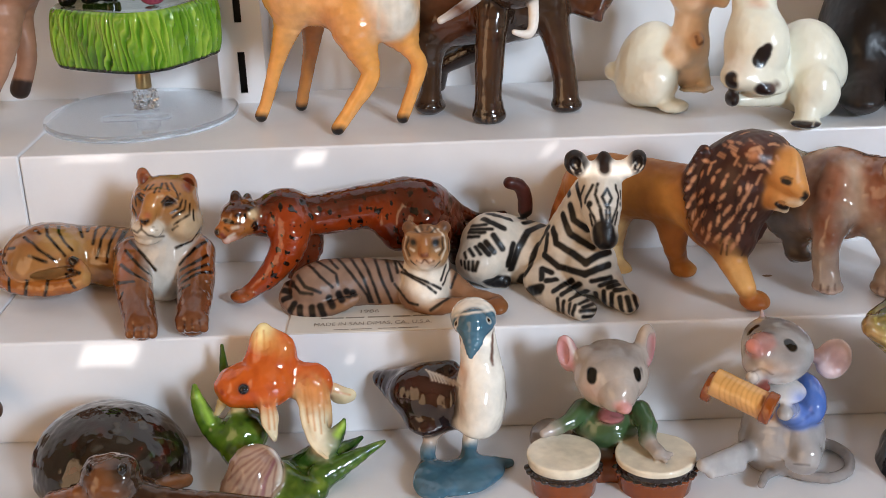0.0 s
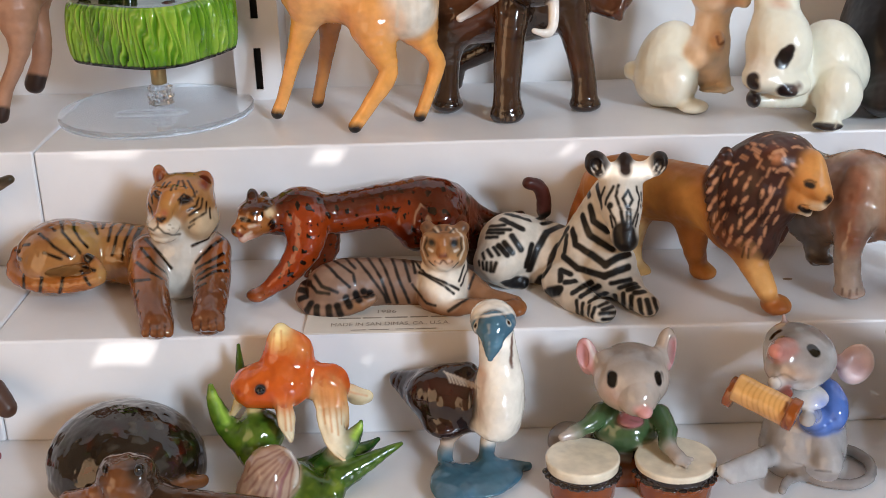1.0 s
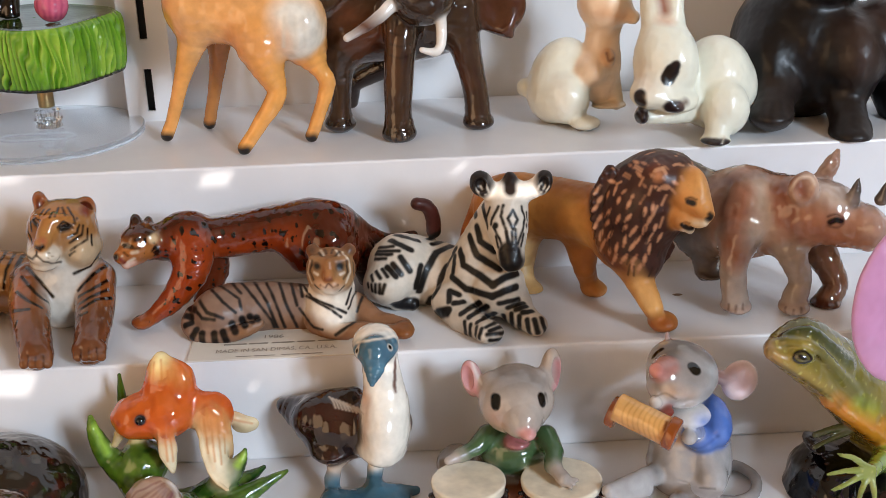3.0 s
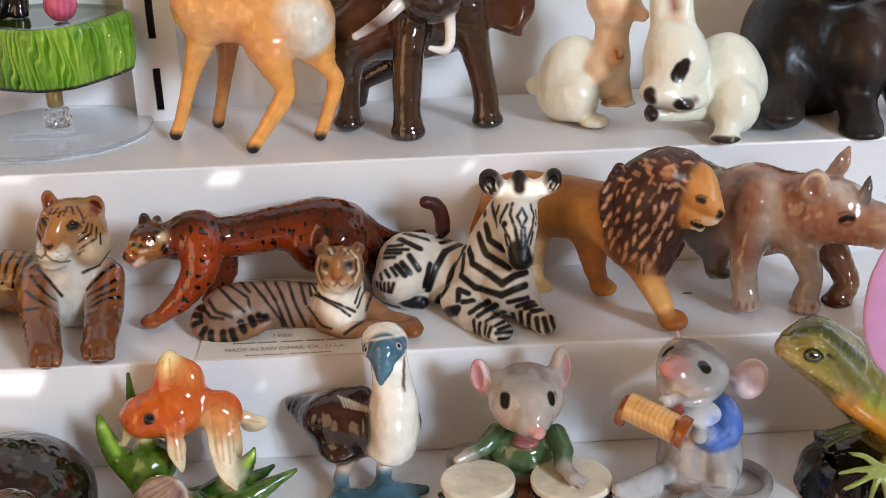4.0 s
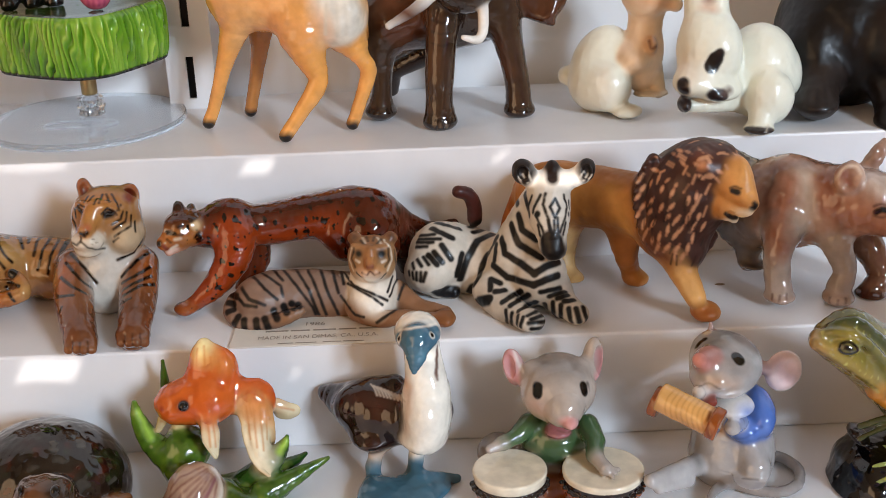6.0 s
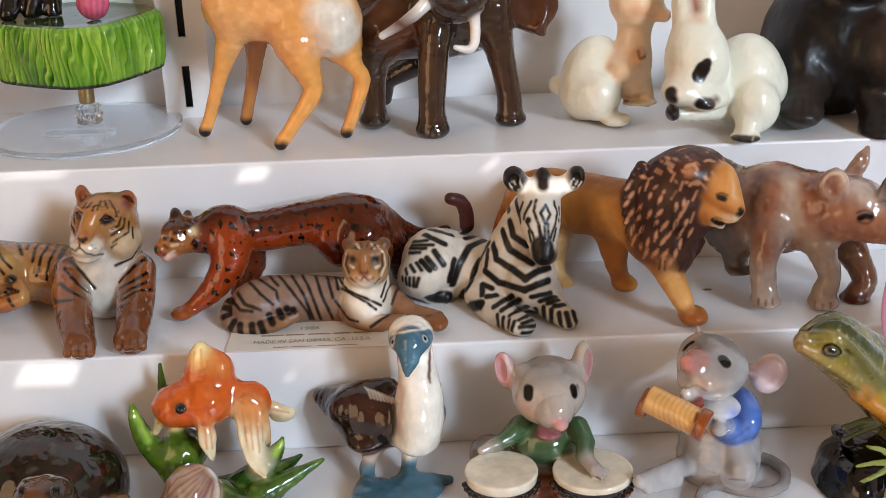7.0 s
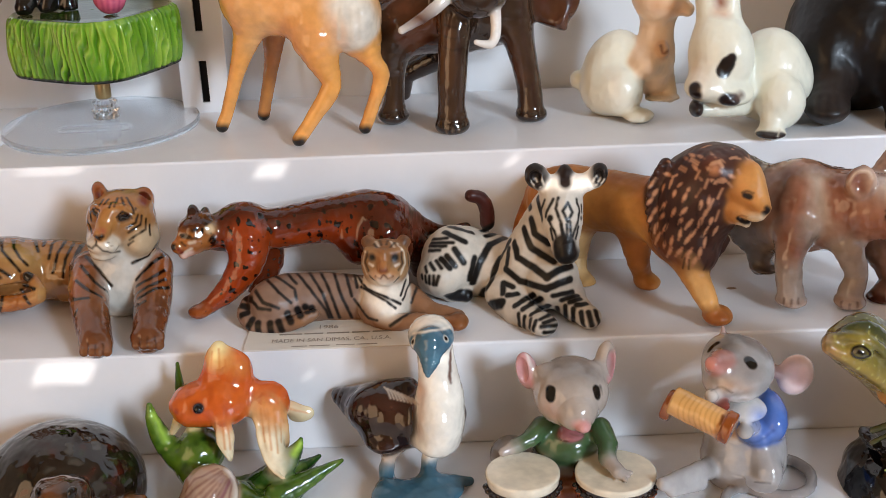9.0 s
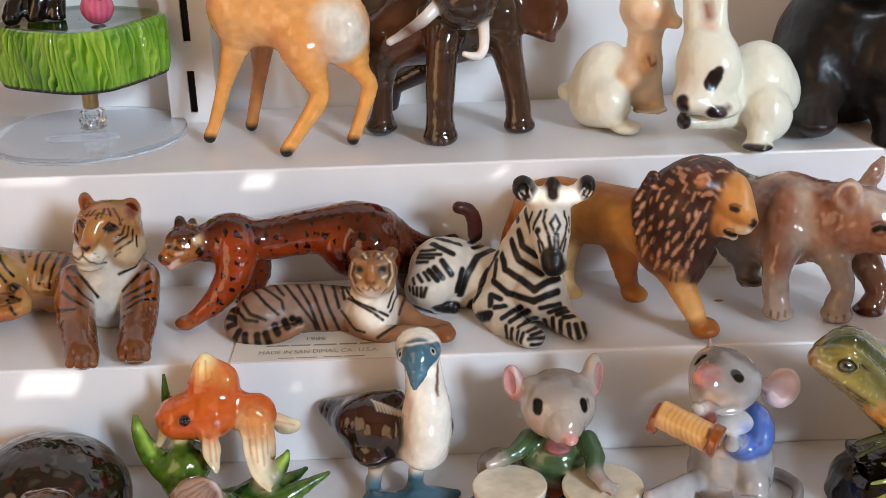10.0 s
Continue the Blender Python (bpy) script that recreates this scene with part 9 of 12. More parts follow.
c.brush([(-1.0, -7.0, 24.8), (4.7, -6.5, 24.3)], 2.62, tint("c8602a"), 3)
c.brush([(3.9, -16.0, 13.6), (3.2, -17.5, 13.9), (2.4, -18.5, 13.8), (1.6, -19.3, 13.6), (0.8, -20.0, 13.5), (-0.1, -20.5, 13.1), (-0.9, -21.0, 12.8), (-1.8, -21.2, 12.3), (-2.5, -21.4, 11.7), (-3.3, -21.4, 10.9), (-4.0, -21.3, 10.1), (-4.9, -21.0, 9.2), (-5.7, -20.8, 8.3)], 0.21, tint("84584e"), 0.4)
c.brush([(4.2, -16.8, 13.4), (3.6, -18.0, 13.4), (3.0, -19.0, 13.3), (2.4, -20.0, 13.2), (1.7, -20.7, 12.9), (1.0, -21.2, 12.5), (0.3, -21.7, 12.1), (-0.4, -22.2, 11.6), (-1.2, -22.4, 11.1), (-1.8, -22.6, 10.3), (-2.4, -22.8, 9.5), (-3.1, -22.8, 8.6), (-3.7, -22.7, 7.7), (-4.3, -23.2, 7.0), (-4.9, -23.4, 6.3)], 0.21, tint("84584e"), 0.4)
c.brush([(4.6, -17.3, 13.0), (4.1, -18.5, 12.9), (3.5, -19.5, 12.7), (3.0, -20.5, 12.5), (2.4, -21.2, 12.2), (1.9, -21.9, 11.8), (1.2, -22.4, 11.3), (0.6, -22.9, 10.8), (0, -23.1, 10.2), (-0.6, -23.3, 9.3), (-1.1, -23.5, 8.4), (-1.6, -23.7, 7.5), (-2.2, -23.7, 6.5), (-2.7, -24.1, 5.7), (-3.1, -24.6, 5.0)], 0.21, tint("84584e"), 0.4)
c.brush([(5.0, -17.3, 12.6), (4.5, -18.8, 12.6), (4.1, -20.0, 12.4), (3.6, -20.7, 11.8), (3.1, -21.7, 11.5), (2.5, -22.4, 11.0), (1.9, -22.9, 10.3), (1.4, -23.3, 9.6), (1.0, -23.5, 8.7), (0.6, -23.7, 7.8), (0.2, -24.0, 6.9), (-0.2, -23.9, 5.9), (-0.7, -23.9, 4.8), (-1.1, -24.1, 3.9)], 0.21, tint("84584e"), 0.4)
c.brush([(3.0, -15.5, 14.0), (2.2, -16.8, 14.3), (1.4, -17.5, 14.3), (0.5, -18.3, 14.2), (-0.4, -18.8, 14.1), (-1.3, -19.0, 13.8), (-2.3, -19.0, 13.3), (-2.9, -19.4, 12.8), (-3.4, -19.9, 12.3), (-4.1, -19.9, 11.5), (-4.7, -20.1, 10.8)], 0.21, tint("84584e"), 0.4)
c.brush([(5.5, -17.5, 12.1), (5.1, -19.0, 12.0), (4.7, -20.0, 11.6), (4.2, -21.0, 11.1), (3.8, -21.9, 10.7), (3.2, -22.4, 10.0), (2.7, -23.1, 9.4), (2.4, -23.3, 8.5), (2.1, -23.5, 7.6), (1.9, -23.7, 6.7), (1.5, -23.7, 5.7), (1.1, -23.4, 4.4), (0.7, -22.8, 3.1)], 0.21, tint("84584e"), 0.4)
c.brush([(5.9, -16.7, 11.6), (5.8, -18.2, 11.5), (5.5, -19.5, 11.2), (5.2, -20.2, 10.6), (5.0, -21.2, 10.2), (4.6, -21.9, 9.6), (4.3, -22.4, 8.9), (4.0, -22.6, 8.0), (3.8, -23.0, 7.2), (3.6, -23.0, 6.2), (3.3, -22.9, 5.1), (2.9, -22.7, 3.9), (2.4, -21.6, 2.2)], 0.21, tint("84584e"), 0.4)
c.brush([(6.4, -16.5, 11.0), (6.4, -18.0, 10.7), (6.3, -19.0, 10.2), (6.1, -19.9, 9.6), (6.0, -20.6, 8.9), (5.8, -21.1, 8.1), (5.6, -21.3, 6.9), (5.4, -21.5, 5.8), (5.1, -21.2, 4.4), (4.7, -20.2, 2.4), (4.4, -19.9, 1.0)], 0.21, tint("84584e"), 0.4)
c.brush([(6.2, -16.5, 11.5), (5.9, -18.0, 11.5), (5.6, -19.2, 11.3), (5.3, -20.2, 11.0), (4.9, -20.9, 10.5), (4.5, -21.7, 10.0), (4.1, -22.4, 9.6), (3.8, -22.6, 8.7), (3.6, -23.1, 7.9), (3.4, -23.3, 7.0), (3.1, -23.2, 6.0), (2.8, -23.2, 4.9), (2.4, -22.6, 3.5)], 0.32, tint("8a5a62"), 0.5)
c.brush([(-15.2, -1.0, 22.1), (-14.9, -1.0, 21.0), (-14.5, -1.2, 20.1), (-14.2, -1.2, 19.0), (-13.9, -1.5, 18.0), (-13.5, -1.5, 16.9), (-13.3, -1.2, 15.7), (-13.0, -1.2, 14.6)], 0.84, tint("a8c85a"), 0.8)
c.brush([(22.8, -6.2, 14.8), (22.2, -6.7, 14.1), (21.6, -7.4, 13.6), (21.1, -8.2, 13.0)], 0.82, tint("a8c85a"), 0.8)
c.brush([(5.4, -14.5, 12.3), (7.0, -19.1, 6.8)], 1.0, tint("e6dcd0"), 1)
c.brush([(-2.1, -7.3, 26.8)], 1.6, tint("1c2c38"), 0.3)
c.brush([(-2.1, -7.3, 26.8)], 1.16, tint("05060a"), 0.25)
c.brush([(2.8, 1.9, 40.3), (2.8, 0.8, 39.1), (2.8, -0.1, 37.8)], 2.49, tint("ecd694"), 2.6)
c.brush([(2.9, 2.7, 40.5), (2.9, 1.0, 39.5)], 1.32, tint("f0e2b0"), 2.2)
c.brush([(6.2, -0.8, 36.0), (8.1, -0.9, 34.7)], 1.76, tint("d08a4c"), 2.6)
c.brush([(14.0, -1.9, 27.3), (15.6, -2.5, 26.5), (17.2, -2.4, 25.3)], 2.2, tint("c4642c"), 3)
c.brush([(15.5, -6.9, 17.1), (15.8, -7.7, 15.9), (16.1, -8.6, 14.7), (16.4, -9.4, 13.6), (16.7, -10.3, 12.5)], 2.94, tint("e8dfc8"), 3.4)
c.brush([(14.6, -3.7, 22.6), (16.8, -3.6, 21.6)], 2.06, tint("d49258"), 3.4)
c.brush([(4.6, -9.3, 18.3), (4.7, -9.4, 16.8), (4.8, -9.5, 15.4), (4.9, -10.0, 14.1)], 1.77, tint("e0d4b8"), 2.4)
c.brush([(21.1, 2.6, 19.6), (22.9, 3.0, 18.7), (24.7, 3.4, 17.7)], 1.5, tint("ded2b4"), 2.6)
c.brush([(13.0, -3.4, 23.9), (13.0, -3.6, 22.4), (13.1, -3.7, 20.8), (13.2, -3.9, 19.4), (13.4, -5.0, 18.4), (13.6, -6.1, 17.5), (13.8, -6.9, 16.3)], 0.12, tint("c88a52"), 0.4)
c.brush([(14.7, -3.5, 24.1), (14.8, -3.7, 22.7), (14.8, -3.8, 21.3), (14.8, -4.2, 19.9), (15.0, -5.2, 18.9), (15.2, -6.2, 18.0), (15.3, -7.0, 16.9), (15.5, -7.8, 15.8), (15.6, -8.6, 14.8)], 0.12, tint("c88a52"), 0.4)
c.brush([(16.4, -3.4, 23.6), (16.4, -3.6, 22.2), (16.4, -3.8, 20.7), (16.5, -4.3, 19.4), (16.7, -5.3, 18.4), (16.8, -6.2, 17.3), (17.0, -7.0, 16.1), (17.1, -7.8, 15.0), (17.2, -8.7, 13.9)], 0.12, tint("c88a52"), 0.4)
c.brush([(18.0, -2.9, 22.8), (17.9, -3.2, 21.5), (17.9, -3.4, 20.1), (17.8, -3.8, 18.8), (17.9, -4.6, 17.7), (17.9, -5.2, 16.6), (17.9, -6.0, 15.5)], 0.12, tint("c88a52"), 0.4)
c.brush([(13.8, -2.6, 26.9), (13.9, -3.2, 25.6), (14.0, -3.5, 24.2), (14.1, -3.7, 22.7), (14.2, -3.8, 21.1)], 0.12, tint("c88a52"), 0.4)
c.brush([(16.2, -1.5, 26.9), (16.4, -2.6, 25.9), (16.5, -3.1, 24.5), (16.6, -3.4, 23.1), (16.6, -3.6, 21.6), (16.7, -3.8, 20.1)], 0.12, tint("c88a52"), 0.4)
c.brush([(17.8, -1.2, 25.6), (18.0, -2.1, 24.4), (18.2, -2.7, 22.9), (18.4, -3.0, 21.3), (18.6, -3.1, 19.6)], 0.12, tint("c88a52"), 0.4)
c.brush([(1.4, 0.8, 38.7), (1.3, -0.1, 37.3), (1.1, -0.7, 35.7), (0.9, -1.1, 34.1)], 0.1, tint("c87c40"), 0.4)
c.brush([(3.2, 0.9, 39.3), (3.3, 0.1, 38.3), (3.3, -0.5, 37.1), (3.3, -1.0, 35.9), (3.3, -1.5, 34.6)], 0.1, tint("c87c40"), 0.4)
c.brush([(4.8, -0.6, 36.8), (4.9, -1.3, 35.2), (5.0, -1.9, 33.5)], 0.1, tint("c87c40"), 0.4)
c.brush([(6.8, -0.3, 36.6), (6.8, -0.9, 35.4), (6.9, -1.4, 34.2), (6.9, -1.8, 33.0)], 0.1, tint("c87c40"), 0.4)
c.brush([(3.9, -8.4, 21.8), (3.9, -8.8, 20.4), (4.0, -9.2, 19.1), (4.0, -9.5, 17.6), (4.0, -9.6, 16.1)], 0.1, tint("c87c40"), 0.4)
c.brush([(5.1, -7.7, 21.4), (5.2, -8.4, 20.1), (5.3, -8.8, 18.8), (5.3, -9.1, 17.3), (5.3, -9.2, 15.8)], 0.1, tint("c87c40"), 0.4)
c.brush([(19.8, 2.2, 20.4), (21.2, 2.6, 19.7), (22.7, 2.9, 19.1), (24.1, 3.3, 18.5)], 0.11, tint("c87c40"), 0.4)
figurine(c, "goldfish_figurine", (-0.0260, 0.2240, 1.1690), GLAZE, "glossy ceramic goldfish above green waterweed and a striped shell", spots=weed_glaze)


def bird_down(p, col):
    brown = (col.mean(1) < 0.08) & (col[:, 0] > col[:, 2])
    return mix(col, (speckle(p, 6.0, 31) - 0.5) * 0.3 * brown, tint("5c2a20"))


c = Clay(0.55, 2)
c.limb([(-0.6, 4.0, 16.8), (-2.7, 4.6, 16.4), (-4.8, 5.3, 15.9), (-6.9, 6.0, 15.7), (-9.1, 6.9, 15.8), (-11.2, 7.9, 16.1), (-13.3, 9.0, 16.4), (-15.3, 10.3, 16.6), (-17.4, 11.7, 17.0), (-19.2, 13.0, 17.2), (-20.8, 14.1, 17.5), (-22.3, 15.0, 17.7), (-23.8, 16.0, 17.9)], [8.13, 8.06, 8.0, 7.73, 7.14, 6.33, 5.5, 4.67, 3.77, 2.93, 2.15, 1.38, 0.62], tint("3b1f1a"))
c.ball((-8.7, 5.0, 17.6), (6.94, 5, 5.73), tint("3b1f1a"), turn=(0, 20, 0), melt=6)
c.limb([(-12.7, 6.0, 22.0), (-18.3, 12.0, 20.3), (-23.6, 16.0, 18.6)], [1.81, 1.23, 0.47], tint("1c1210"))
c.ball((8.8, 5.0, 17.0), (1.96, 4, 3.62), tint("3b1f1a"), melt=4)
c.limb([(-7.9, 3.0, 9.8), (-9.8, 1.0, 7.6), (-10.8, -1.0, 4.7)], [3.03, 1.96, 1.35], tint("c9b4a2"), melt=1)
c.limb([(1.3, 1.0, 10.6), (0.6, 0, 8.1), (0.5, 0, 5.4)], [2.7, 1.8, 1.36], tint("e9e0d2"), melt=1)
c.limb([(-10.8, -1.0, 4.7), (-11.0, -4.0, 2.3), (-10.8, -10.0, 2.2)], [1.81, 1.94, 2.35], tint("4d7284"))
c.limb([(0.5, 0, 5.9), (0.1, -2.0, 4.1), (0.7, -6.0, 2.7)], [1.66, 1.95, 2.38], tint("4d7284"))
c.ball((-9.2, -13.0, 2.7), (5.53, 9, 1.89), tint("4d7284"))
c.ball((2.6, -7.0, 1.9), (6.82, 7, 1.63), tint("4d7284"), turn=(0, 3, 0))
c.ball((-2.8, -11.0, 1.9), (9.09, 8, 1.76), tint("4d7284"))
c.limb([(3.0, -5.0, 1.5), (10.8, -3.0, 0.9)], [2.24, 1.2], tint("4d7284"))
c.ball((3.8, -2.0, 20.0), (6.49, 9.5, 9.53), tint("ebe5da"))
c.ball((2.3, -1.0, 14.0), (5.83, 9, 3.57), tint("ebe5da"), melt=3)
c.limb([(2.9, 1.0, 39.7), (3.2, 0.7, 37.8), (3.4, 0.3, 35.8), (3.6, 0, 33.8), (3.8, -0.3, 31.6), (4.0, -0.7, 29.3), (4.1, -1.0, 27.0)], [4.7, 4.72, 4.75, 4.86, 5.1, 5.42, 5.74], tint("ebe5da"), melt=3)
c.ball((2.4, 0, 42.7), (5.8, 7.5, 4.25), tint("ebe5da"), melt=2)
c.ball((2.5, -3.0, 42.6), (5.6, 6.5, 2.98), tint("4d7284"), turn=(0, -4, 0), melt=1)
c.ball((-11.2, 6.0, 17.0), (9.77, 6.5, 7.53), tint("2e1c1a"), turn=(0, 24, 0), melt=2)
c.limb([(-4.5, 6.0, 24.3), (-7.1, 7.0, 23.6), (-9.6, 7.9, 22.9), (-12.1, 9.0, 22.1), (-14.6, 10.3, 21.1), (-17.1, 11.7, 20.1), (-19.3, 13.0, 19.3), (-21.1, 14.1, 18.9), (-22.6, 15.0, 18.7), (-24.2, 16.0, 18.5)], [2.94, 2.87, 2.81, 2.67, 2.44, 2.14, 1.81, 1.43, 1.02, 0.61], tint("241614"), melt=2)
c.limb([(-10.8, 6.0, 18.3), (-13.1, 7.3, 17.7), (-15.5, 8.7, 17.1), (-17.8, 10.0, 16.8), (-19.8, 11.3, 16.9), (-21.7, 12.7, 17.3), (-23.5, 14.0, 17.7)], [5.91, 5.27, 4.62, 3.89, 3.05, 2.13, 1.21], tint("2a1a18"), melt=3)
c.ball((-11.1, 3.0, 11.6), (5.32, 7, 3.09), tint("3c2620"), melt=3)
c.limb([(2.4, -6.0, 43.4), (2.3, -6.7, 42.2), (2.1, -7.3, 41.0), (2.0, -8.0, 39.8), (1.8, -8.7, 38.6), (1.5, -9.3, 37.4), (1.3, -10.0, 36.2)], [3.74, 3.4, 3.06, 2.63, 2.04, 1.37, 0.69], tint("4d7284"), melt=1.2)
c.brush([(-20.6, 11.3, 18.9), (-15.7, 3.0, 20.7), (-9.7, -0.4, 21.4), (-6.0, -2.0, 20.5)], 4.42, tint("3b1f1a"), 2)
c.brush([(-12.9, -0.2, 14.7), (-5.5, -2.8, 14.2)], 1.78, tint("20120e"), 3)
c.brush([(-19.0, 9.7, 19.8), (-12.6, 2.2, 22.6)], 1.19, tint("20120e"), 2)
c.brush([(-2.3, -5.0, 43.8), (-1.7, -5.4, 44.5), (-1.1, -5.7, 45.2), (-0.2, -6.7, 46.0), (1.1, -7.6, 46.5), (2.6, -8.0, 46.5), (4.0, -7.8, 46.3), (5.1, -6.7, 45.9), (6.2, -4.9, 45.2), (7.2, -3.4, 44.7)], 1.11, tint("4d7284"), 0.5)
c.brush([(-1.7, -6.9, 43.5), (-0.2, -8.5, 44.3), (1.2, -9.2, 44.7), (2.7, -9.4, 44.9), (4.1, -9.0, 44.8), (5.5, -8.2, 44.5), (6.9, -6.6, 43.8)], 1.24, tint("4d7284"), 0.5)
c.brush([(-1.0, -7.6, 44.4), (-0.5, -8.5, 43.7), (-0.1, -9.2, 43.0), (0.3, -9.7, 42.0), (0.7, -10.1, 40.7), (1.0, -10.5, 39.1), (1.3, -10.7, 37.5)], 1.24, tint("4d7284"), 0.5)
c.brush([(6.1, -7.0, 44.6), (5.6, -8.4, 43.9), (5.0, -9.1, 42.9), (4.4, -9.5, 41.6), (3.7, -9.9, 40.5), (3.0, -10.4, 39.3), (2.2, -10.7, 38.1)], 1.66, tint("4d7284"), 0.5)
c.brush([(2.6, -8.9, 45.7), (2.4, -9.5, 44.6), (2.3, -10.0, 43.4), (2.2, -10.2, 42.1), (2.0, -10.5, 40.7)], 2.75, tint("4d7284"), 0.5)
c.brush([(-1.4, -1.0, 45.9), (-0.5, -1.2, 46.4), (0.4, -1.0, 46.7), (1.5, -0.8, 46.9), (2.7, -0.7, 46.9), (4.0, -0.4, 46.8), (5.4, 0.5, 46.4)], 1.69, tint("efe6d8"), 0.7)
c.brush([(-2.0, -3.7, 44.7), (-0.9, -5.0, 45.5), (0.2, -6.6, 46.4), (1.2, -7.2, 46.8), (2.4, -7.2, 47.0), (3.6, -6.8, 46.9), (4.7, -5.5, 46.4), (5.6, -3.8, 45.8), (6.4, -2.8, 45.5), (7.3, -1.4, 45.0)], 0.35, tint("efe6d8"), 0.4)
c.brush([(-2.4, -6.1, 41.9), (-2.0, -6.3, 43.5), (-1.7, -5.3, 44.5)], 0.56, tint("d8cfc4"), 0.6)
c.brush([(7.3, -1.7, 38.9), (7.1, -2.3, 37.6)], 0.31, tint("6a4a40"), 0.4)
c.brush([(-1.2, -1.0, 36.8)], 0.37, tint("7a5648"), 0.4)
c.brush([(7.2, -2.0, 38.0), (7.1, -2.5, 36.6)], 0.31, tint("6a4a40"), 0.4)
c.brush([(-1.2, -1.0, 36.6), (-1.3, -0.6, 35.5)], 0.37, tint("7a5648"), 0.4)
c.brush([(7.1, -2.5, 37.1), (6.8, -3.2, 35.9)], 0.31, tint("6a4a40"), 0.4)
c.brush([(7.0, -2.9, 36.2), (6.9, -3.4, 34.9)], 0.31, tint("6a4a40"), 0.4)
c.brush([(6.9, -3.3, 35.3), (7.0, -3.7, 33.9)], 0.31, tint("6a4a40"), 0.4)
c.brush([(6.8, -3.7, 34.4), (6.7, -4.2, 33.1)], 0.31, tint("6a4a40"), 0.4)
c.brush([(6.7, -4.1, 33.5), (6.8, -4.5, 32.1)], 0.31, tint("6a4a40"), 0.4)
c.brush([(6.6, -4.5, 32.6), (6.9, -4.9, 31.2)], 0.31, tint("6a4a40"), 0.4)
c.brush([(-1.9, 4.8, 25.9)], 0.38, tint("7a5648"), 0.4)
c.brush([(-1.4, -1.7, 29.8), (-0.9, -3.8, 28.8)], 1.01, tint("cc9e7c"), 2.2)
c.brush([(-0.7, -5.5, 27.3), (-0.8, -6.1, 26.0), (-1.0, -6.6, 24.7), (-1.1, -7.1, 23.5), (-1.3, -7.5, 22.1), (-1.5, -7.5, 20.5), (-1.7, -7.0, 18.5)], 0.72, tint("c8b0a0"), 2.2)
c.brush([(-4.4, 2.9, 25.4), (-4.0, 0.3, 23.7), (-3.7, -2.1, 21.9), (-3.7, -3.3, 19.8), (-4.3, -3.5, 17.8), (-5.3, -3.3, 16.0), (-6.4, -2.8, 13.9)], 1.75, tint("2e1c1a"), 2)
c.brush([(-16.2, 1.5, 21.9), (-14.1, 0, 21.2), (-12.1, -1.1, 20.3), (-10.4, -1.7, 19.3), (-9.3, -2.2, 18.3), (-8.5, -2.5, 17.4), (-7.7, -2.8, 16.4)], 2.35, tint("241614"), 2.4)
c.brush([(-13.1, 1.4, 23.5), (-11.7, 0.7, 23.2), (-10.2, 0.2, 22.9), (-8.8, -0.3, 22.5)], 1.32, tint("4a2a22"), 3)
c.brush([(-22.9, 12.6, 20.1), (-20.3, 10.8, 21.2), (-17.4, 6.0, 24.0), (-14.7, 4.7, 24.9), (-11.8, 4.3, 25.4), (-8.8, 4.5, 25.6), (-5.8, 4.0, 26.2)], 0.74, tint("140c0a"), 1.2)
c.brush([(-10.5, 4.8, 25.6), (-10.2, 4.3, 25.5), (-9.9, 3.9, 25.3), (-9.6, 3.4, 25.1), (-9.3, 2.8, 24.8), (-9.1, 2.1, 24.4), (-8.8, 1.4, 24.0)], 0.18, tint("c4b4a2"), 0.3)
c.brush([(-9.6, 4.2, 25.4), (-9.3, 3.8, 25.3), (-9.0, 3.5, 25.1), (-8.7, 3.0, 24.9), (-8.4, 2.4, 24.6), (-8.2, 1.8, 24.2), (-7.9, 1.2, 23.9)], 0.18, tint("c4b4a2"), 0.3)
c.brush([(-8.7, 3.7, 25.3), (-8.4, 3.4, 25.1), (-8.1, 3.0, 24.9), (-7.8, 2.6, 24.7), (-7.5, 2.1, 24.4), (-7.3, 1.5, 24.1), (-7.0, 0.9, 23.7)], 0.18, tint("c4b4a2"), 0.3)
c.brush([(-7.8, 3.3, 25.1), (-7.5, 2.9, 24.9), (-7.2, 2.6, 24.7), (-6.9, 2.2, 24.5), (-6.6, 1.7, 24.2), (-6.4, 1.2, 23.9), (-6.1, 0.6, 23.6)], 0.18, tint("c4b4a2"), 0.3)
c.brush([(-6.9, 2.8, 24.9), (-6.6, 2.5, 24.7), (-6.3, 2.1, 24.5), (-6.0, 1.7, 24.3), (-5.7, 1.3, 24.0), (-5.5, 0.7, 23.8), (-5.2, 0.3, 23.5)], 0.18, tint("c4b4a2"), 0.3)
c.brush([(-6.0, 2.3, 24.7), (-5.7, 2.0, 24.5), (-5.4, 1.6, 24.3), (-5.1, 1.2, 24.1), (-4.8, 0.8, 23.9), (-4.6, 0.4, 23.7), (-4.3, 0, 23.4)], 0.18, tint("c4b4a2"), 0.3)
c.brush([(-5.1, 1.9, 24.5), (-4.8, 1.5, 24.3), (-4.5, 1.1, 24.1), (-4.2, 0.7, 23.9), (-3.9, 0.3, 23.7), (-3.7, -0.1, 23.6), (-3.4, -0.6, 23.4)], 0.18, tint("c4b4a2"), 0.3)
c.brush([(-4.2, 1.4, 24.3), (-3.9, 1.0, 24.1), (-3.6, 0.6, 23.9), (-3.3, 0, 23.8), (-3.0, -0.5, 23.8), (-2.7, -1.3, 23.9), (-2.4, -2.4, 24.2)], 0.18, tint("c4b4a2"), 0.3)
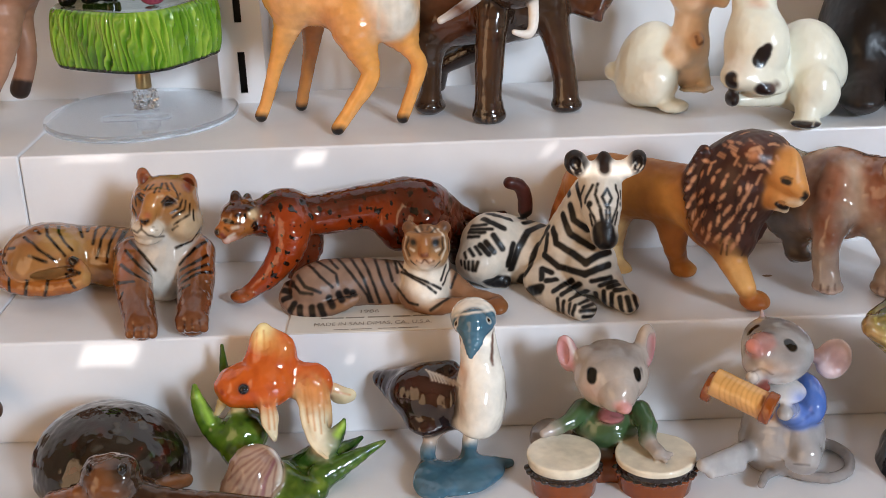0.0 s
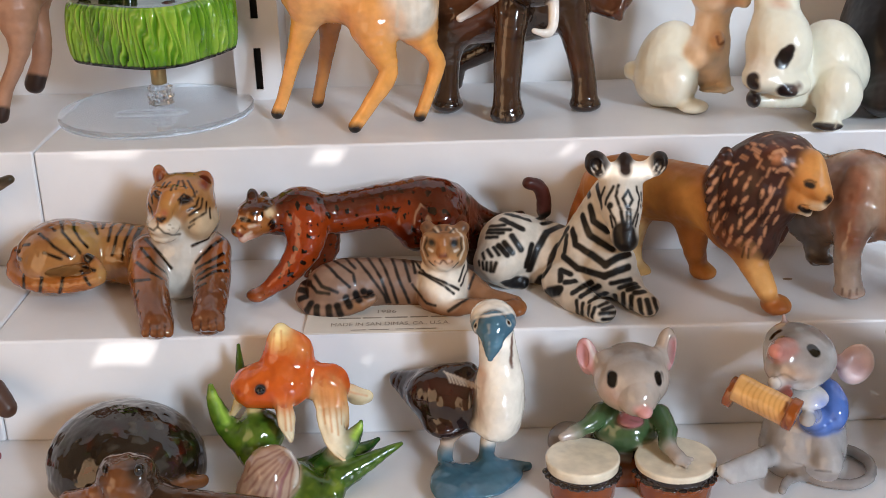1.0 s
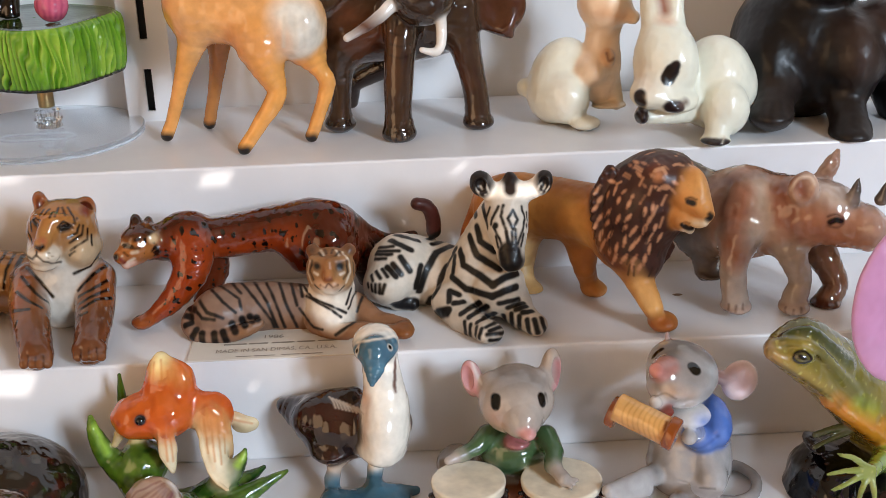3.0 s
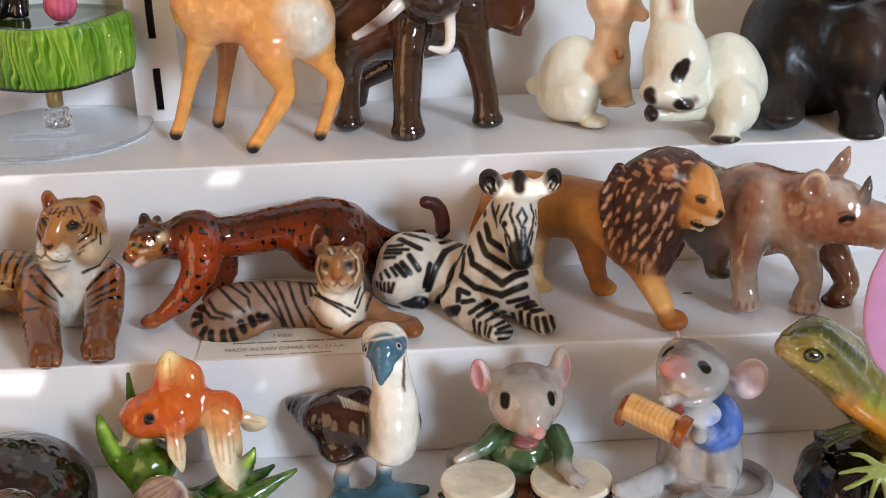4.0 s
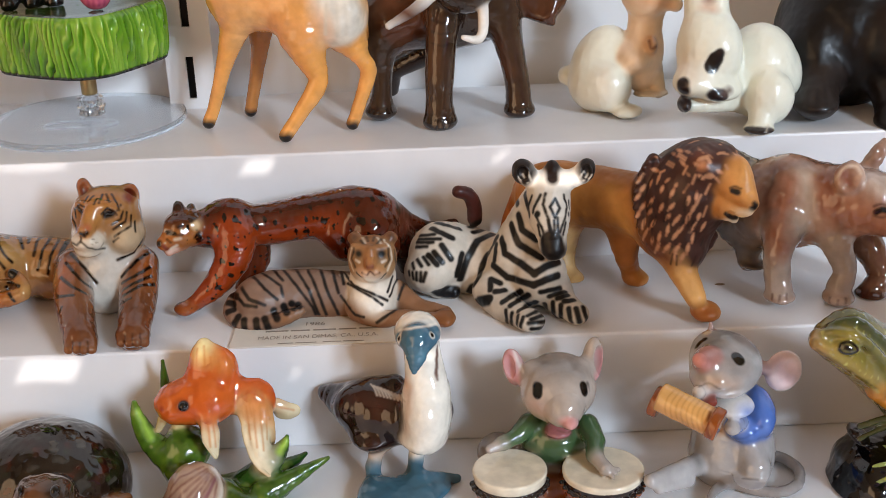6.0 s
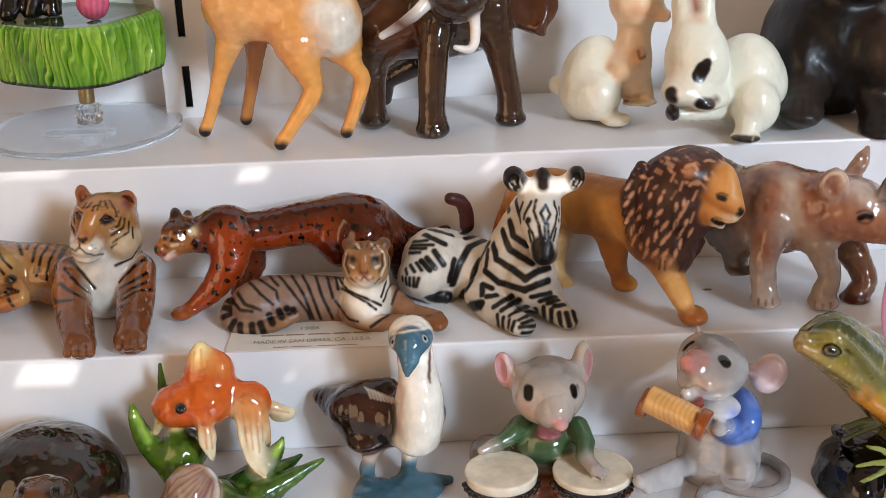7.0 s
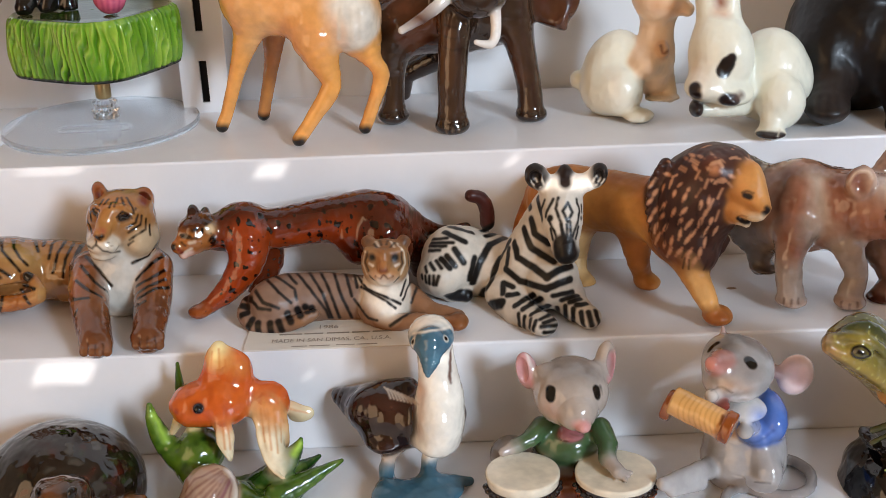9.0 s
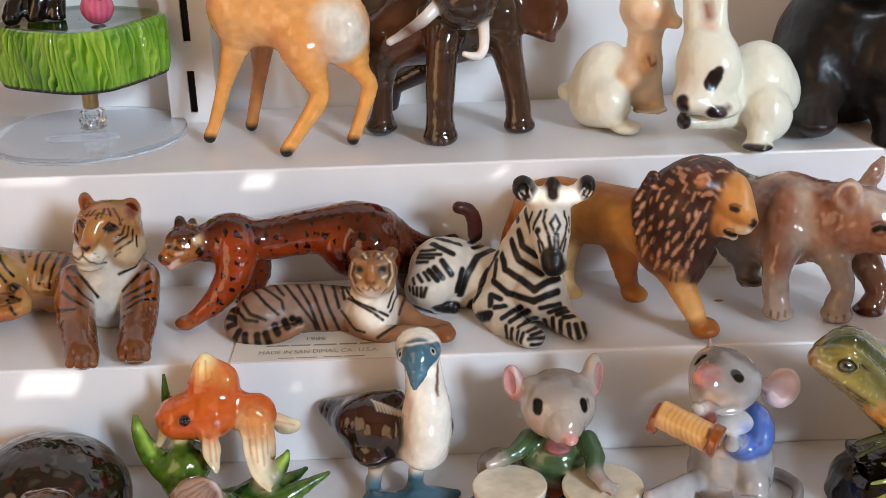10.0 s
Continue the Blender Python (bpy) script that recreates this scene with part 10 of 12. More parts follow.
c.brush([(-3.3, 0.8, 24.2), (-3.0, 0.1, 24.2), (-2.7, -0.8, 24.3), (-2.3, -2.3, 24.7), (-2.0, -3.7, 25.2), (-1.7, -4.6, 25.4), (-1.4, -5.3, 25.5)], 0.17, tint("c4b4a2"), 0.3)
c.brush([(-2.1, -5.9, 43.5)], 0.98, tint("d8d4c6"), 0.25)
c.brush([(-2.1, -5.9, 43.5)], 0.64, tint("070707"), 0.2)
c.brush([(6.1, -7.0, 44.6)], 0.97, tint("d8d4c6"), 0.25)
c.brush([(6.1, -7.0, 44.6)], 0.64, tint("070707"), 0.2)
figurine(c, "booby_bird_figurine", (0.0292, 0.2220, 1.1690), GLAZE, "glossy ceramic seabird with blue face and webbed blue feet", spots=bird_down)


def bongo_bands(p, col):
    """Cream heads, a dark rim below them, orange-brown shells."""
    for cx, r in BONGOS:
        near = np.hypot(p[:, 0] - cx, p[:, 1] - BONGO_Y) < r + 1.2
        low = near & (p[:, 2] < BONGO_Z - 3.2)
        col = mix(col, low * 1.0, tint("8a4a1e"))
        col = mix(col, (near & (p[:, 2] < BONGO_Z - 2.6) & (p[:, 2] > BONGO_Z - 4.6)) * 1.0, tint("2c2220"))
    return col


BONGOS, BONGO_Y, BONGO_Z = ((-12.3, 9.5), (11.1, 10.3)), -8.0, 10.3

c = Clay(0.5, 1.6)
c.ball((1.2, 4.0, 26.5), (9.21, 8.5, 6.58), tint("ada197"))
c.limb([(0.9, -1.0, 26.3), (1.6, -6.0, 25.3), (2.5, -9.0, 23.6)], [7.2, 4.69, 2.12], tint("ada197"))
c.ball((1.2, 4.0, 30.7), (7.56, 7.5, 3.93), tint("ada197"))
c.ball((2.6, -10.5, 23.8), (1.54, 2, 1.26), tint("c49490"))
c.ball((0.2, 6.0, 11.0), (9.27, 9, 6.88), tint("4a6444"))
c.ball((-0.6, 6.0, 3.3), (9.96, 9, 6.64), tint("7a6a60"))
c.ball((-14.0, 10.0, 4.1), (5.8, 7, 4.58), tint("8f857d"))
c.limb([(-6.4, 3.0, 16.3), (-9.7, 0, 14.7), (-13.5, -2.0, 13.9)], [2.95, 2.34, 1.6], tint("4a6444"))
c.limb([(-13.5, -2.0, 13.9), (-17.0, -4.0, 13.5)], [1.6, 1.16], tint("b0a69e"))
c.limb([(8.5, 2.0, 15.8), (9.8, -3.0, 14.0), (9.0, -7.0, 12.6)], [2.94, 2.61, 2.16], tint("4a6444"))
c.limb([(9.3, -8.0, 12.5), (11.1, -12.0, 11.5)], [1.72, 1.84], tint("a89e96"))
c.limb([(11.1, -12.0, 11.3), (12.6, -14.0, 10.4)], [1.13, 0.56], tint("a89e96"), melt=0.6)
c.limb([(11.1, -12.0, 11.3), (13.5, -13.0, 10.7)], [1.13, 0.57], tint("a89e96"), melt=0.6)
c.limb([(11.1, -12.0, 11.3), (14.3, -12.0, 11.0)], [1.13, 0.57], tint("a89e96"), melt=0.6)
c.ball((0.7, -1.0, 16.1), (3.21, 3, 1.31), tint("9c686a"))
c.tub((-12.3, -8.0, 10.3), 7.76, 9.49, 14, tint("e4dac6"), melt=0.3)
c.tub((11.1, -8.0, 9.4), 8.63, 10.35, 14, tint("e4dac6"), melt=0.3)
c.limb([(-2.7, -4.0, 1.7), (2.4, -4.0, 1.5)], [3.23, 3.23], tint("8a4a22"))
c.ball((-21.6, -8.5, 6.4), (0.9, 1.1, 0.75), tint("2c2220"), turn=(0, 0, 183), melt=0.4)
c.ball((-21.2, -10.7, 6.4), (0.9, 1.1, 0.75), tint("2c2220"), turn=(0, 0, 197), melt=0.4)
c.ball((-20.3, -12.8, 6.4), (0.9, 1.1, 0.75), tint("2c2220"), turn=(0, 0, 211), melt=0.4)
c.ball((-19.4, -14.0, 6.4), (0.9, 1.1, 0.75), tint("2c2220"), turn=(0, 0, 220), melt=0.4)
c.ball((-17.8, -15.5, 6.4), (0.9, 1.1, 0.75), tint("2c2220"), turn=(0, 0, 234), melt=0.4)
c.ball((-15.8, -16.6, 6.4), (0.9, 1.1, 0.75), tint("2c2220"), turn=(0, 0, 248), melt=0.4)
c.ball((-14.4, -17.1, 6.4), (0.9, 1.1, 0.75), tint("2c2220"), turn=(0, 0, 257), melt=0.4)
c.ball((-12.1, -17.3, 6.4), (0.9, 1.1, 0.75), tint("2c2220"), turn=(0, 0, 271), melt=0.4)
c.ball((-9.9, -17.0, 6.4), (0.9, 1.1, 0.75), tint("2c2220"), turn=(0, 0, 285), melt=0.4)
c.ball((-8.5, -16.4, 6.4), (0.9, 1.1, 0.75), tint("2c2220"), turn=(0, 0, 295), melt=0.4)
c.ball((-6.6, -15.3, 6.4), (0.9, 1.1, 0.75), tint("2c2220"), turn=(0, 0, 308), melt=0.4)
c.ball((-5.0, -13.7, 6.4), (0.9, 1.1, 0.75), tint("2c2220"), turn=(0, 0, 322), melt=0.4)
c.ball((-4.2, -12.4, 6.4), (0.9, 1.1, 0.75), tint("2c2220"), turn=(0, 0, 332), melt=0.4)
c.ball((-3.3, -10.3, 6.4), (0.9, 1.1, 0.75), tint("2c2220"), turn=(0, 0, 346), melt=0.4)
c.ball((-3.1, -8.1, 6.4), (0.9, 1.1, 0.75), tint("2c2220"), turn=(0, 0, 360), melt=0.4)
c.ball((0.9, -8.5, 5.5), (0.9, 1.1, 0.75), tint("2c2220"), turn=(0, 0, 183), melt=0.4)
c.ball((1.4, -11.0, 5.5), (0.9, 1.1, 0.75), tint("2c2220"), turn=(0, 0, 197), melt=0.4)
c.ball((2.4, -13.2, 5.5), (0.9, 1.1, 0.75), tint("2c2220"), turn=(0, 0, 211), melt=0.4)
c.ball((3.3, -14.6, 5.5), (0.9, 1.1, 0.75), tint("2c2220"), turn=(0, 0, 220), melt=0.4)
c.ball((5.1, -16.2, 5.5), (0.9, 1.1, 0.75), tint("2c2220"), turn=(0, 0, 234), melt=0.4)
c.ball((7.3, -17.4, 5.5), (0.9, 1.1, 0.75), tint("2c2220"), turn=(0, 0, 248), melt=0.4)
c.ball((8.9, -17.9, 5.5), (0.9, 1.1, 0.75), tint("2c2220"), turn=(0, 0, 257), melt=0.4)
c.ball((11.3, -18.2, 5.5), (0.9, 1.1, 0.75), tint("2c2220"), turn=(0, 0, 271), melt=0.4)
c.ball((13.7, -17.8, 5.5), (0.9, 1.1, 0.75), tint("2c2220"), turn=(0, 0, 285), melt=0.4)
c.ball((15.3, -17.2, 5.5), (0.9, 1.1, 0.75), tint("2c2220"), turn=(0, 0, 295), melt=0.4)
c.ball((17.4, -15.9, 5.5), (0.9, 1.1, 0.75), tint("2c2220"), turn=(0, 0, 308), melt=0.4)
c.ball((19.1, -14.2, 5.5), (0.9, 1.1, 0.75), tint("2c2220"), turn=(0, 0, 322), melt=0.4)
c.ball((20.0, -12.8, 5.5), (0.9, 1.1, 0.75), tint("2c2220"), turn=(0, 0, 332), melt=0.4)
c.ball((20.9, -10.5, 5.5), (0.9, 1.1, 0.75), tint("2c2220"), turn=(0, 0, 346), melt=0.4)
c.ball((21.2, -8.1, 5.5), (0.9, 1.1, 0.75), tint("2c2220"), turn=(0, 0, 360), melt=0.4)
c.ball((1.2, 2.0, -13.6), (18.24, 10, 4.56), tint("7a5a44"))
c.ball((0.7, 1.0, 26.2), (8.83, 8, 7.31), tint("b4a89e"), melt=3)
c.limb([(-7.8, 5.0, 28.1), (-5.5, 4.0, 31.4)], [1.44, 2.43], tint("b4a89e"))
c.ball((-9.9, 7.0, 30.7), (2.74, 2.8, 5.62), tint("c8a09e"), turn=(0, -14, 38))
c.ball((-11.4, 4.6, 32.7), (1.57, 1.6, 4.24), tint("c08a8e"), turn=(0, -14, 38), melt=0.5, carve=True)
c.limb([(10.1, 5.0, 29.4), (7.1, 4.0, 31.4)], [1.72, 2.29], tint("b4a89e"))
c.ball((10.2, 7.0, 32.1), (2.74, 2.6, 6.1), tint("b4a89e"), turn=(0, 7, 24))
c.ball((11.6, 5.2, 32.4), (1.43, 1.6, 4.26), tint("c08a8e"), turn=(0, 5, 40), melt=0.5, carve=True)
c.brush([(2.4, -11.9, 24.6)], 1.26, tint("c89490"), 1)
c.brush([(-1.0, -0.4, 17.1), (2.8, -2.5, 16.8)], 1.01, tint("a87074"), 1.2)
c.brush([(1.2, -10.6, 22.5), (1.8, -11.6, 22.8), (2.6, -11.3, 22.4), (5.4, 1.1, 15.6), (6.1, 0.3, 16.3)], 0.21, tint("7a4a48"), 0.3)
c.brush([(-2.3, 1.7, 33.9), (3.3, 0.9, 34.1)], 3.16, tint("8c837c"), 5)
c.brush([(-4.6, -2.8, 30.2), (-4.7, -3.6, 28.9)], 1.35, tint("0a0807"), 0.25)
c.brush([(7.0, -2.0, 29.7), (7.2, -2.5, 28.2)], 1.14, tint("0a0807"), 0.25)
c.brush([(-11.3, 5.4, 35.3), (-11.1, 5.9, 33.7), (-10.8, 6.2, 32.2), (-10.5, 6.1, 30.9), (-10.1, 5.8, 29.8), (-9.7, 4.3, 29.4), (-9.3, 4.0, 28.4)], 1.15, tint("c48e90"), 1.2)
c.brush([(12.0, 6.6, 34.3), (12.2, 6.5, 32.9), (12.3, 6.4, 31.6), (12.3, 6.1, 30.5), (12.0, 5.9, 29.5), (11.7, 5.6, 28.7), (11.1, 3.4, 28.9)], 1.16, tint("c89294"), 1.2)
c.brush([(-9.8, 5.8, 35.8), (-9.5, 5.1, 35.1), (-9.2, 4.8, 34.1), (-8.8, 4.6, 33.2), (-8.5, 4.5, 32.3), (-8.2, 4.0, 31.8), (-7.9, 3.0, 31.4)], 0.34, tint("d8d0c8"), 0.5)
c.brush([(-4.8, -4.1, 30.5), (-4.9, -4.9, 29.3)], 1.41, tint("0a0807"), 0.25)
c.brush([(6.6, -3.9, 30.3), (6.8, -4.6, 29.2)], 1.27, tint("0a0807"), 0.25)
c.brush([(0.9, -11.1, 24.1), (2.4, -12.3, 24.4)], 1.11, tint("d09c98"), 1.2)
c.brush([(0.3, -2.6, 17.3), (0.9, -2.9, 17.2), (1.6, -3.1, 17.0), (2.2, -3.1, 16.8), (2.8, -2.8, 16.7), (3.4, -2.2, 16.6), (4.1, -0.3, 15.8)], 0.2, tint("8a6058"), 0.3)
c.brush([(-1.4, -0.1, 34.4), (0.2, -0.4, 34.6), (1.8, -0.4, 34.6), (3.5, 0, 34.4)], 1.98, tint("8c847e"), 4)
# warm reflection painted as a peach wash on the left cheek
c.brush([(-5.5, -5.2, 26.3), (-4.9, -5.8, 25.4), (-4.2, -6.1, 24.4)], 1.27, tint("c8a898"), 3)
figurine(c, "mouse_figurine", (0.0656, 0.2160, 1.1690), GLAZE, "glossy grey ceramic mouse in green jacket playing bongo drums", spots=bongo_bands, depth=0.035)


c = Clay(0.5, 1.6)
c.limb([(-0.1, 4.0, 17.1), (-0.5, 3.3, 15.3), (-0.9, 2.7, 13.5), (-1.2, 2.0, 11.7), (-1.5, 1.3, 9.8), (-1.8, 0.7, 8.0), (-2.1, 0, 6.2)], [8.21, 8.72, 9.23, 9.67, 10.01, 10.28, 10.56], tint("a8a4a2"))
c.ball((4.3, 0, 8.3), (4.54, 10, 8.92), tint("a8a4a2"), melt=3)
c.ball((-4.2, -2.0, 33.5), (8.19, 11, 6.61), tint("a8a4a2"), melt=1.2)
c.ball((-9.1, -6.0, 33.8), (5.02, 9, 4.09), tint("b6b2b0"), melt=3)
c.ball((-7.4, -2.0, 35.7), (5.35, 9, 4.16), tint("a8a4a2"), melt=3)
c.limb([(-11.3, -9.0, 37.9), (-13.6, -12.0, 39.4)], [2.75, 1.9], tint("c89a94"), melt=4)
c.ball((-12.2, -9.0, 32.1), (2.49, 5, 1.36), tint("c8beb8"), melt=2.5)
c.ball((-6.6, -8.0, 29.7), (4.73, 6, 0.63), tint("b6b2b0"), melt=2)
c.limb([(5.2, 4.0, 28.8), (7.6, 4.0, 27.7)], [1.74, 1.74], tint("b0928e"), melt=1.5)
c.ball((12.0, 5.0, 26.5), (5.09, 2.6, 5.69), tint("f2dcd8"), turn=(0, 0, 10), melt=1)
c.ball((11.6, 1.8, 28.6), (3.88, 1.5, 4.44), tint("f0d0cc"), turn=(0, 0, 10), melt=1.5, carve=True)
c.limb([(-6.9, 6.0, 38.4), (-6.9, 7.0, 39.9)], [0.72, 0.43], tint("c0a8a4"), melt=1)
c.ball((-4.7, -10.0, 25.9), (5.28, 6, 2.3), tint("e4e0dc"), melt=0.8)
c.ball((3.9, -1.0, 18.5), (4.61, 9, 6.2), tint("5878b8"), melt=1)
c.ball((-0.2, -5.0, 16.8), (4.85, 6, 3.6), tint("5878b8"), melt=1)
c.limb([(-2.5, -9.0, 20.2), (-5.9, -16.0, 22.8)], [2.25, 1.92], tint("b4b0ae"), melt=1.2)
c.limb([(-12.0, -11.0, 30.6), (-14.3, -15.0, 32.3)], [1.93, 1.63], tint("d4ccc4"), melt=1)
c.ball((-11.8, -15.0, 30.0), (2.04, 3, 1.1), tint("84301c"), melt=0.6)
c.limb([(1.3, -8.0, 10.8), (1.8, -11.0, 8.1)], [3.7, 3.82], tint("a8a4a2"), melt=2)
c.ball((-0.3, -14.0, 6.5), (4.22, 5, 0.48), tint("b6b2b0"), melt=1.5)
c.limb([(-12.4, -6.0, 6.2), (-14.6, -8.0, 7.0), (-16.8, -10.1, 7.7), (-19.0, -12.0, 8.4), (-21.2, -13.7, 8.8), (-23.4, -15.4, 9.0), (-25.5, -17.0, 9.3)], [2.88, 2.61, 2.34, 2.11, 1.98, 1.89, 1.8], tint("b6b2b0"), melt=1.5)
c.limb([(-14.9, -10.0, 4.6), (-23.4, -17.0, 7.2)], [1.99, 1.53], tint("b6b2b0"), melt=1.5)
c.limb([(8.7, 5.2, 1.9), (10.2, 4.4, 1.9), (11.8, 3.6, 1.9), (13.1, 2.5, 1.9), (14.1, 0.8, 1.9), (15.0, -1.2, 1.9), (15.3, -3.3, 1.9), (15.0, -5.6, 1.9), (14.2, -8.0, 1.9), (13.1, -10.0, 1.9), (11.4, -11.5, 1.9), (9.4, -12.6, 1.9), (7.3, -13.1, 1.9), (5.3, -12.8, 1.9), (3.3, -12.0, 1.9), (1.4, -11.0, 1.9), (-0.1, -9.9, 1.9), (-1.5, -8.6, 1.9), (-2.9, -8.0, 1.9), (-4.4, -8.2, 1.9), (-6.0, -9.1, 1.9), (-7.4, -10.2, 1.9), (-8.5, -11.6, 1.9), (-9.4, -13.3, 1.9), (-10.2, -15.0, 1.9)], [1.35, 1.4, 1.45, 1.49, 1.49, 1.48, 1.46, 1.45, 1.44, 1.43, 1.42, 1.41, 1.42, 1.46, 1.52, 1.57, 1.6, 1.61, 1.58, 1.51, 1.4, 1.29, 1.19, 1.09, 0.99], tint("98928f"), melt=0.4)
c.tub((-12.1, -23.0, 28.2), 3.59, 3.59, 14.36, tint("d2a468"), melt=0.3, tilt=(0, 107, -30))
c.tub((-11.0, -24.5, 28.3), 4.1, 4.1, 2.65, tint("94501e"), melt=0.2, tilt=(0, 107, -30))
c.tub((-22.8, -13.5, 28.7), 3.97, 3.97, 2.46, tint("94501e"), melt=0.2, tilt=(0, 107, -30))
c.brush([(-21.1, -18.6, 35.0), (-21.8, -19.3, 34.7), (-22.4, -19.7, 34.3), (-22.9, -20.1, 33.8), (-23.2, -20.4, 33.1), (-23.4, -20.6, 32.3), (-23.4, -20.6, 31.4), (-23.3, -20.5, 30.4), (-22.9, -20.1, 29.3)], 0.12, tint("b88a50"), 0.25)
c.brush([(-20.0, -19.0, 34.6), (-20.6, -19.8, 34.4), (-21.2, -20.3, 34.0), (-21.7, -20.6, 33.5), (-22.1, -21.0, 32.9), (-22.3, -21.2, 32.1), (-22.3, -21.3, 31.2), (-22.2, -21.3, 30.3), (-21.8, -21.0, 29.2)], 0.12, tint("b88a50"), 0.25)
c.brush([(-18.8, -19.4, 34.3), (-19.5, -20.2, 34.1), (-20.1, -20.8, 33.7), (-20.6, -21.2, 33.2), (-20.9, -21.5, 32.6), (-21.1, -21.8, 31.8), (-21.2, -21.9, 31.0), (-21.0, -21.9, 30.1), (-20.7, -21.8, 29.1)], 0.12, tint("b88a50"), 0.25)
c.brush([(-17.6, -19.8, 33.9), (-18.3, -20.7, 33.8), (-18.9, -21.3, 33.4), (-19.4, -21.7, 33.0), (-19.8, -22.1, 32.3), (-20.0, -22.4, 31.6), (-20.1, -22.5, 30.7), (-19.9, -22.6, 29.9), (-19.6, -22.6, 28.9), (-19.2, -21.9, 27.6)], 0.12, tint("b88a50"), 0.25)
c.brush([(-16.4, -20.2, 33.5), (-17.1, -21.2, 33.5), (-17.8, -21.8, 33.2), (-18.3, -22.3, 32.7), (-18.6, -22.7, 32.1), (-18.9, -23.0, 31.3), (-18.9, -23.2, 30.5), (-18.8, -23.3, 29.7), (-18.5, -23.3, 28.8), (-18.1, -22.9, 27.6)], 0.12, tint("b88a50"), 0.25)
c.brush([(-15.2, -20.5, 33.1), (-16.0, -21.6, 33.1), (-16.6, -22.3, 32.9), (-17.2, -22.8, 32.4), (-17.5, -23.2, 31.8), (-17.7, -23.6, 31.1), (-17.8, -23.8, 30.3), (-17.7, -23.9, 29.5), (-17.4, -24.0, 28.6), (-17.1, -23.7, 27.5)], 0.12, tint("b88a50"), 0.25)
c.brush([(-14.0, -20.7, 32.7), (-14.8, -22.1, 32.8), (-15.5, -22.8, 32.5), (-16.0, -23.3, 32.1), (-16.4, -23.8, 31.6), (-16.6, -24.2, 30.8), (-16.7, -24.4, 30.1), (-16.6, -24.6, 29.3), (-16.3, -24.7, 28.4), (-16.0, -24.5, 27.4)], 0.12, tint("b88a50"), 0.25)
c.brush([(-12.7, -20.6, 32.0), (-13.7, -22.5, 32.4), (-14.4, -23.3, 32.2), (-14.9, -23.8, 31.8), (-15.3, -24.3, 31.3), (-15.5, -24.7, 30.6), (-15.6, -25.0, 29.8), (-15.5, -25.2, 29.0), (-15.2, -25.3, 28.2), (-15.2, -26.5, 28.0)], 0.12, tint("b88a50"), 0.25)
c.brush([(-9.4, -12.1, 26.6), (-12.5, -22.9, 32.1), (-13.2, -23.7, 31.9), (-13.7, -24.4, 31.6), (-14.1, -24.9, 31.0), (-14.4, -25.3, 30.3), (-14.7, -26.5, 30.1), (-14.7, -27.1, 29.6), (-14.4, -27.3, 28.8), (-14.1, -27.4, 27.9)], 0.12, tint("b88a50"), 0.25)
c.brush([(-11.3, -25.5, 28.9), (-6.1, -5.2, 15.9)], 1.27, tint("a88468"), 0.9)
c.brush([(-11.1, -24.5, 28.0)], 0.68, tint("c8b8a8"), 0.6)
c.brush([(-13.5, -23.9, 31.8), (-13.9, -24.8, 31.2), (-14.2, -25.3, 30.4), (-14.6, -26.9, 30.1), (-14.6, -27.2, 29.2), (-14.5, -27.2, 28.1), (-14.2, -26.9, 26.8)], 0.27, tint("74381a"), 0.4)
c.brush([(-4.1, -9.7, 38.6), (-3.7, -10.3, 38.1)], 1.48, tint("0c0a09"), 0.25)
c.brush([(-10.3, -1.6, 39.7), (-10.7, -1.8, 39.6), (-11.1, -1.9, 39.3), (-11.5, -2.0, 39.1), (-11.8, -2.2, 38.9), (-12.1, -2.4, 38.7), (-12.3, -2.6, 38.4)], 0.79, tint("0c0a09"), 0.25)
c.brush([(-14.8, -12.4, 40.8), (-14.0, -13.9, 39.6)], 1.38, tint("dc968c"), 2.2)
c.brush([(-10.6, -14.4, 34.8), (-9.5, -14.8, 34.6), (-8.3, -14.8, 34.2), (-6.9, -14.3, 33.4), (-5.5, -13.5, 32.5)], 0.84, tint("c4a68e"), 2.4)
c.brush([(-14.4, -15.2, 33.9), (-13.4, -14.1, 33.7), (-12.5, -13.6, 33.8), (-11.8, -14.0, 34.1), (-11.0, -14.5, 34.0), (-10.2, -14.9, 33.5), (-9.2, -14.8, 32.8)], 0.17, tint("7a6a60"), 0.4)
c.brush([(-9.1, -4.0, 40.2), (-7.4, -3.6, 40.5), (-5.6, -2.9, 40.6), (-3.9, -2.5, 40.4), (-2.5, -3.2, 40.1), (-1.2, -4.5, 39.5), (0.1, -5.3, 38.8)], 1.14, tint("7e7a76"), 3.5)
c.brush([(-0.1, -7.3, 38.3), (0.2, -9.0, 37.2), (0.8, -10.0, 35.7)], 1.13, tint("a8a6a4"), 3)
c.brush([(10.5, 3.3, 29.2), (11.8, 3.9, 27.2), (12.6, 3.2, 25.9)], 2.4, tint("f0cccc"), 2.5)
c.brush([(-2.2, -15.2, 26.3), (1.2, -7.4, 21.0), (2.1, -8.6, 20.8), (3.1, -9.4, 20.4)], 1.45, tint("6a8acc"), 2.6)
c.brush([(-3.5, -8.2, 14.9), (-2.9, -9.8, 15.8), (-2.1, -10.5, 16.2), (-1.1, -10.9, 16.7), (0.1, -10.9, 17.5), (1.6, -10.1, 18.1), (3.0, -9.8, 19.0)], 0.22, tint("46609c"), 0.4)
c.brush([(-11.8, -1.1, 9.9), (-11.8, -2.6, 9.4), (-11.8, -4.4, 9.0), (-11.9, -6.9, 9.0), (-11.8, -8.2, 8.4)], 1.19, tint("807a76"), 3)
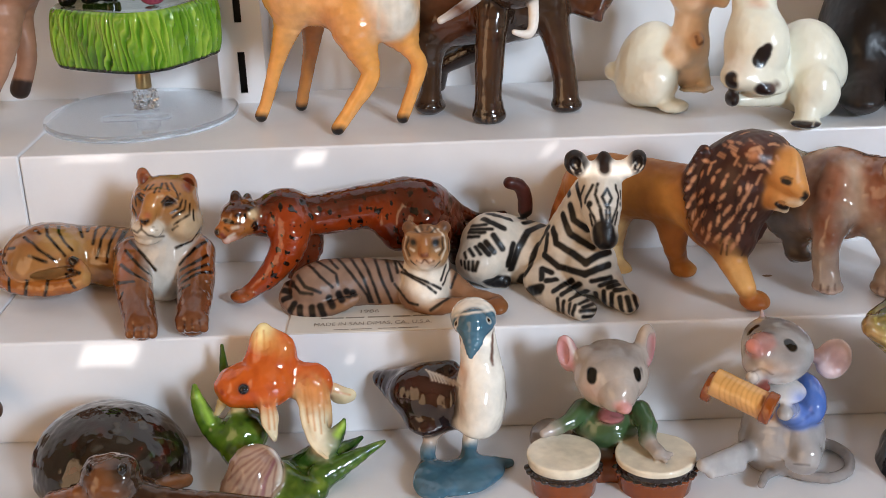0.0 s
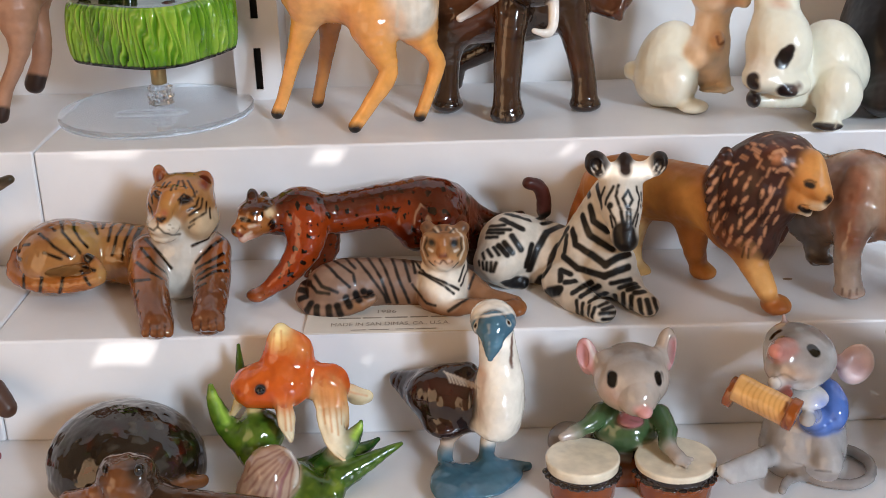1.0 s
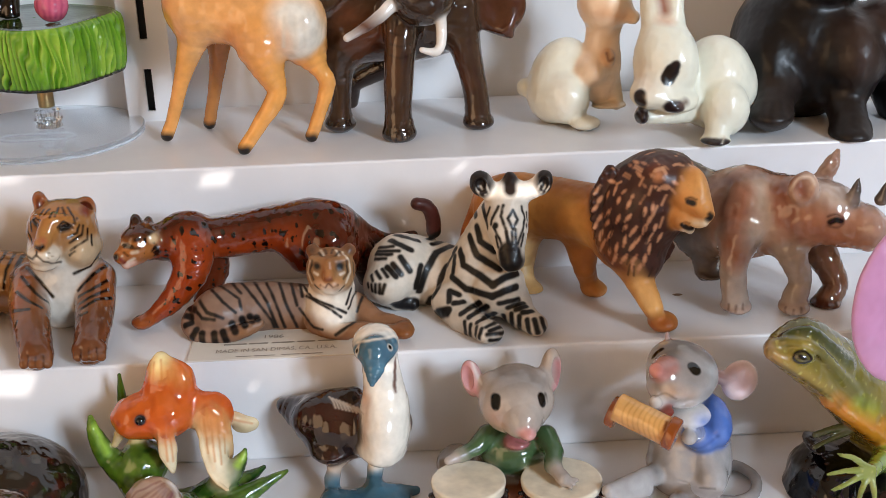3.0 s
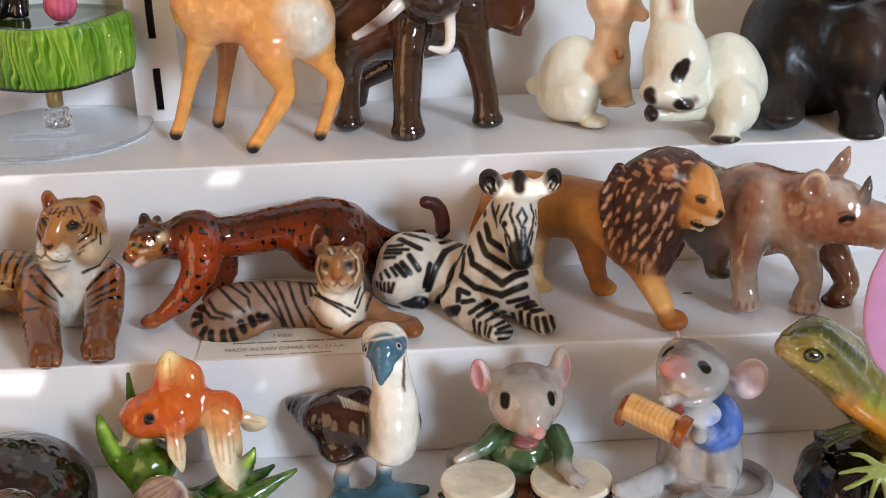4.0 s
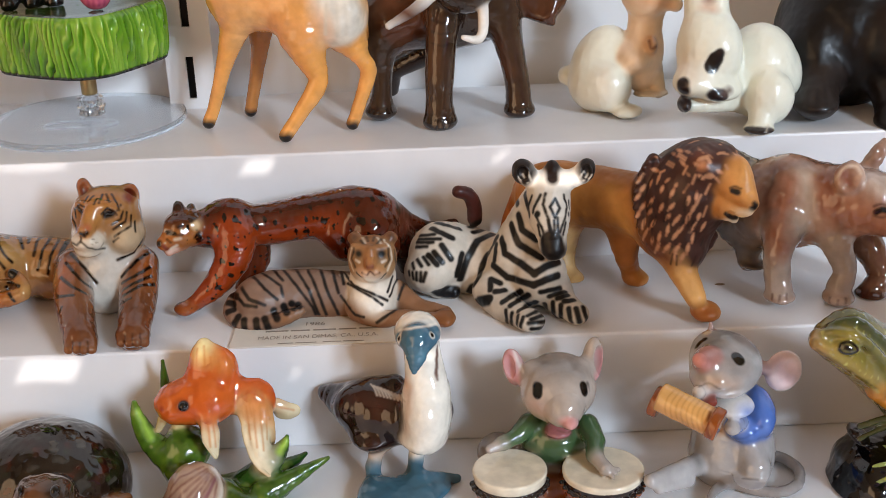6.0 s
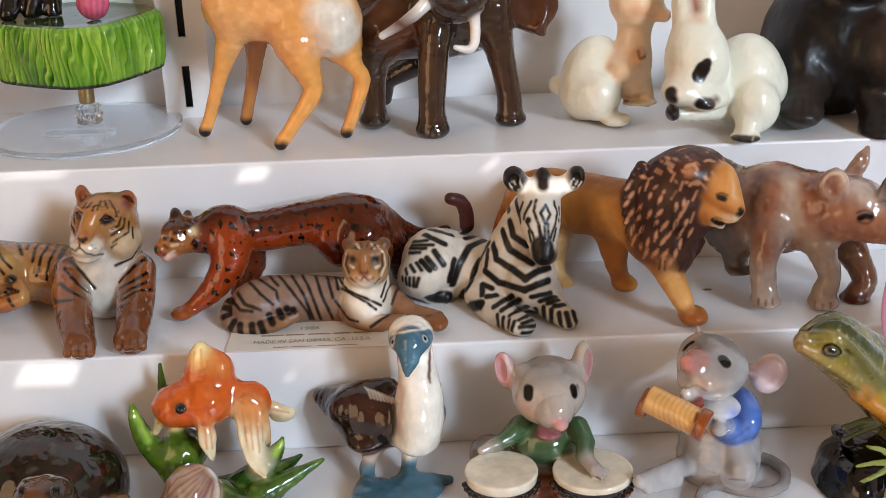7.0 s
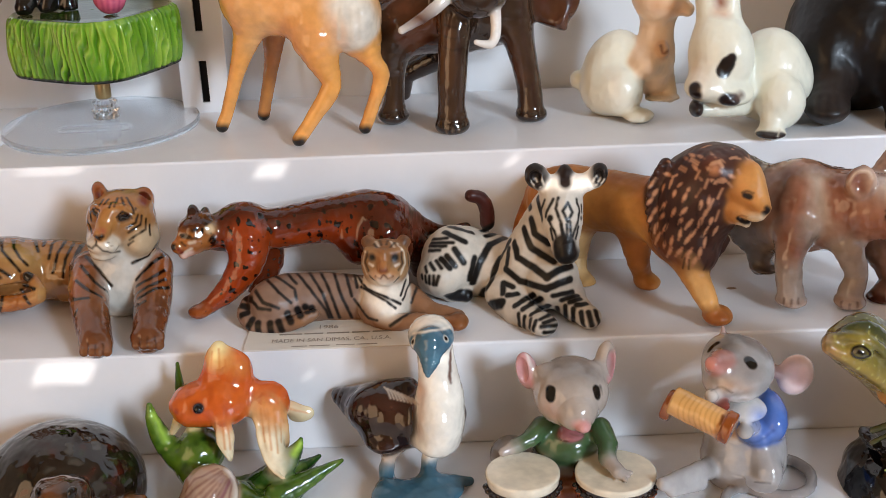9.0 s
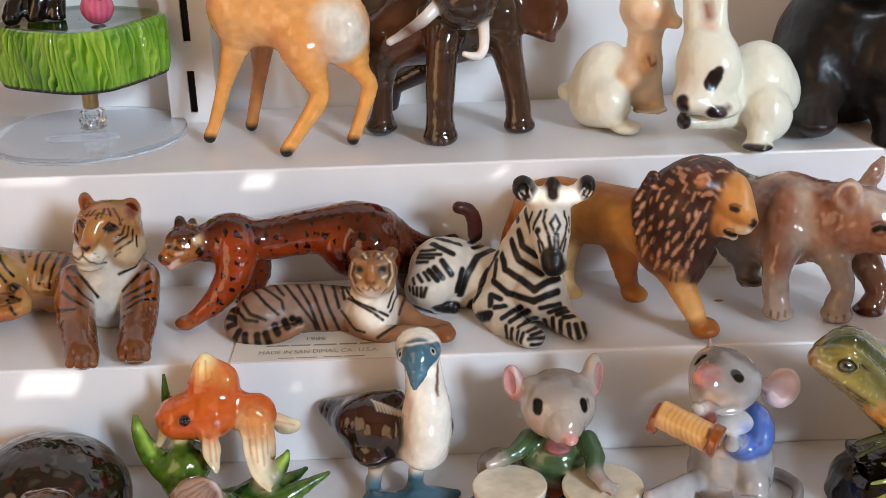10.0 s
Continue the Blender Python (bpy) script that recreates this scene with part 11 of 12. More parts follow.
c.brush([(-2.0, -14.0, 7.0), (-0.3, -14.8, 7.2), (1.4, -15.2, 7.2)], 0.15, tint("6a6462"), 0.4)
figurine(c, "mouse_figurine", (0.1130, 0.2180, 1.1690), GLAZE, "glossy grey ceramic mouse in blue vest playing a concertina", depth=0.035)


def lizard_hide(p, col):
    hide = (col[:, 1] > 0.1)
    col = mix(col, (speckle(p, 5.0, 41) - 0.8) * 0.35 * hide, tint("3e4a24"))
    return mix(col, (speckle(p, 1.6, 42) - 1.0) * 0.5 * hide, tint("c8c070"))


c = Clay(0.7, 2)
c.limb([(-20.2, -8.0, 45.7), (-18.9, -7.4, 45.2), (-17.6, -6.7, 44.6), (-16.2, -6.0, 44.0), (-14.4, -5.1, 43.1), (-12.5, -4.0, 42.2), (-10.5, -3.0, 41.0), (-8.5, -2.0, 39.5), (-6.4, -1.0, 37.8), (-4.2, 0, 35.8), (-1.9, 1.0, 33.6), (0.5, 1.9, 31.1), (3.1, 3.0, 28.5), (5.8, 4.2, 25.9), (8.7, 5.6, 23.0), (11.9, 7.0, 19.8), (15.2, 8.6, 16.2), (18.7, 10.4, 12.2), (22.4, 12.0, 8.1), (26.2, 13.4, 3.8), (30.0, 14.7, -0.8), (33.9, 16.0, -5.3)], [2.4, 3.08, 3.76, 4.44, 5.14, 5.84, 6.41, 6.77, 6.99, 7.21, 7.43, 7.65, 7.91, 8.21, 8.56, 8.96, 9.42, 9.93, 10.41, 10.83, 11.22, 11.61], tint("847838"))
c.limb([(-17.4, -4.0, 46.1), (-15.5, -3.4, 46.9), (-13.6, -2.8, 47.8), (-11.4, -2.0, 47.8), (-8.7, -0.8, 46.5), (-5.7, 0.6, 44.3), (-2.7, 2.0, 41.8), (0.4, 3.3, 39.2), (3.5, 4.7, 36.3), (6.6, 6.0, 33.5)], [1.35, 1.86, 2.38, 2.71, 2.73, 2.56, 2.49, 2.64, 2.88, 3.12], tint("5e5a2e"), melt=4)
c.limb([(-21.6, -11.0, 46.1), (-20.0, -11.1, 45.1), (-18.4, -11.1, 44.1), (-16.6, -11.0, 42.9), (-14.6, -10.5, 41.3), (-12.4, -9.8, 39.6), (-10.2, -9.0, 37.6), (-7.9, -8.1, 35.5), (-5.7, -7.0, 33.2), (-3.4, -6.0, 30.8)], [1.58, 1.68, 1.78, 1.86, 1.89, 1.9, 1.88, 1.82, 1.73, 1.64], tint("96803e"), melt=2.5)
c.limb([(-20.6, -9.0, 47.7), (-19.2, -9.7, 48.2), (-17.9, -10.5, 48.6), (-16.4, -11.0, 48.7), (-14.7, -11.3, 48.5), (-12.9, -11.3, 47.9), (-11.0, -11.0, 46.7), (-8.9, -10.2, 44.7), (-6.7, -9.1, 42.2), (-4.6, -8.0, 39.5), (-2.5, -7.0, 36.9), (-0.6, -6.0, 34.1), (1.4, -5.0, 31.3)], [0.8, 0.89, 0.99, 1.05, 1.07, 1.06, 1.06, 1.06, 1.07, 1.08, 1.08, 1.09, 1.1], tint("98883e"), melt=2)
c.limb([(-17.4, -8.0, 49.1), (-15.9, -8.4, 49.7), (-14.3, -8.9, 50.3), (-12.5, -9.0, 50.2), (-10.4, -8.6, 49.0), (-8.2, -7.9, 47.1), (-6.0, -7.0, 45.1), (-4.1, -6.1, 43.1), (-2.2, -5.0, 41.0), (-0.3, -4.0, 38.8)], [0.93, 1.18, 1.43, 1.59, 1.56, 1.44, 1.34, 1.33, 1.35, 1.36], tint("4e5530"), melt=2)
c.ball((-14.5, -11.5, 45.2), (3.17, 2.5, 2.05), tint("98923c"), turn=(0, 14, 0), melt=1.2)
c.limb([(-4.0, -5.0, 29.4), (-2.0, -4.8, 28.0), (0, -4.6, 26.5), (2.3, -4.0, 24.8), (5.2, -2.9, 22.5), (8.4, -1.4, 20.0), (11.6, 0, 17.5)], [1.93, 2.2, 2.47, 2.78, 3.15, 3.56, 3.97], tint("b8842c"), melt=3)
c.limb([(16.1, 2.0, 9.3), (13.6, -1.4, 10.6), (11.2, -4.8, 12.0), (8.9, -8.0, 13.2), (6.9, -10.8, 14.1), (5.1, -13.4, 14.9), (3.3, -16.0, 15.7)], [3.75, 3.31, 2.88, 2.5, 2.22, 1.99, 1.76], tint("7f963c"), melt=1.5)
c.limb([(2.7, -17.0, 16.7), (0.6, -18.1, 18.6), (-1.4, -19.1, 20.6), (-3.3, -20.0, 22.2), (-4.9, -20.5, 23.0), (-6.3, -20.7, 23.4), (-7.8, -21.0, 23.8)], [1.08, 0.93, 0.79, 0.66, 0.55, 0.44, 0.34], tint("8e9650"), melt=0.6)
c.limb([(2.7, -17.0, 16.7), (0.2, -18.1, 17.4), (-2.2, -19.1, 18.1), (-4.5, -20.0, 18.6), (-6.6, -20.5, 18.7), (-8.4, -20.7, 18.5), (-10.2, -21.0, 18.3)], [1.08, 0.94, 0.79, 0.66, 0.55, 0.45, 0.34], tint("8e9650"), melt=0.6)
c.limb([(2.7, -17.0, 16.7), (0.7, -18.1, 16.3), (-1.4, -19.1, 15.9), (-3.3, -20.0, 15.4), (-5.1, -20.5, 14.9), (-6.8, -20.7, 14.2), (-8.5, -21.0, 13.6)], [1.08, 0.94, 0.8, 0.67, 0.55, 0.45, 0.35], tint("8e9650"), melt=0.6)
c.limb([(2.7, -17.0, 16.7), (1.6, -18.1, 15.4), (0.5, -19.1, 14.2), (-0.4, -20.0, 12.8), (-0.9, -20.5, 11.2), (-1.2, -20.7, 9.4), (-1.5, -21.0, 7.7)], [1.08, 0.94, 0.8, 0.67, 0.56, 0.45, 0.35], tint("8e9650"), melt=0.6)
c.limb([(2.7, -17.0, 16.7), (2.7, -18.1, 15.2), (2.7, -19.1, 13.8), (2.8, -20.0, 12.3), (3.0, -20.5, 10.7), (3.2, -20.7, 9.1), (3.4, -21.0, 7.4)], [1.08, 0.94, 0.8, 0.67, 0.56, 0.45, 0.35], tint("8e9650"), melt=0.6)
c.limb([(14.6, 4.0, 17.2), (11.6, 2.6, 17.8), (8.5, 1.3, 18.3), (5.7, 0, 18.8), (3.3, -1.1, 19.4), (1.0, -2.0, 19.9), (-1.2, -3.0, 20.3), (-3.3, -4.0, 20.4), (-5.4, -5.0, 20.4), (-7.5, -6.0, 20.5)], [2.3, 1.99, 1.68, 1.42, 1.23, 1.09, 0.98, 0.91, 0.87, 0.83], tint("4c4a2c"), melt=1)
c.limb([(3.9, -1.0, 18.9), (1.5, -2.4, 18.7), (-0.9, -3.7, 18.6), (-3.1, -5.0, 18.5), (-4.9, -6.1, 18.4), (-6.5, -7.0, 18.3), (-8.0, -8.0, 18.2)], [1.13, 0.97, 0.81, 0.7, 0.66, 0.68, 0.69], tint("4c4a2c"), melt=0.6)
c.ball((6.4, 4.0, -4.9), (16.49, 20, 10.75), tint("100e12"))
c.ball((-2.2, 2.0, 2.0), (7.55, 14, 7.97), tint("100e12"))
c.ball((2.4, 4.0, 7.9), (7.25, 12, 2.48), tint("100e12"))
c.ball((13.8, 6.0, 3.7), (10.27, 16, 4.81), tint("100e12"))
c.ball((-6.9, 0, -3.2), (5.22, 12, 6.61), tint("100e12"))
c.ball((-4.6, 2.0, 13.4), (2.29, 6, 0.86), tint("100e12"), melt=1)
c.brush([(-22.5, -10.9, 47.5), (-22.4, -11.7, 47.3), (-22.3, -12.2, 46.9), (-22.0, -12.5, 46.4), (-21.4, -12.6, 45.7), (-20.6, -12.7, 45.0), (-19.9, -12.7, 44.2)], 1.37, tint("b08858"), 2.6)
c.brush([(-22.1, -9.5, 48.0), (-20.7, -9.9, 48.7)], 0.96, tint("a8906c"), 2.2)
c.brush([(-18.3, -11.2, 47.5), (-16.8, -11.9, 48.3), (-15.2, -12.2, 48.9), (-13.4, -12.3, 48.6), (-11.5, -12.2, 47.1), (-9.2, -11.2, 44.3), (-6.8, -10.0, 41.4)], 1.24, tint("a08c44"), 2.2)
c.brush([(-17.2, -12.9, 43.4), (-15.8, -12.8, 42.7), (-14.3, -12.4, 41.8), (-12.7, -11.9, 40.9), (-11.1, -11.3, 39.9), (-9.4, -10.6, 38.9)], 1.95, tint("9a8640"), 3)
c.brush([(-18.8, -9.7, 49.4), (-17.1, -9.1, 50.1), (-15.6, -9.1, 51.1), (-14.1, -9.4, 51.7), (-12.5, -10.0, 51.4), (-10.6, -10.0, 50.3), (-8.5, -9.4, 48.6), (-6.2, -8.5, 46.5), (-3.9, -7.4, 44.0), (-1.4, -6.2, 41.5)], 1.67, tint("464c2c"), 2.6)
c.brush([(-16.9, -13.1, 45.4), (-16.8, -13.1, 45.9), (-16.7, -13.0, 46.4), (-16.4, -12.8, 46.7), (-15.9, -12.8, 46.9), (-15.4, -12.8, 47.1), (-14.8, -12.8, 47.1), (-14.3, -12.9, 46.9), (-13.8, -13.1, 46.6), (-13.3, -13.3, 46.3), (-13.0, -13.4, 46.0), (-12.8, -13.5, 45.5), (-12.8, -13.6, 45.2), (-13.2, -13.8, 44.9), (-13.9, -13.9, 44.7), (-14.5, -13.9, 44.5), (-15.1, -13.8, 44.5), (-15.7, -13.6, 44.5), (-16.2, -13.4, 44.7), (-16.5, -13.3, 44.9), (-16.7, -13.2, 45.2), (-16.9, -13.1, 45.4)], 0.47, tint("14100a"), 0.3)
c.brush([(-15.8, -13.6, 46.1), (-14.3, -13.9, 45.7)], 0.82, tint("4e4a3a"), 0.4)
c.brush([(-15.5, -13.7, 46.1), (-14.8, -13.9, 45.8)], 0.44, tint("0a0806"), 0.3)
c.brush([(-21.8, -12.3, 45.0), (-20.3, -12.5, 44.0), (-18.7, -12.5, 42.9), (-17.0, -12.4, 41.7), (-14.9, -11.9, 40.0), (-12.6, -11.0, 38.0), (-10.5, -10.4, 36.3), (-8.7, -9.7, 34.7), (-7.1, -9.0, 33.3), (-5.4, -8.4, 31.9)], 0.22, tint("5a4a22"), 0.5)
c.brush([(-16.7, -8.0, 39.4), (-15.5, -5.8, 37.5)], 0.31, tint("a89a58"), 0.4)
c.brush([(-15.4, -7.4, 38.3), (-14.4, -5.9, 36.8)], 0.31, tint("a89a58"), 0.4)
c.brush([(-14.1, -6.9, 37.3), (-13.3, -6.0, 36.0)], 0.31, tint("a89a58"), 0.4)
c.brush([(-13.1, -7.4, 36.8), (-12.1, -5.8, 35.1)], 0.31, tint("a89a58"), 0.4)
c.brush([(-12.7, -9.4, 37.1), (-10.9, -5.7, 34.3)], 0.31, tint("a89a58"), 0.4)
c.brush([(-11.7, -9.9, 36.5), (-9.6, -5.5, 33.4)], 0.31, tint("a89a58"), 0.4)
c.brush([(-10.5, -9.7, 35.6), (-8.6, -5.7, 32.7)], 0.31, tint("a89a58"), 0.4)
c.brush([(-9.3, -9.4, 34.7), (-8.2, -8.0, 33.1)], 0.31, tint("a89a58"), 0.4)
c.brush([(-8.0, -9.1, 33.7), (-7.1, -8.1, 32.4)], 0.31, tint("a89a58"), 0.4)
c.brush([(-6.7, -8.7, 32.7), (-5.9, -8.0, 31.6)], 0.32, tint("a89a58"), 0.4)
c.brush([(-5.4, -8.3, 31.7), (-4.8, -8.1, 30.8)], 0.32, tint("a89a58"), 0.4)
c.brush([(-10.3, -11.6, 45.3), (-7.3, -10.3, 42.3), (-4.3, -9.1, 39.1), (-1.5, -7.9, 36.3), (0.6, -6.8, 34.0), (2.4, -6.1, 32.0), (4.3, -4.9, 29.8)], 1.72, tint("5a5c2c"), 3.5)
c.brush([(-4.4, -7.9, 30.1), (-2.5, -7.5, 28.5), (-0.6, -7.1, 27.0), (1.1, -7.0, 25.7), (3.0, -6.7, 24.6), (4.9, -6.3, 23.5), (6.8, -5.7, 22.3)], 1.32, tint("c88430"), 3)
c.brush([(2.7, -5.8, 28.5), (4.2, -5.5, 27.5), (5.8, -5.1, 26.3), (7.3, -4.7, 25.2)], 1.03, tint("9aa84a"), 3)
c.brush([(1.2, 1.1, 42.3), (1.9, 0.6, 41.4), (2.6, 0.3, 40.5), (3.4, 0.1, 39.4), (4.3, 0, 38.4), (5.2, -0.1, 37.3), (6.0, -0.3, 36.2), (6.9, -0.4, 35.1)], 1.47, tint("4a4c26"), 3.5)
figurine(c, "lizard_figurine", (0.1464, 0.2100, 1.1690), GLAZE, "glossy olive ceramic lizard on a black rock", spots=lizard_hide)


c = Clay(0.75, 2)
c.ball((0.4, 0, 78.0), (12.4, 2.4, 17.2), tint("cc9ac0"), turn=(0, 0, 14))
c.ball((3.4, -4.0, 74.0), (8.2, 3.0, 10.5), tint("b4769a"), turn=(0, 0, 14), melt=1.5, carve=True)
c.limb([(7.0, 2.0, 88.0), (30.0, 8.0, 97.0), (66.0, 9.0, 90.0)], [3.5, 5.0, 11.0], tint("cc9ac0"))
c.limb([(66.0, 9.0, 88.0), (76.0, 9.0, 60.0), (78.0, 9.0, 30.0)], [11.0, 12.0, 12.0], tint("cc9ac0"))
c.limb([(70.0, 5.0, 26.0), (71.0, 5.0, -4.7)], [4.8, 4.8], tint("cc9ac0"))
c.limb([(84.0, 11.0, 26.0), (86.0, 11.0, -5.7)], [4.8, 4.8], tint("cc9ac0"))
c.brush([(4.7, -2.0, 73.6), (6.2, -1.0, 63.4)], 4.0, tint("a05a78"), 4)
c.brush([(9.0, -2.0, 68.0)], 4.0, tint("94404e"), 4)
figurine(c, "pink_figurine", (0.1358, 0.1550, 1.1690), PINK, "glossy pink ceramic animal with a large round dished ear")


c = Clay(1.2, 2)
c.limb([(6.0, 0, 15.1), (2.7, 2.0, 19.6), (-6.2, 4.0, 17.1)], [2.75, 3.06, 4.63], tint("5a4034"))
c.ball((-11.1, 6.0, 1.9), (9.47, 10, 9.47), tint("5a4034"))
c.limb([(-8.0, 0, -1.8), (-7.7, -4.0, -8.4)], [3.74, 3.41], tint("5a4034"))
figurine(c, "brown_figurine", (-0.1059, 0.2320, 1.1690), SATIN, "brown ceramic animal beside a red stick")


c = Clay(1.2, 2)
c.limb([(12.8, 0, 31.8), (7.7, 2.0, 29.5), (-2.1, 6.0, 24.4)], [1.34, 2.03, 3.43], tint("6a5a44"))
c.ball((-9.7, 8.0, 14.7), (8.7, 10, 10.44), tint("5a4a3a"))
c.limb([(-7.5, 4.0, 8.8), (-7.4, 0, 1.0)], [3.47, 3.11], tint("5a4a3a"))
c.brush([(13.2, -1.0, 32.1), (10.3, -0.4, 31.6)], 1.0, tint("2c2a20"), 1)
figurine(c, "brown_animal_figurine", (-0.1218, 0.2850, 1.2000), SATIN, "small brown ceramic animal with a raised muzzle")

c = Clay(1.1, 2)
c.limb([(-5.3, 0, 1.3), (-3.7, 2.0, 6.3), (-2.4, 6.0, 16.5)], [2.92, 3.29, 4.38], tint("15110f"))
c.limb([(1.0, 2.0, 1.1), (0.8, 4.0, 5.8), (0.6, 8.0, 16.1)], [2.93, 3.3, 4.4], tint("15110f"))
c.limb([(-11.7, -4.0, 1.9), (-10.9, 2.0, 6.6), (-9.4, 8.0, 16.4)], [2.89, 3.65, 5.5], tint("15110f"))
c.ball((-2.6, 8.0, 25.2), (10.92, 11, 14.56), tint("15110f"))
c.ball((2.1, 4.0, 42.8), (7.8, 9, 7.09), tint("15110f"))
c.limb([(-1.5, 4.0, 48.1), (-1.8, 4.0, 52.3)], [2.47, 0.88], tint("15110f"), melt=1)
c.limb([(7.2, 4.0, 47.8), (8.9, 4.0, 51.9)], [2.47, 0.88], tint("15110f"), melt=1)
figurine(c, "cat_figurine", (-0.0841, 0.3420, 1.2751), GLAZE, "glossy black ceramic cat standing on the turf block")


c = Clay(0.5, 1)
c.ball((0.1, 0, 4.9), (5.18, 4.9, 5.18), tint("d4708a"))
c.brush([(-2.8, -1.9, 8.7), (-3.0, -3.0, 7.4), (-3.5, -3.3, 6.0), (-3.3, -3.6, 4.9), (-3.2, -3.6, 3.9), (-3.2, -3.0, 2.7), (-3.6, -1.3, 1.3)], 0.32, tint("b85474"), 0.4)
c.brush([(-0.9, -3.1, 8.8), (-1.0, -3.9, 7.5), (-1.3, -4.5, 6.1), (-1.2, -4.5, 4.7), (-1.2, -4.5, 3.3), (-1.4, -3.3, 1.6)], 0.32, tint("b85474"), 0.4)
c.brush([(0.7, -3.1, 8.8), (0.8, -4.2, 7.5), (0.7, -4.5, 6.0), (0.7, -4.8, 4.7), (0.5, -4.5, 3.2), (0.2, -3.6, 1.6)], 0.32, tint("b85474"), 0.4)
c.brush([(2.1, -2.5, 8.6), (2.4, -3.6, 7.3), (2.5, -4.2, 5.9), (2.3, -4.2, 4.5), (2.1, -3.9, 3.0), (1.7, -3.3, 1.5)], 0.32, tint("b85474"), 0.4)
c.brush([(3.5, -1.6, 8.4), (3.9, -2.5, 7.1), (4.1, -2.8, 5.6), (3.9, -3.1, 4.2), (3.6, -3.1, 2.8), (3.0, -1.9, 1.2)], 0.32, tint("b85474"), 0.4)
c.brush([(1.2, -1.9, 9.4), (2.0, -3.1, 8.2)], 0.59, tint("2a1418"), 0.5)
figurine(c, "yarn_ball", (-0.0671, 0.3340, 1.2751), GLAZE, "glossy pink ceramic ball beside the black cat")

# ---- card, stand and small things ----
def lettering(name, text, x, y, size, width, parent):
    """Printed words lying flat on the card, scaled to that width."""
    cu = bpy.data.curves.new(name, "FONT")
    cu.body, cu.size, cu.align_x, cu.align_y = text, size, "CENTER", "CENTER"
    tmp = bpy.data.objects.new(name, cu)
    me = bpy.data.meshes.new_from_object(tmp)
    bpy.data.objects.remove(tmp)
    xs = [v.co.x for v in me.vertices]
    k = width / (max(xs) - min(xs))
    for v in me.vertices:
        v.co.x *= k
        v.co.z = 0.0
    me.materials.clear()
    me.materials.append(INK)
    ob = new(name, me)
    ob.parent, ob.location = parent, (x, y, 0.00075)
    return ob


card = tagged(new("printed_card"), "small cream printed card under the tiger cub", "card")
card.location = (0.0052, 0.2475, MID_Z)
boxed("card_sheet", CARD, (-0.0245, -0.0085, 0.0002), (0.0245, 0.011, 0.0006), 0.0001, card)
lettering("lettering", "1986", -0.0025, 0.0043, 0.0030, 0.0052, card)
lettering("lettering", "MADE IN SAN DIMAS, CA., U.S.A.", -0.001, -0.0037, 0.0030, 0.0325, card)
for i, (x, w) in enumerate(((-0.0125, 0.0062), (-0.0062, 0.0052), (0.0005, 0.0062), (0.0068, 0.0048), (0.0125, 0.0050))):
    boxed("printed_bar", INK, (x - w / 2, 0.0001, 0.0007), (x + w / 2, 0.0007, 0.00078), 0, card)
for x, w in ((-0.0095, 0.0042), (-0.0040, 0.0056), (0.0030, 0.0050), (0.0088, 0.0056)):
    boxed("printed_bar", INK, (x - w / 2, -0.0074, 0.0007), (x + w / 2, -0.0071, 0.00078), 0, card)


def disc(name, mat, at, r, h, parent=None, label="", sides=72, bevel=0.0006):
    bm = bmesh.new()
    bmesh.ops.create_cone(bm, cap_ends=True, segments=sides, radius1=r, radius2=r, depth=h, matrix=Matrix.Translation((at[0], at[1], at[2] + h / 2)))
    rims = [e for e in bm.edges if len(e.link_faces) == 2 and {len(f.verts) for f in e.link_faces} == {4, sides}]
    bmesh.ops.bevel(bm, geom=rims, offset=bevel, segments=2, affect="EDGES", profile=0.5)
    ob = part(name, bm, mat, parent, label)
    for p in ob.data.polygons:
        p.use_smooth = len(p.vertices) == 4
    return ob


# turf block on a clear stand
stand = tagged(new("display_stand"), "clear round acrylic stand with a brass post", "stand")
stand.location = (-0.0762, 0.3385, TOP_Z)
disc("base", ACRYLIC, (0, 0, 0.0001), 0.0322, 0.0022, stand, "clear acrylic disc")
bm = bmesh.new()
rows = [(0.0030, 0.0024), (0.0043, 0.0031), (0.0036, 0.0042), (0.0046, 0.0056), (0.0037, 0.0070), (0.0042, 0.0082), (0.0030, 0.0092)]
rings = [[bm.verts.new((0.0012 + r * (1 + 0.05 * (-1) ** i) * math.cos(math.pi * i / 12), 0.002 + r * (1 + 0.05 * (-1) ** i) * math.sin(math.pi * i / 12), z)) for i in range(24)] for r, z in rows]
for a, b in zip(rings, rings[1:]):
    for i in range(24):
        bm.faces.new([a[i], a[(i + 1) % 24], b[(i + 1) % 24], b[i]])
bm.faces.new(rings[0][::-1]), bm.faces.new(rings[-1])
part("collar", bm, CLEAR, stand, "clear ridged acrylic collar")
disc("post", BRASS, (0.0012, 0.002, 0.0095), 0.0026, 0.0103, stand, "brass post", 24)

bm = bmesh.new()
for i in range(48):                             # a rounded loop moulded into the disc
    ring = []
    for j in (i, i + 1):
        a = 2 * math.pi * j / 48
        cx = 0.0080 if math.cos(a) > 0 else -0.0080
        ring.append([(cx + math.cos(a) * r, -0.0085 + math.sin(a) * r, z) for r, z in ((0.0030, 0.0022), (0.0034, 0.0028), (0.0039, 0.0028), (0.0043, 0.0022))])
    for k in range(3):
        bm.faces.new([bm.verts.new(p) for p in (ring[0][k], ring[1][k], ring[1][k + 1], ring[0][k + 1])])
bmesh.ops.remove_doubles(bm, verts=bm.verts, dist=0.00001)
part("moulded_loop", bm, CLEAR, stand, "raised loop in the clear disc", True)
for ob in stand.children:
    ob.visible_shadow = ob.name.startswith("post")


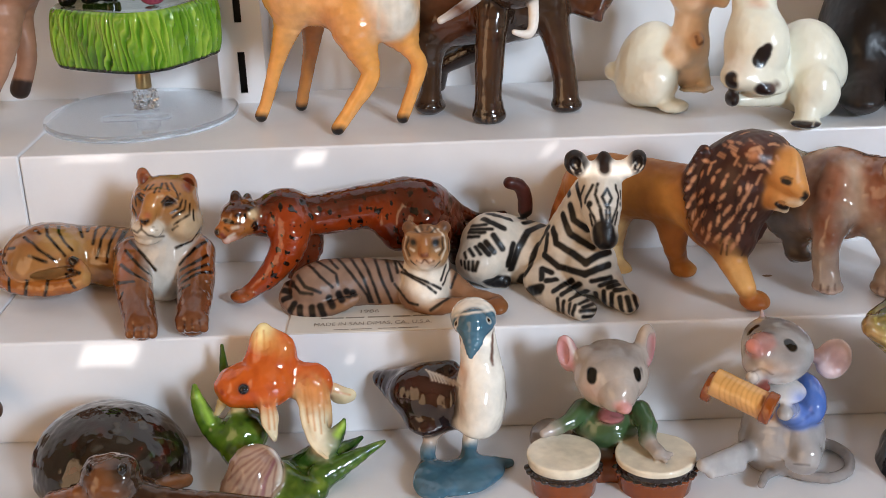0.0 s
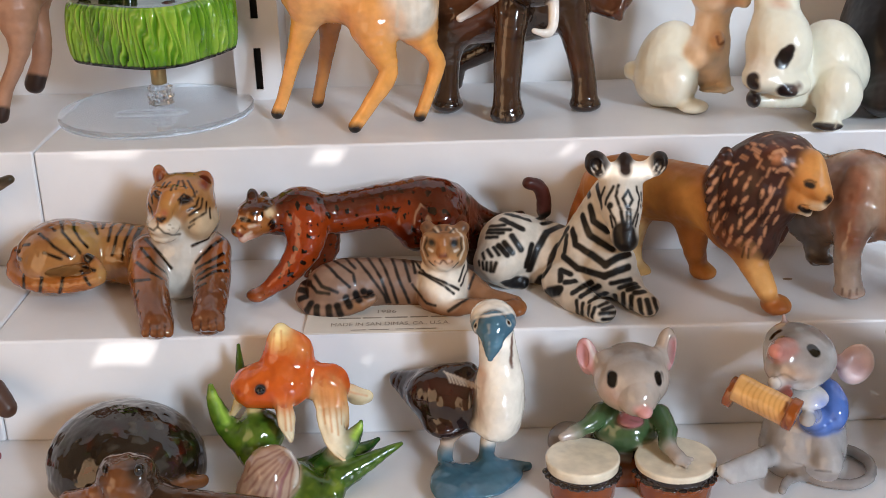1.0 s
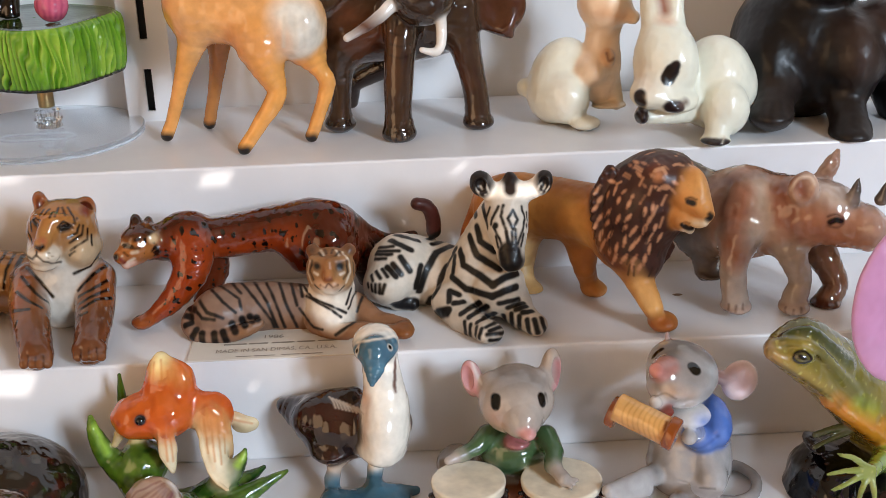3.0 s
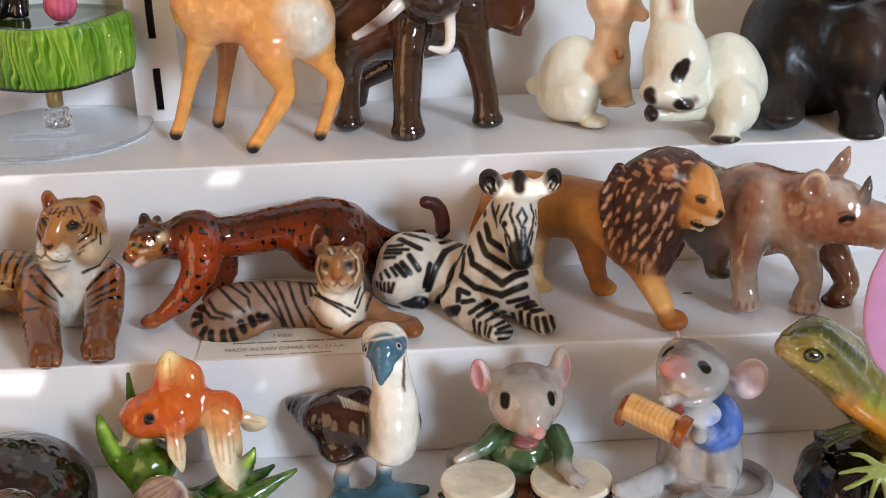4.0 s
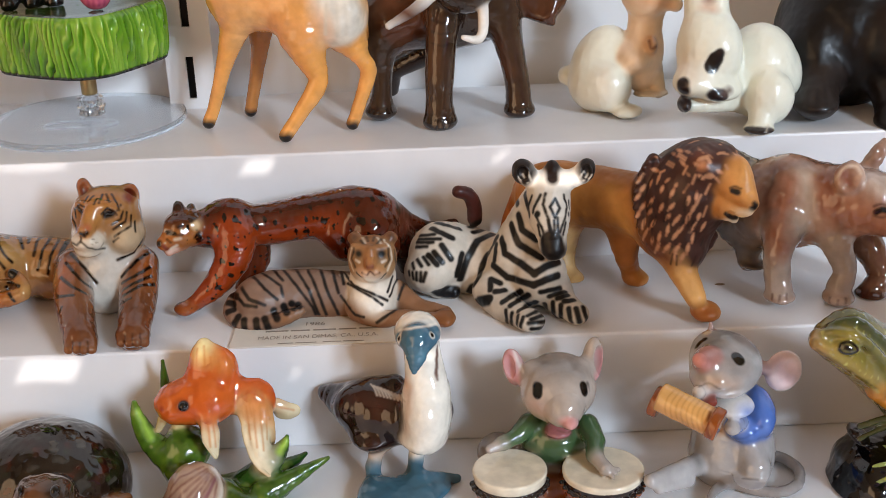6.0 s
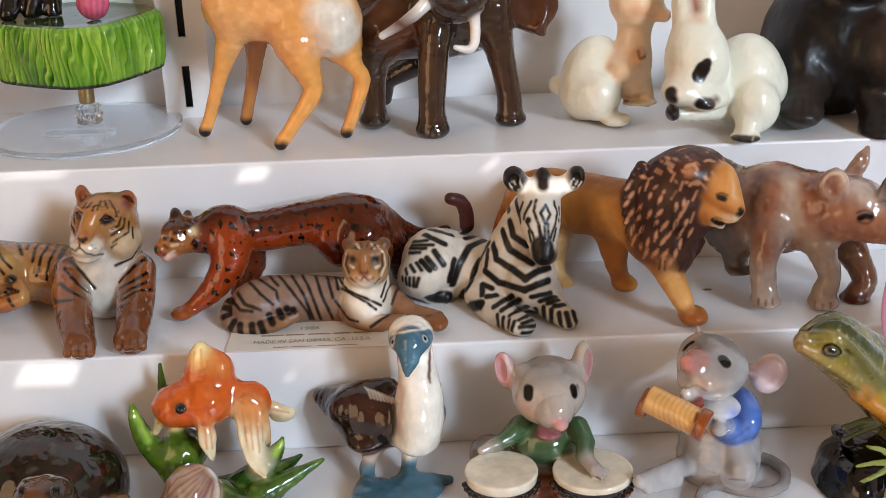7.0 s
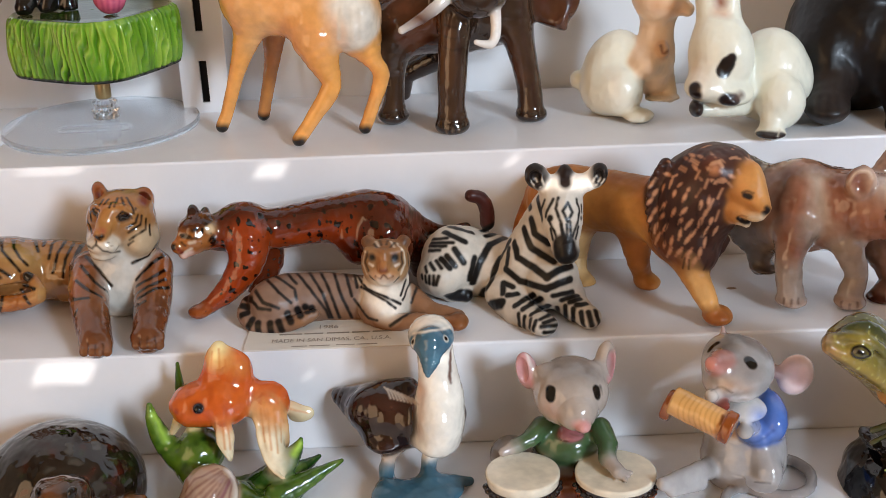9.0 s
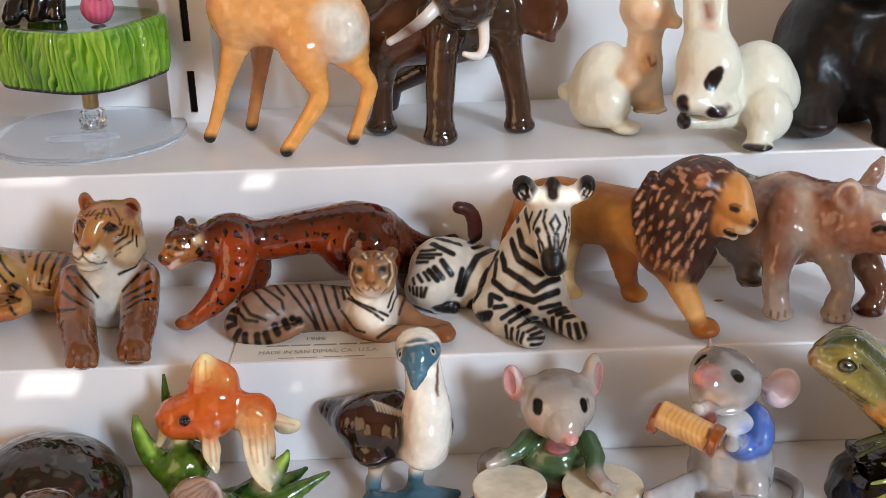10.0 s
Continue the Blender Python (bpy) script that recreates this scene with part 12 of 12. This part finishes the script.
def turf_block(at, side, height, corner, turn):
    """A glazed block of modelled grass with rounded corners: ribbed sides, flat top."""
    rng = np.random.RandomState(3)
    n, rows = 720, 30
    half = side / 2 - corner
    s = np.linspace(0, 2 * np.pi, n, endpoint=False)
    rad = np.stack([np.cos(s), np.sin(s)], 1)
    centre = np.clip(rad * 3.0, -1, 1) * half
    rim = centre + rad * corner
    step = np.r_[0, np.cumsum(np.sqrt((np.diff(rim, axis=0) ** 2).sum(1)))]
    waves = [(rng.uniform(1700, 4600), rng.uniform(0, 6.3), rng.uniform(-2.0, 2.0)) for _ in range(18)]
    rings, cols = [], []
    low, mid, high = np.array(tint("2f5c14")), np.array(tint("6f9c2c")), np.array(tint("a6c250"))
    for j in range(rows):
        f = j / (rows - 1)
        bent = step + 0.0007 * np.sin(5.0 * f + step * 420) + 0.0004 * np.sin(11.0 * f + step * 1150)
        wave = sum(np.sin(bent * k + a + b * f * 2) for k, a, b in waves) / 4.0
        fade = min(1, 6 * (1 - f), 6 * f + 0.2)
        out = 0.00055 * wave * fade - 0.0012 * max(0, f - 0.93) / 0.07 + 0.0009 * np.sin(f * np.pi)
        xy = rim + rad * out[:, None]
        rings.append(np.c_[xy, np.full(n, f * height)])
        # shade put into the colour: darker grooves, darker towards the base
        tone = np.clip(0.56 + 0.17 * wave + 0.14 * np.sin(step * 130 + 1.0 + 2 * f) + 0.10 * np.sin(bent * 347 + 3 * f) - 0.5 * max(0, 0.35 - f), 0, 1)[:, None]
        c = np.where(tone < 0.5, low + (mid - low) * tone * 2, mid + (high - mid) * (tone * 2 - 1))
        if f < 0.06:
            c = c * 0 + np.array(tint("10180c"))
        cols.append(c)
    for k in (0.9, 0.6, 0.3, 0.02):
        rings.append(np.c_[rim * k, np.full(n, height - 0.0004)])
        cols.append(np.tile(np.array(tint("3c5418")), (n, 1)))
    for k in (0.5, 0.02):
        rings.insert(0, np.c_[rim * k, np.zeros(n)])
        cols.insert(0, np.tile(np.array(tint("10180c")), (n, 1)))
    points, colours = np.concatenate(rings), np.concatenate(cols)
    i = np.arange(n)
    faces = np.concatenate([np.stack([j * n + i, j * n + (i + 1) % n, (j + 1) * n + (i + 1) % n, (j + 1) * n + i], 1) for j in range(len(rings) - 1)])
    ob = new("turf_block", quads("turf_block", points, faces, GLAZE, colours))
    ob.location, ob.rotation_euler = at, (0, 0, radians(turn))
    return tagged(ob, "glossy green ceramic block of modelled grass on a stand", "block")


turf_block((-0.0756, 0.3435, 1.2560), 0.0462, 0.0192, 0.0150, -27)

# small things at the edges
bm = bmesh.new()
bmesh.ops.create_cone(bm, cap_ends=True, segments=12, radius1=0.0009, radius2=0.0009, depth=0.05, matrix=pose(0, 0, 0, 0, 90, 0))
stick = part("red_stick", bm, RED_PAINT)
stick.location = (-0.1285, 0.2306, LOW_Z + 0.0010)
tagged(stick, "thin red painted stick lying on the shelf", "stick")

bm = bmesh.new()
bmesh.ops.create_uvsphere(bm, u_segments=16, v_segments=8, radius=1.0)
bmesh.ops.scale(bm, vec=(0.0015, 0.0008, 0.00012), verts=bm.verts)
spot = part("glue_spot", bm, STAIN)
spot.location = (0.1190, 0.2690, MID_Z + 0.00008)
tagged(spot, "small dried brown glue spot on the white step", "stain", kind="structure")
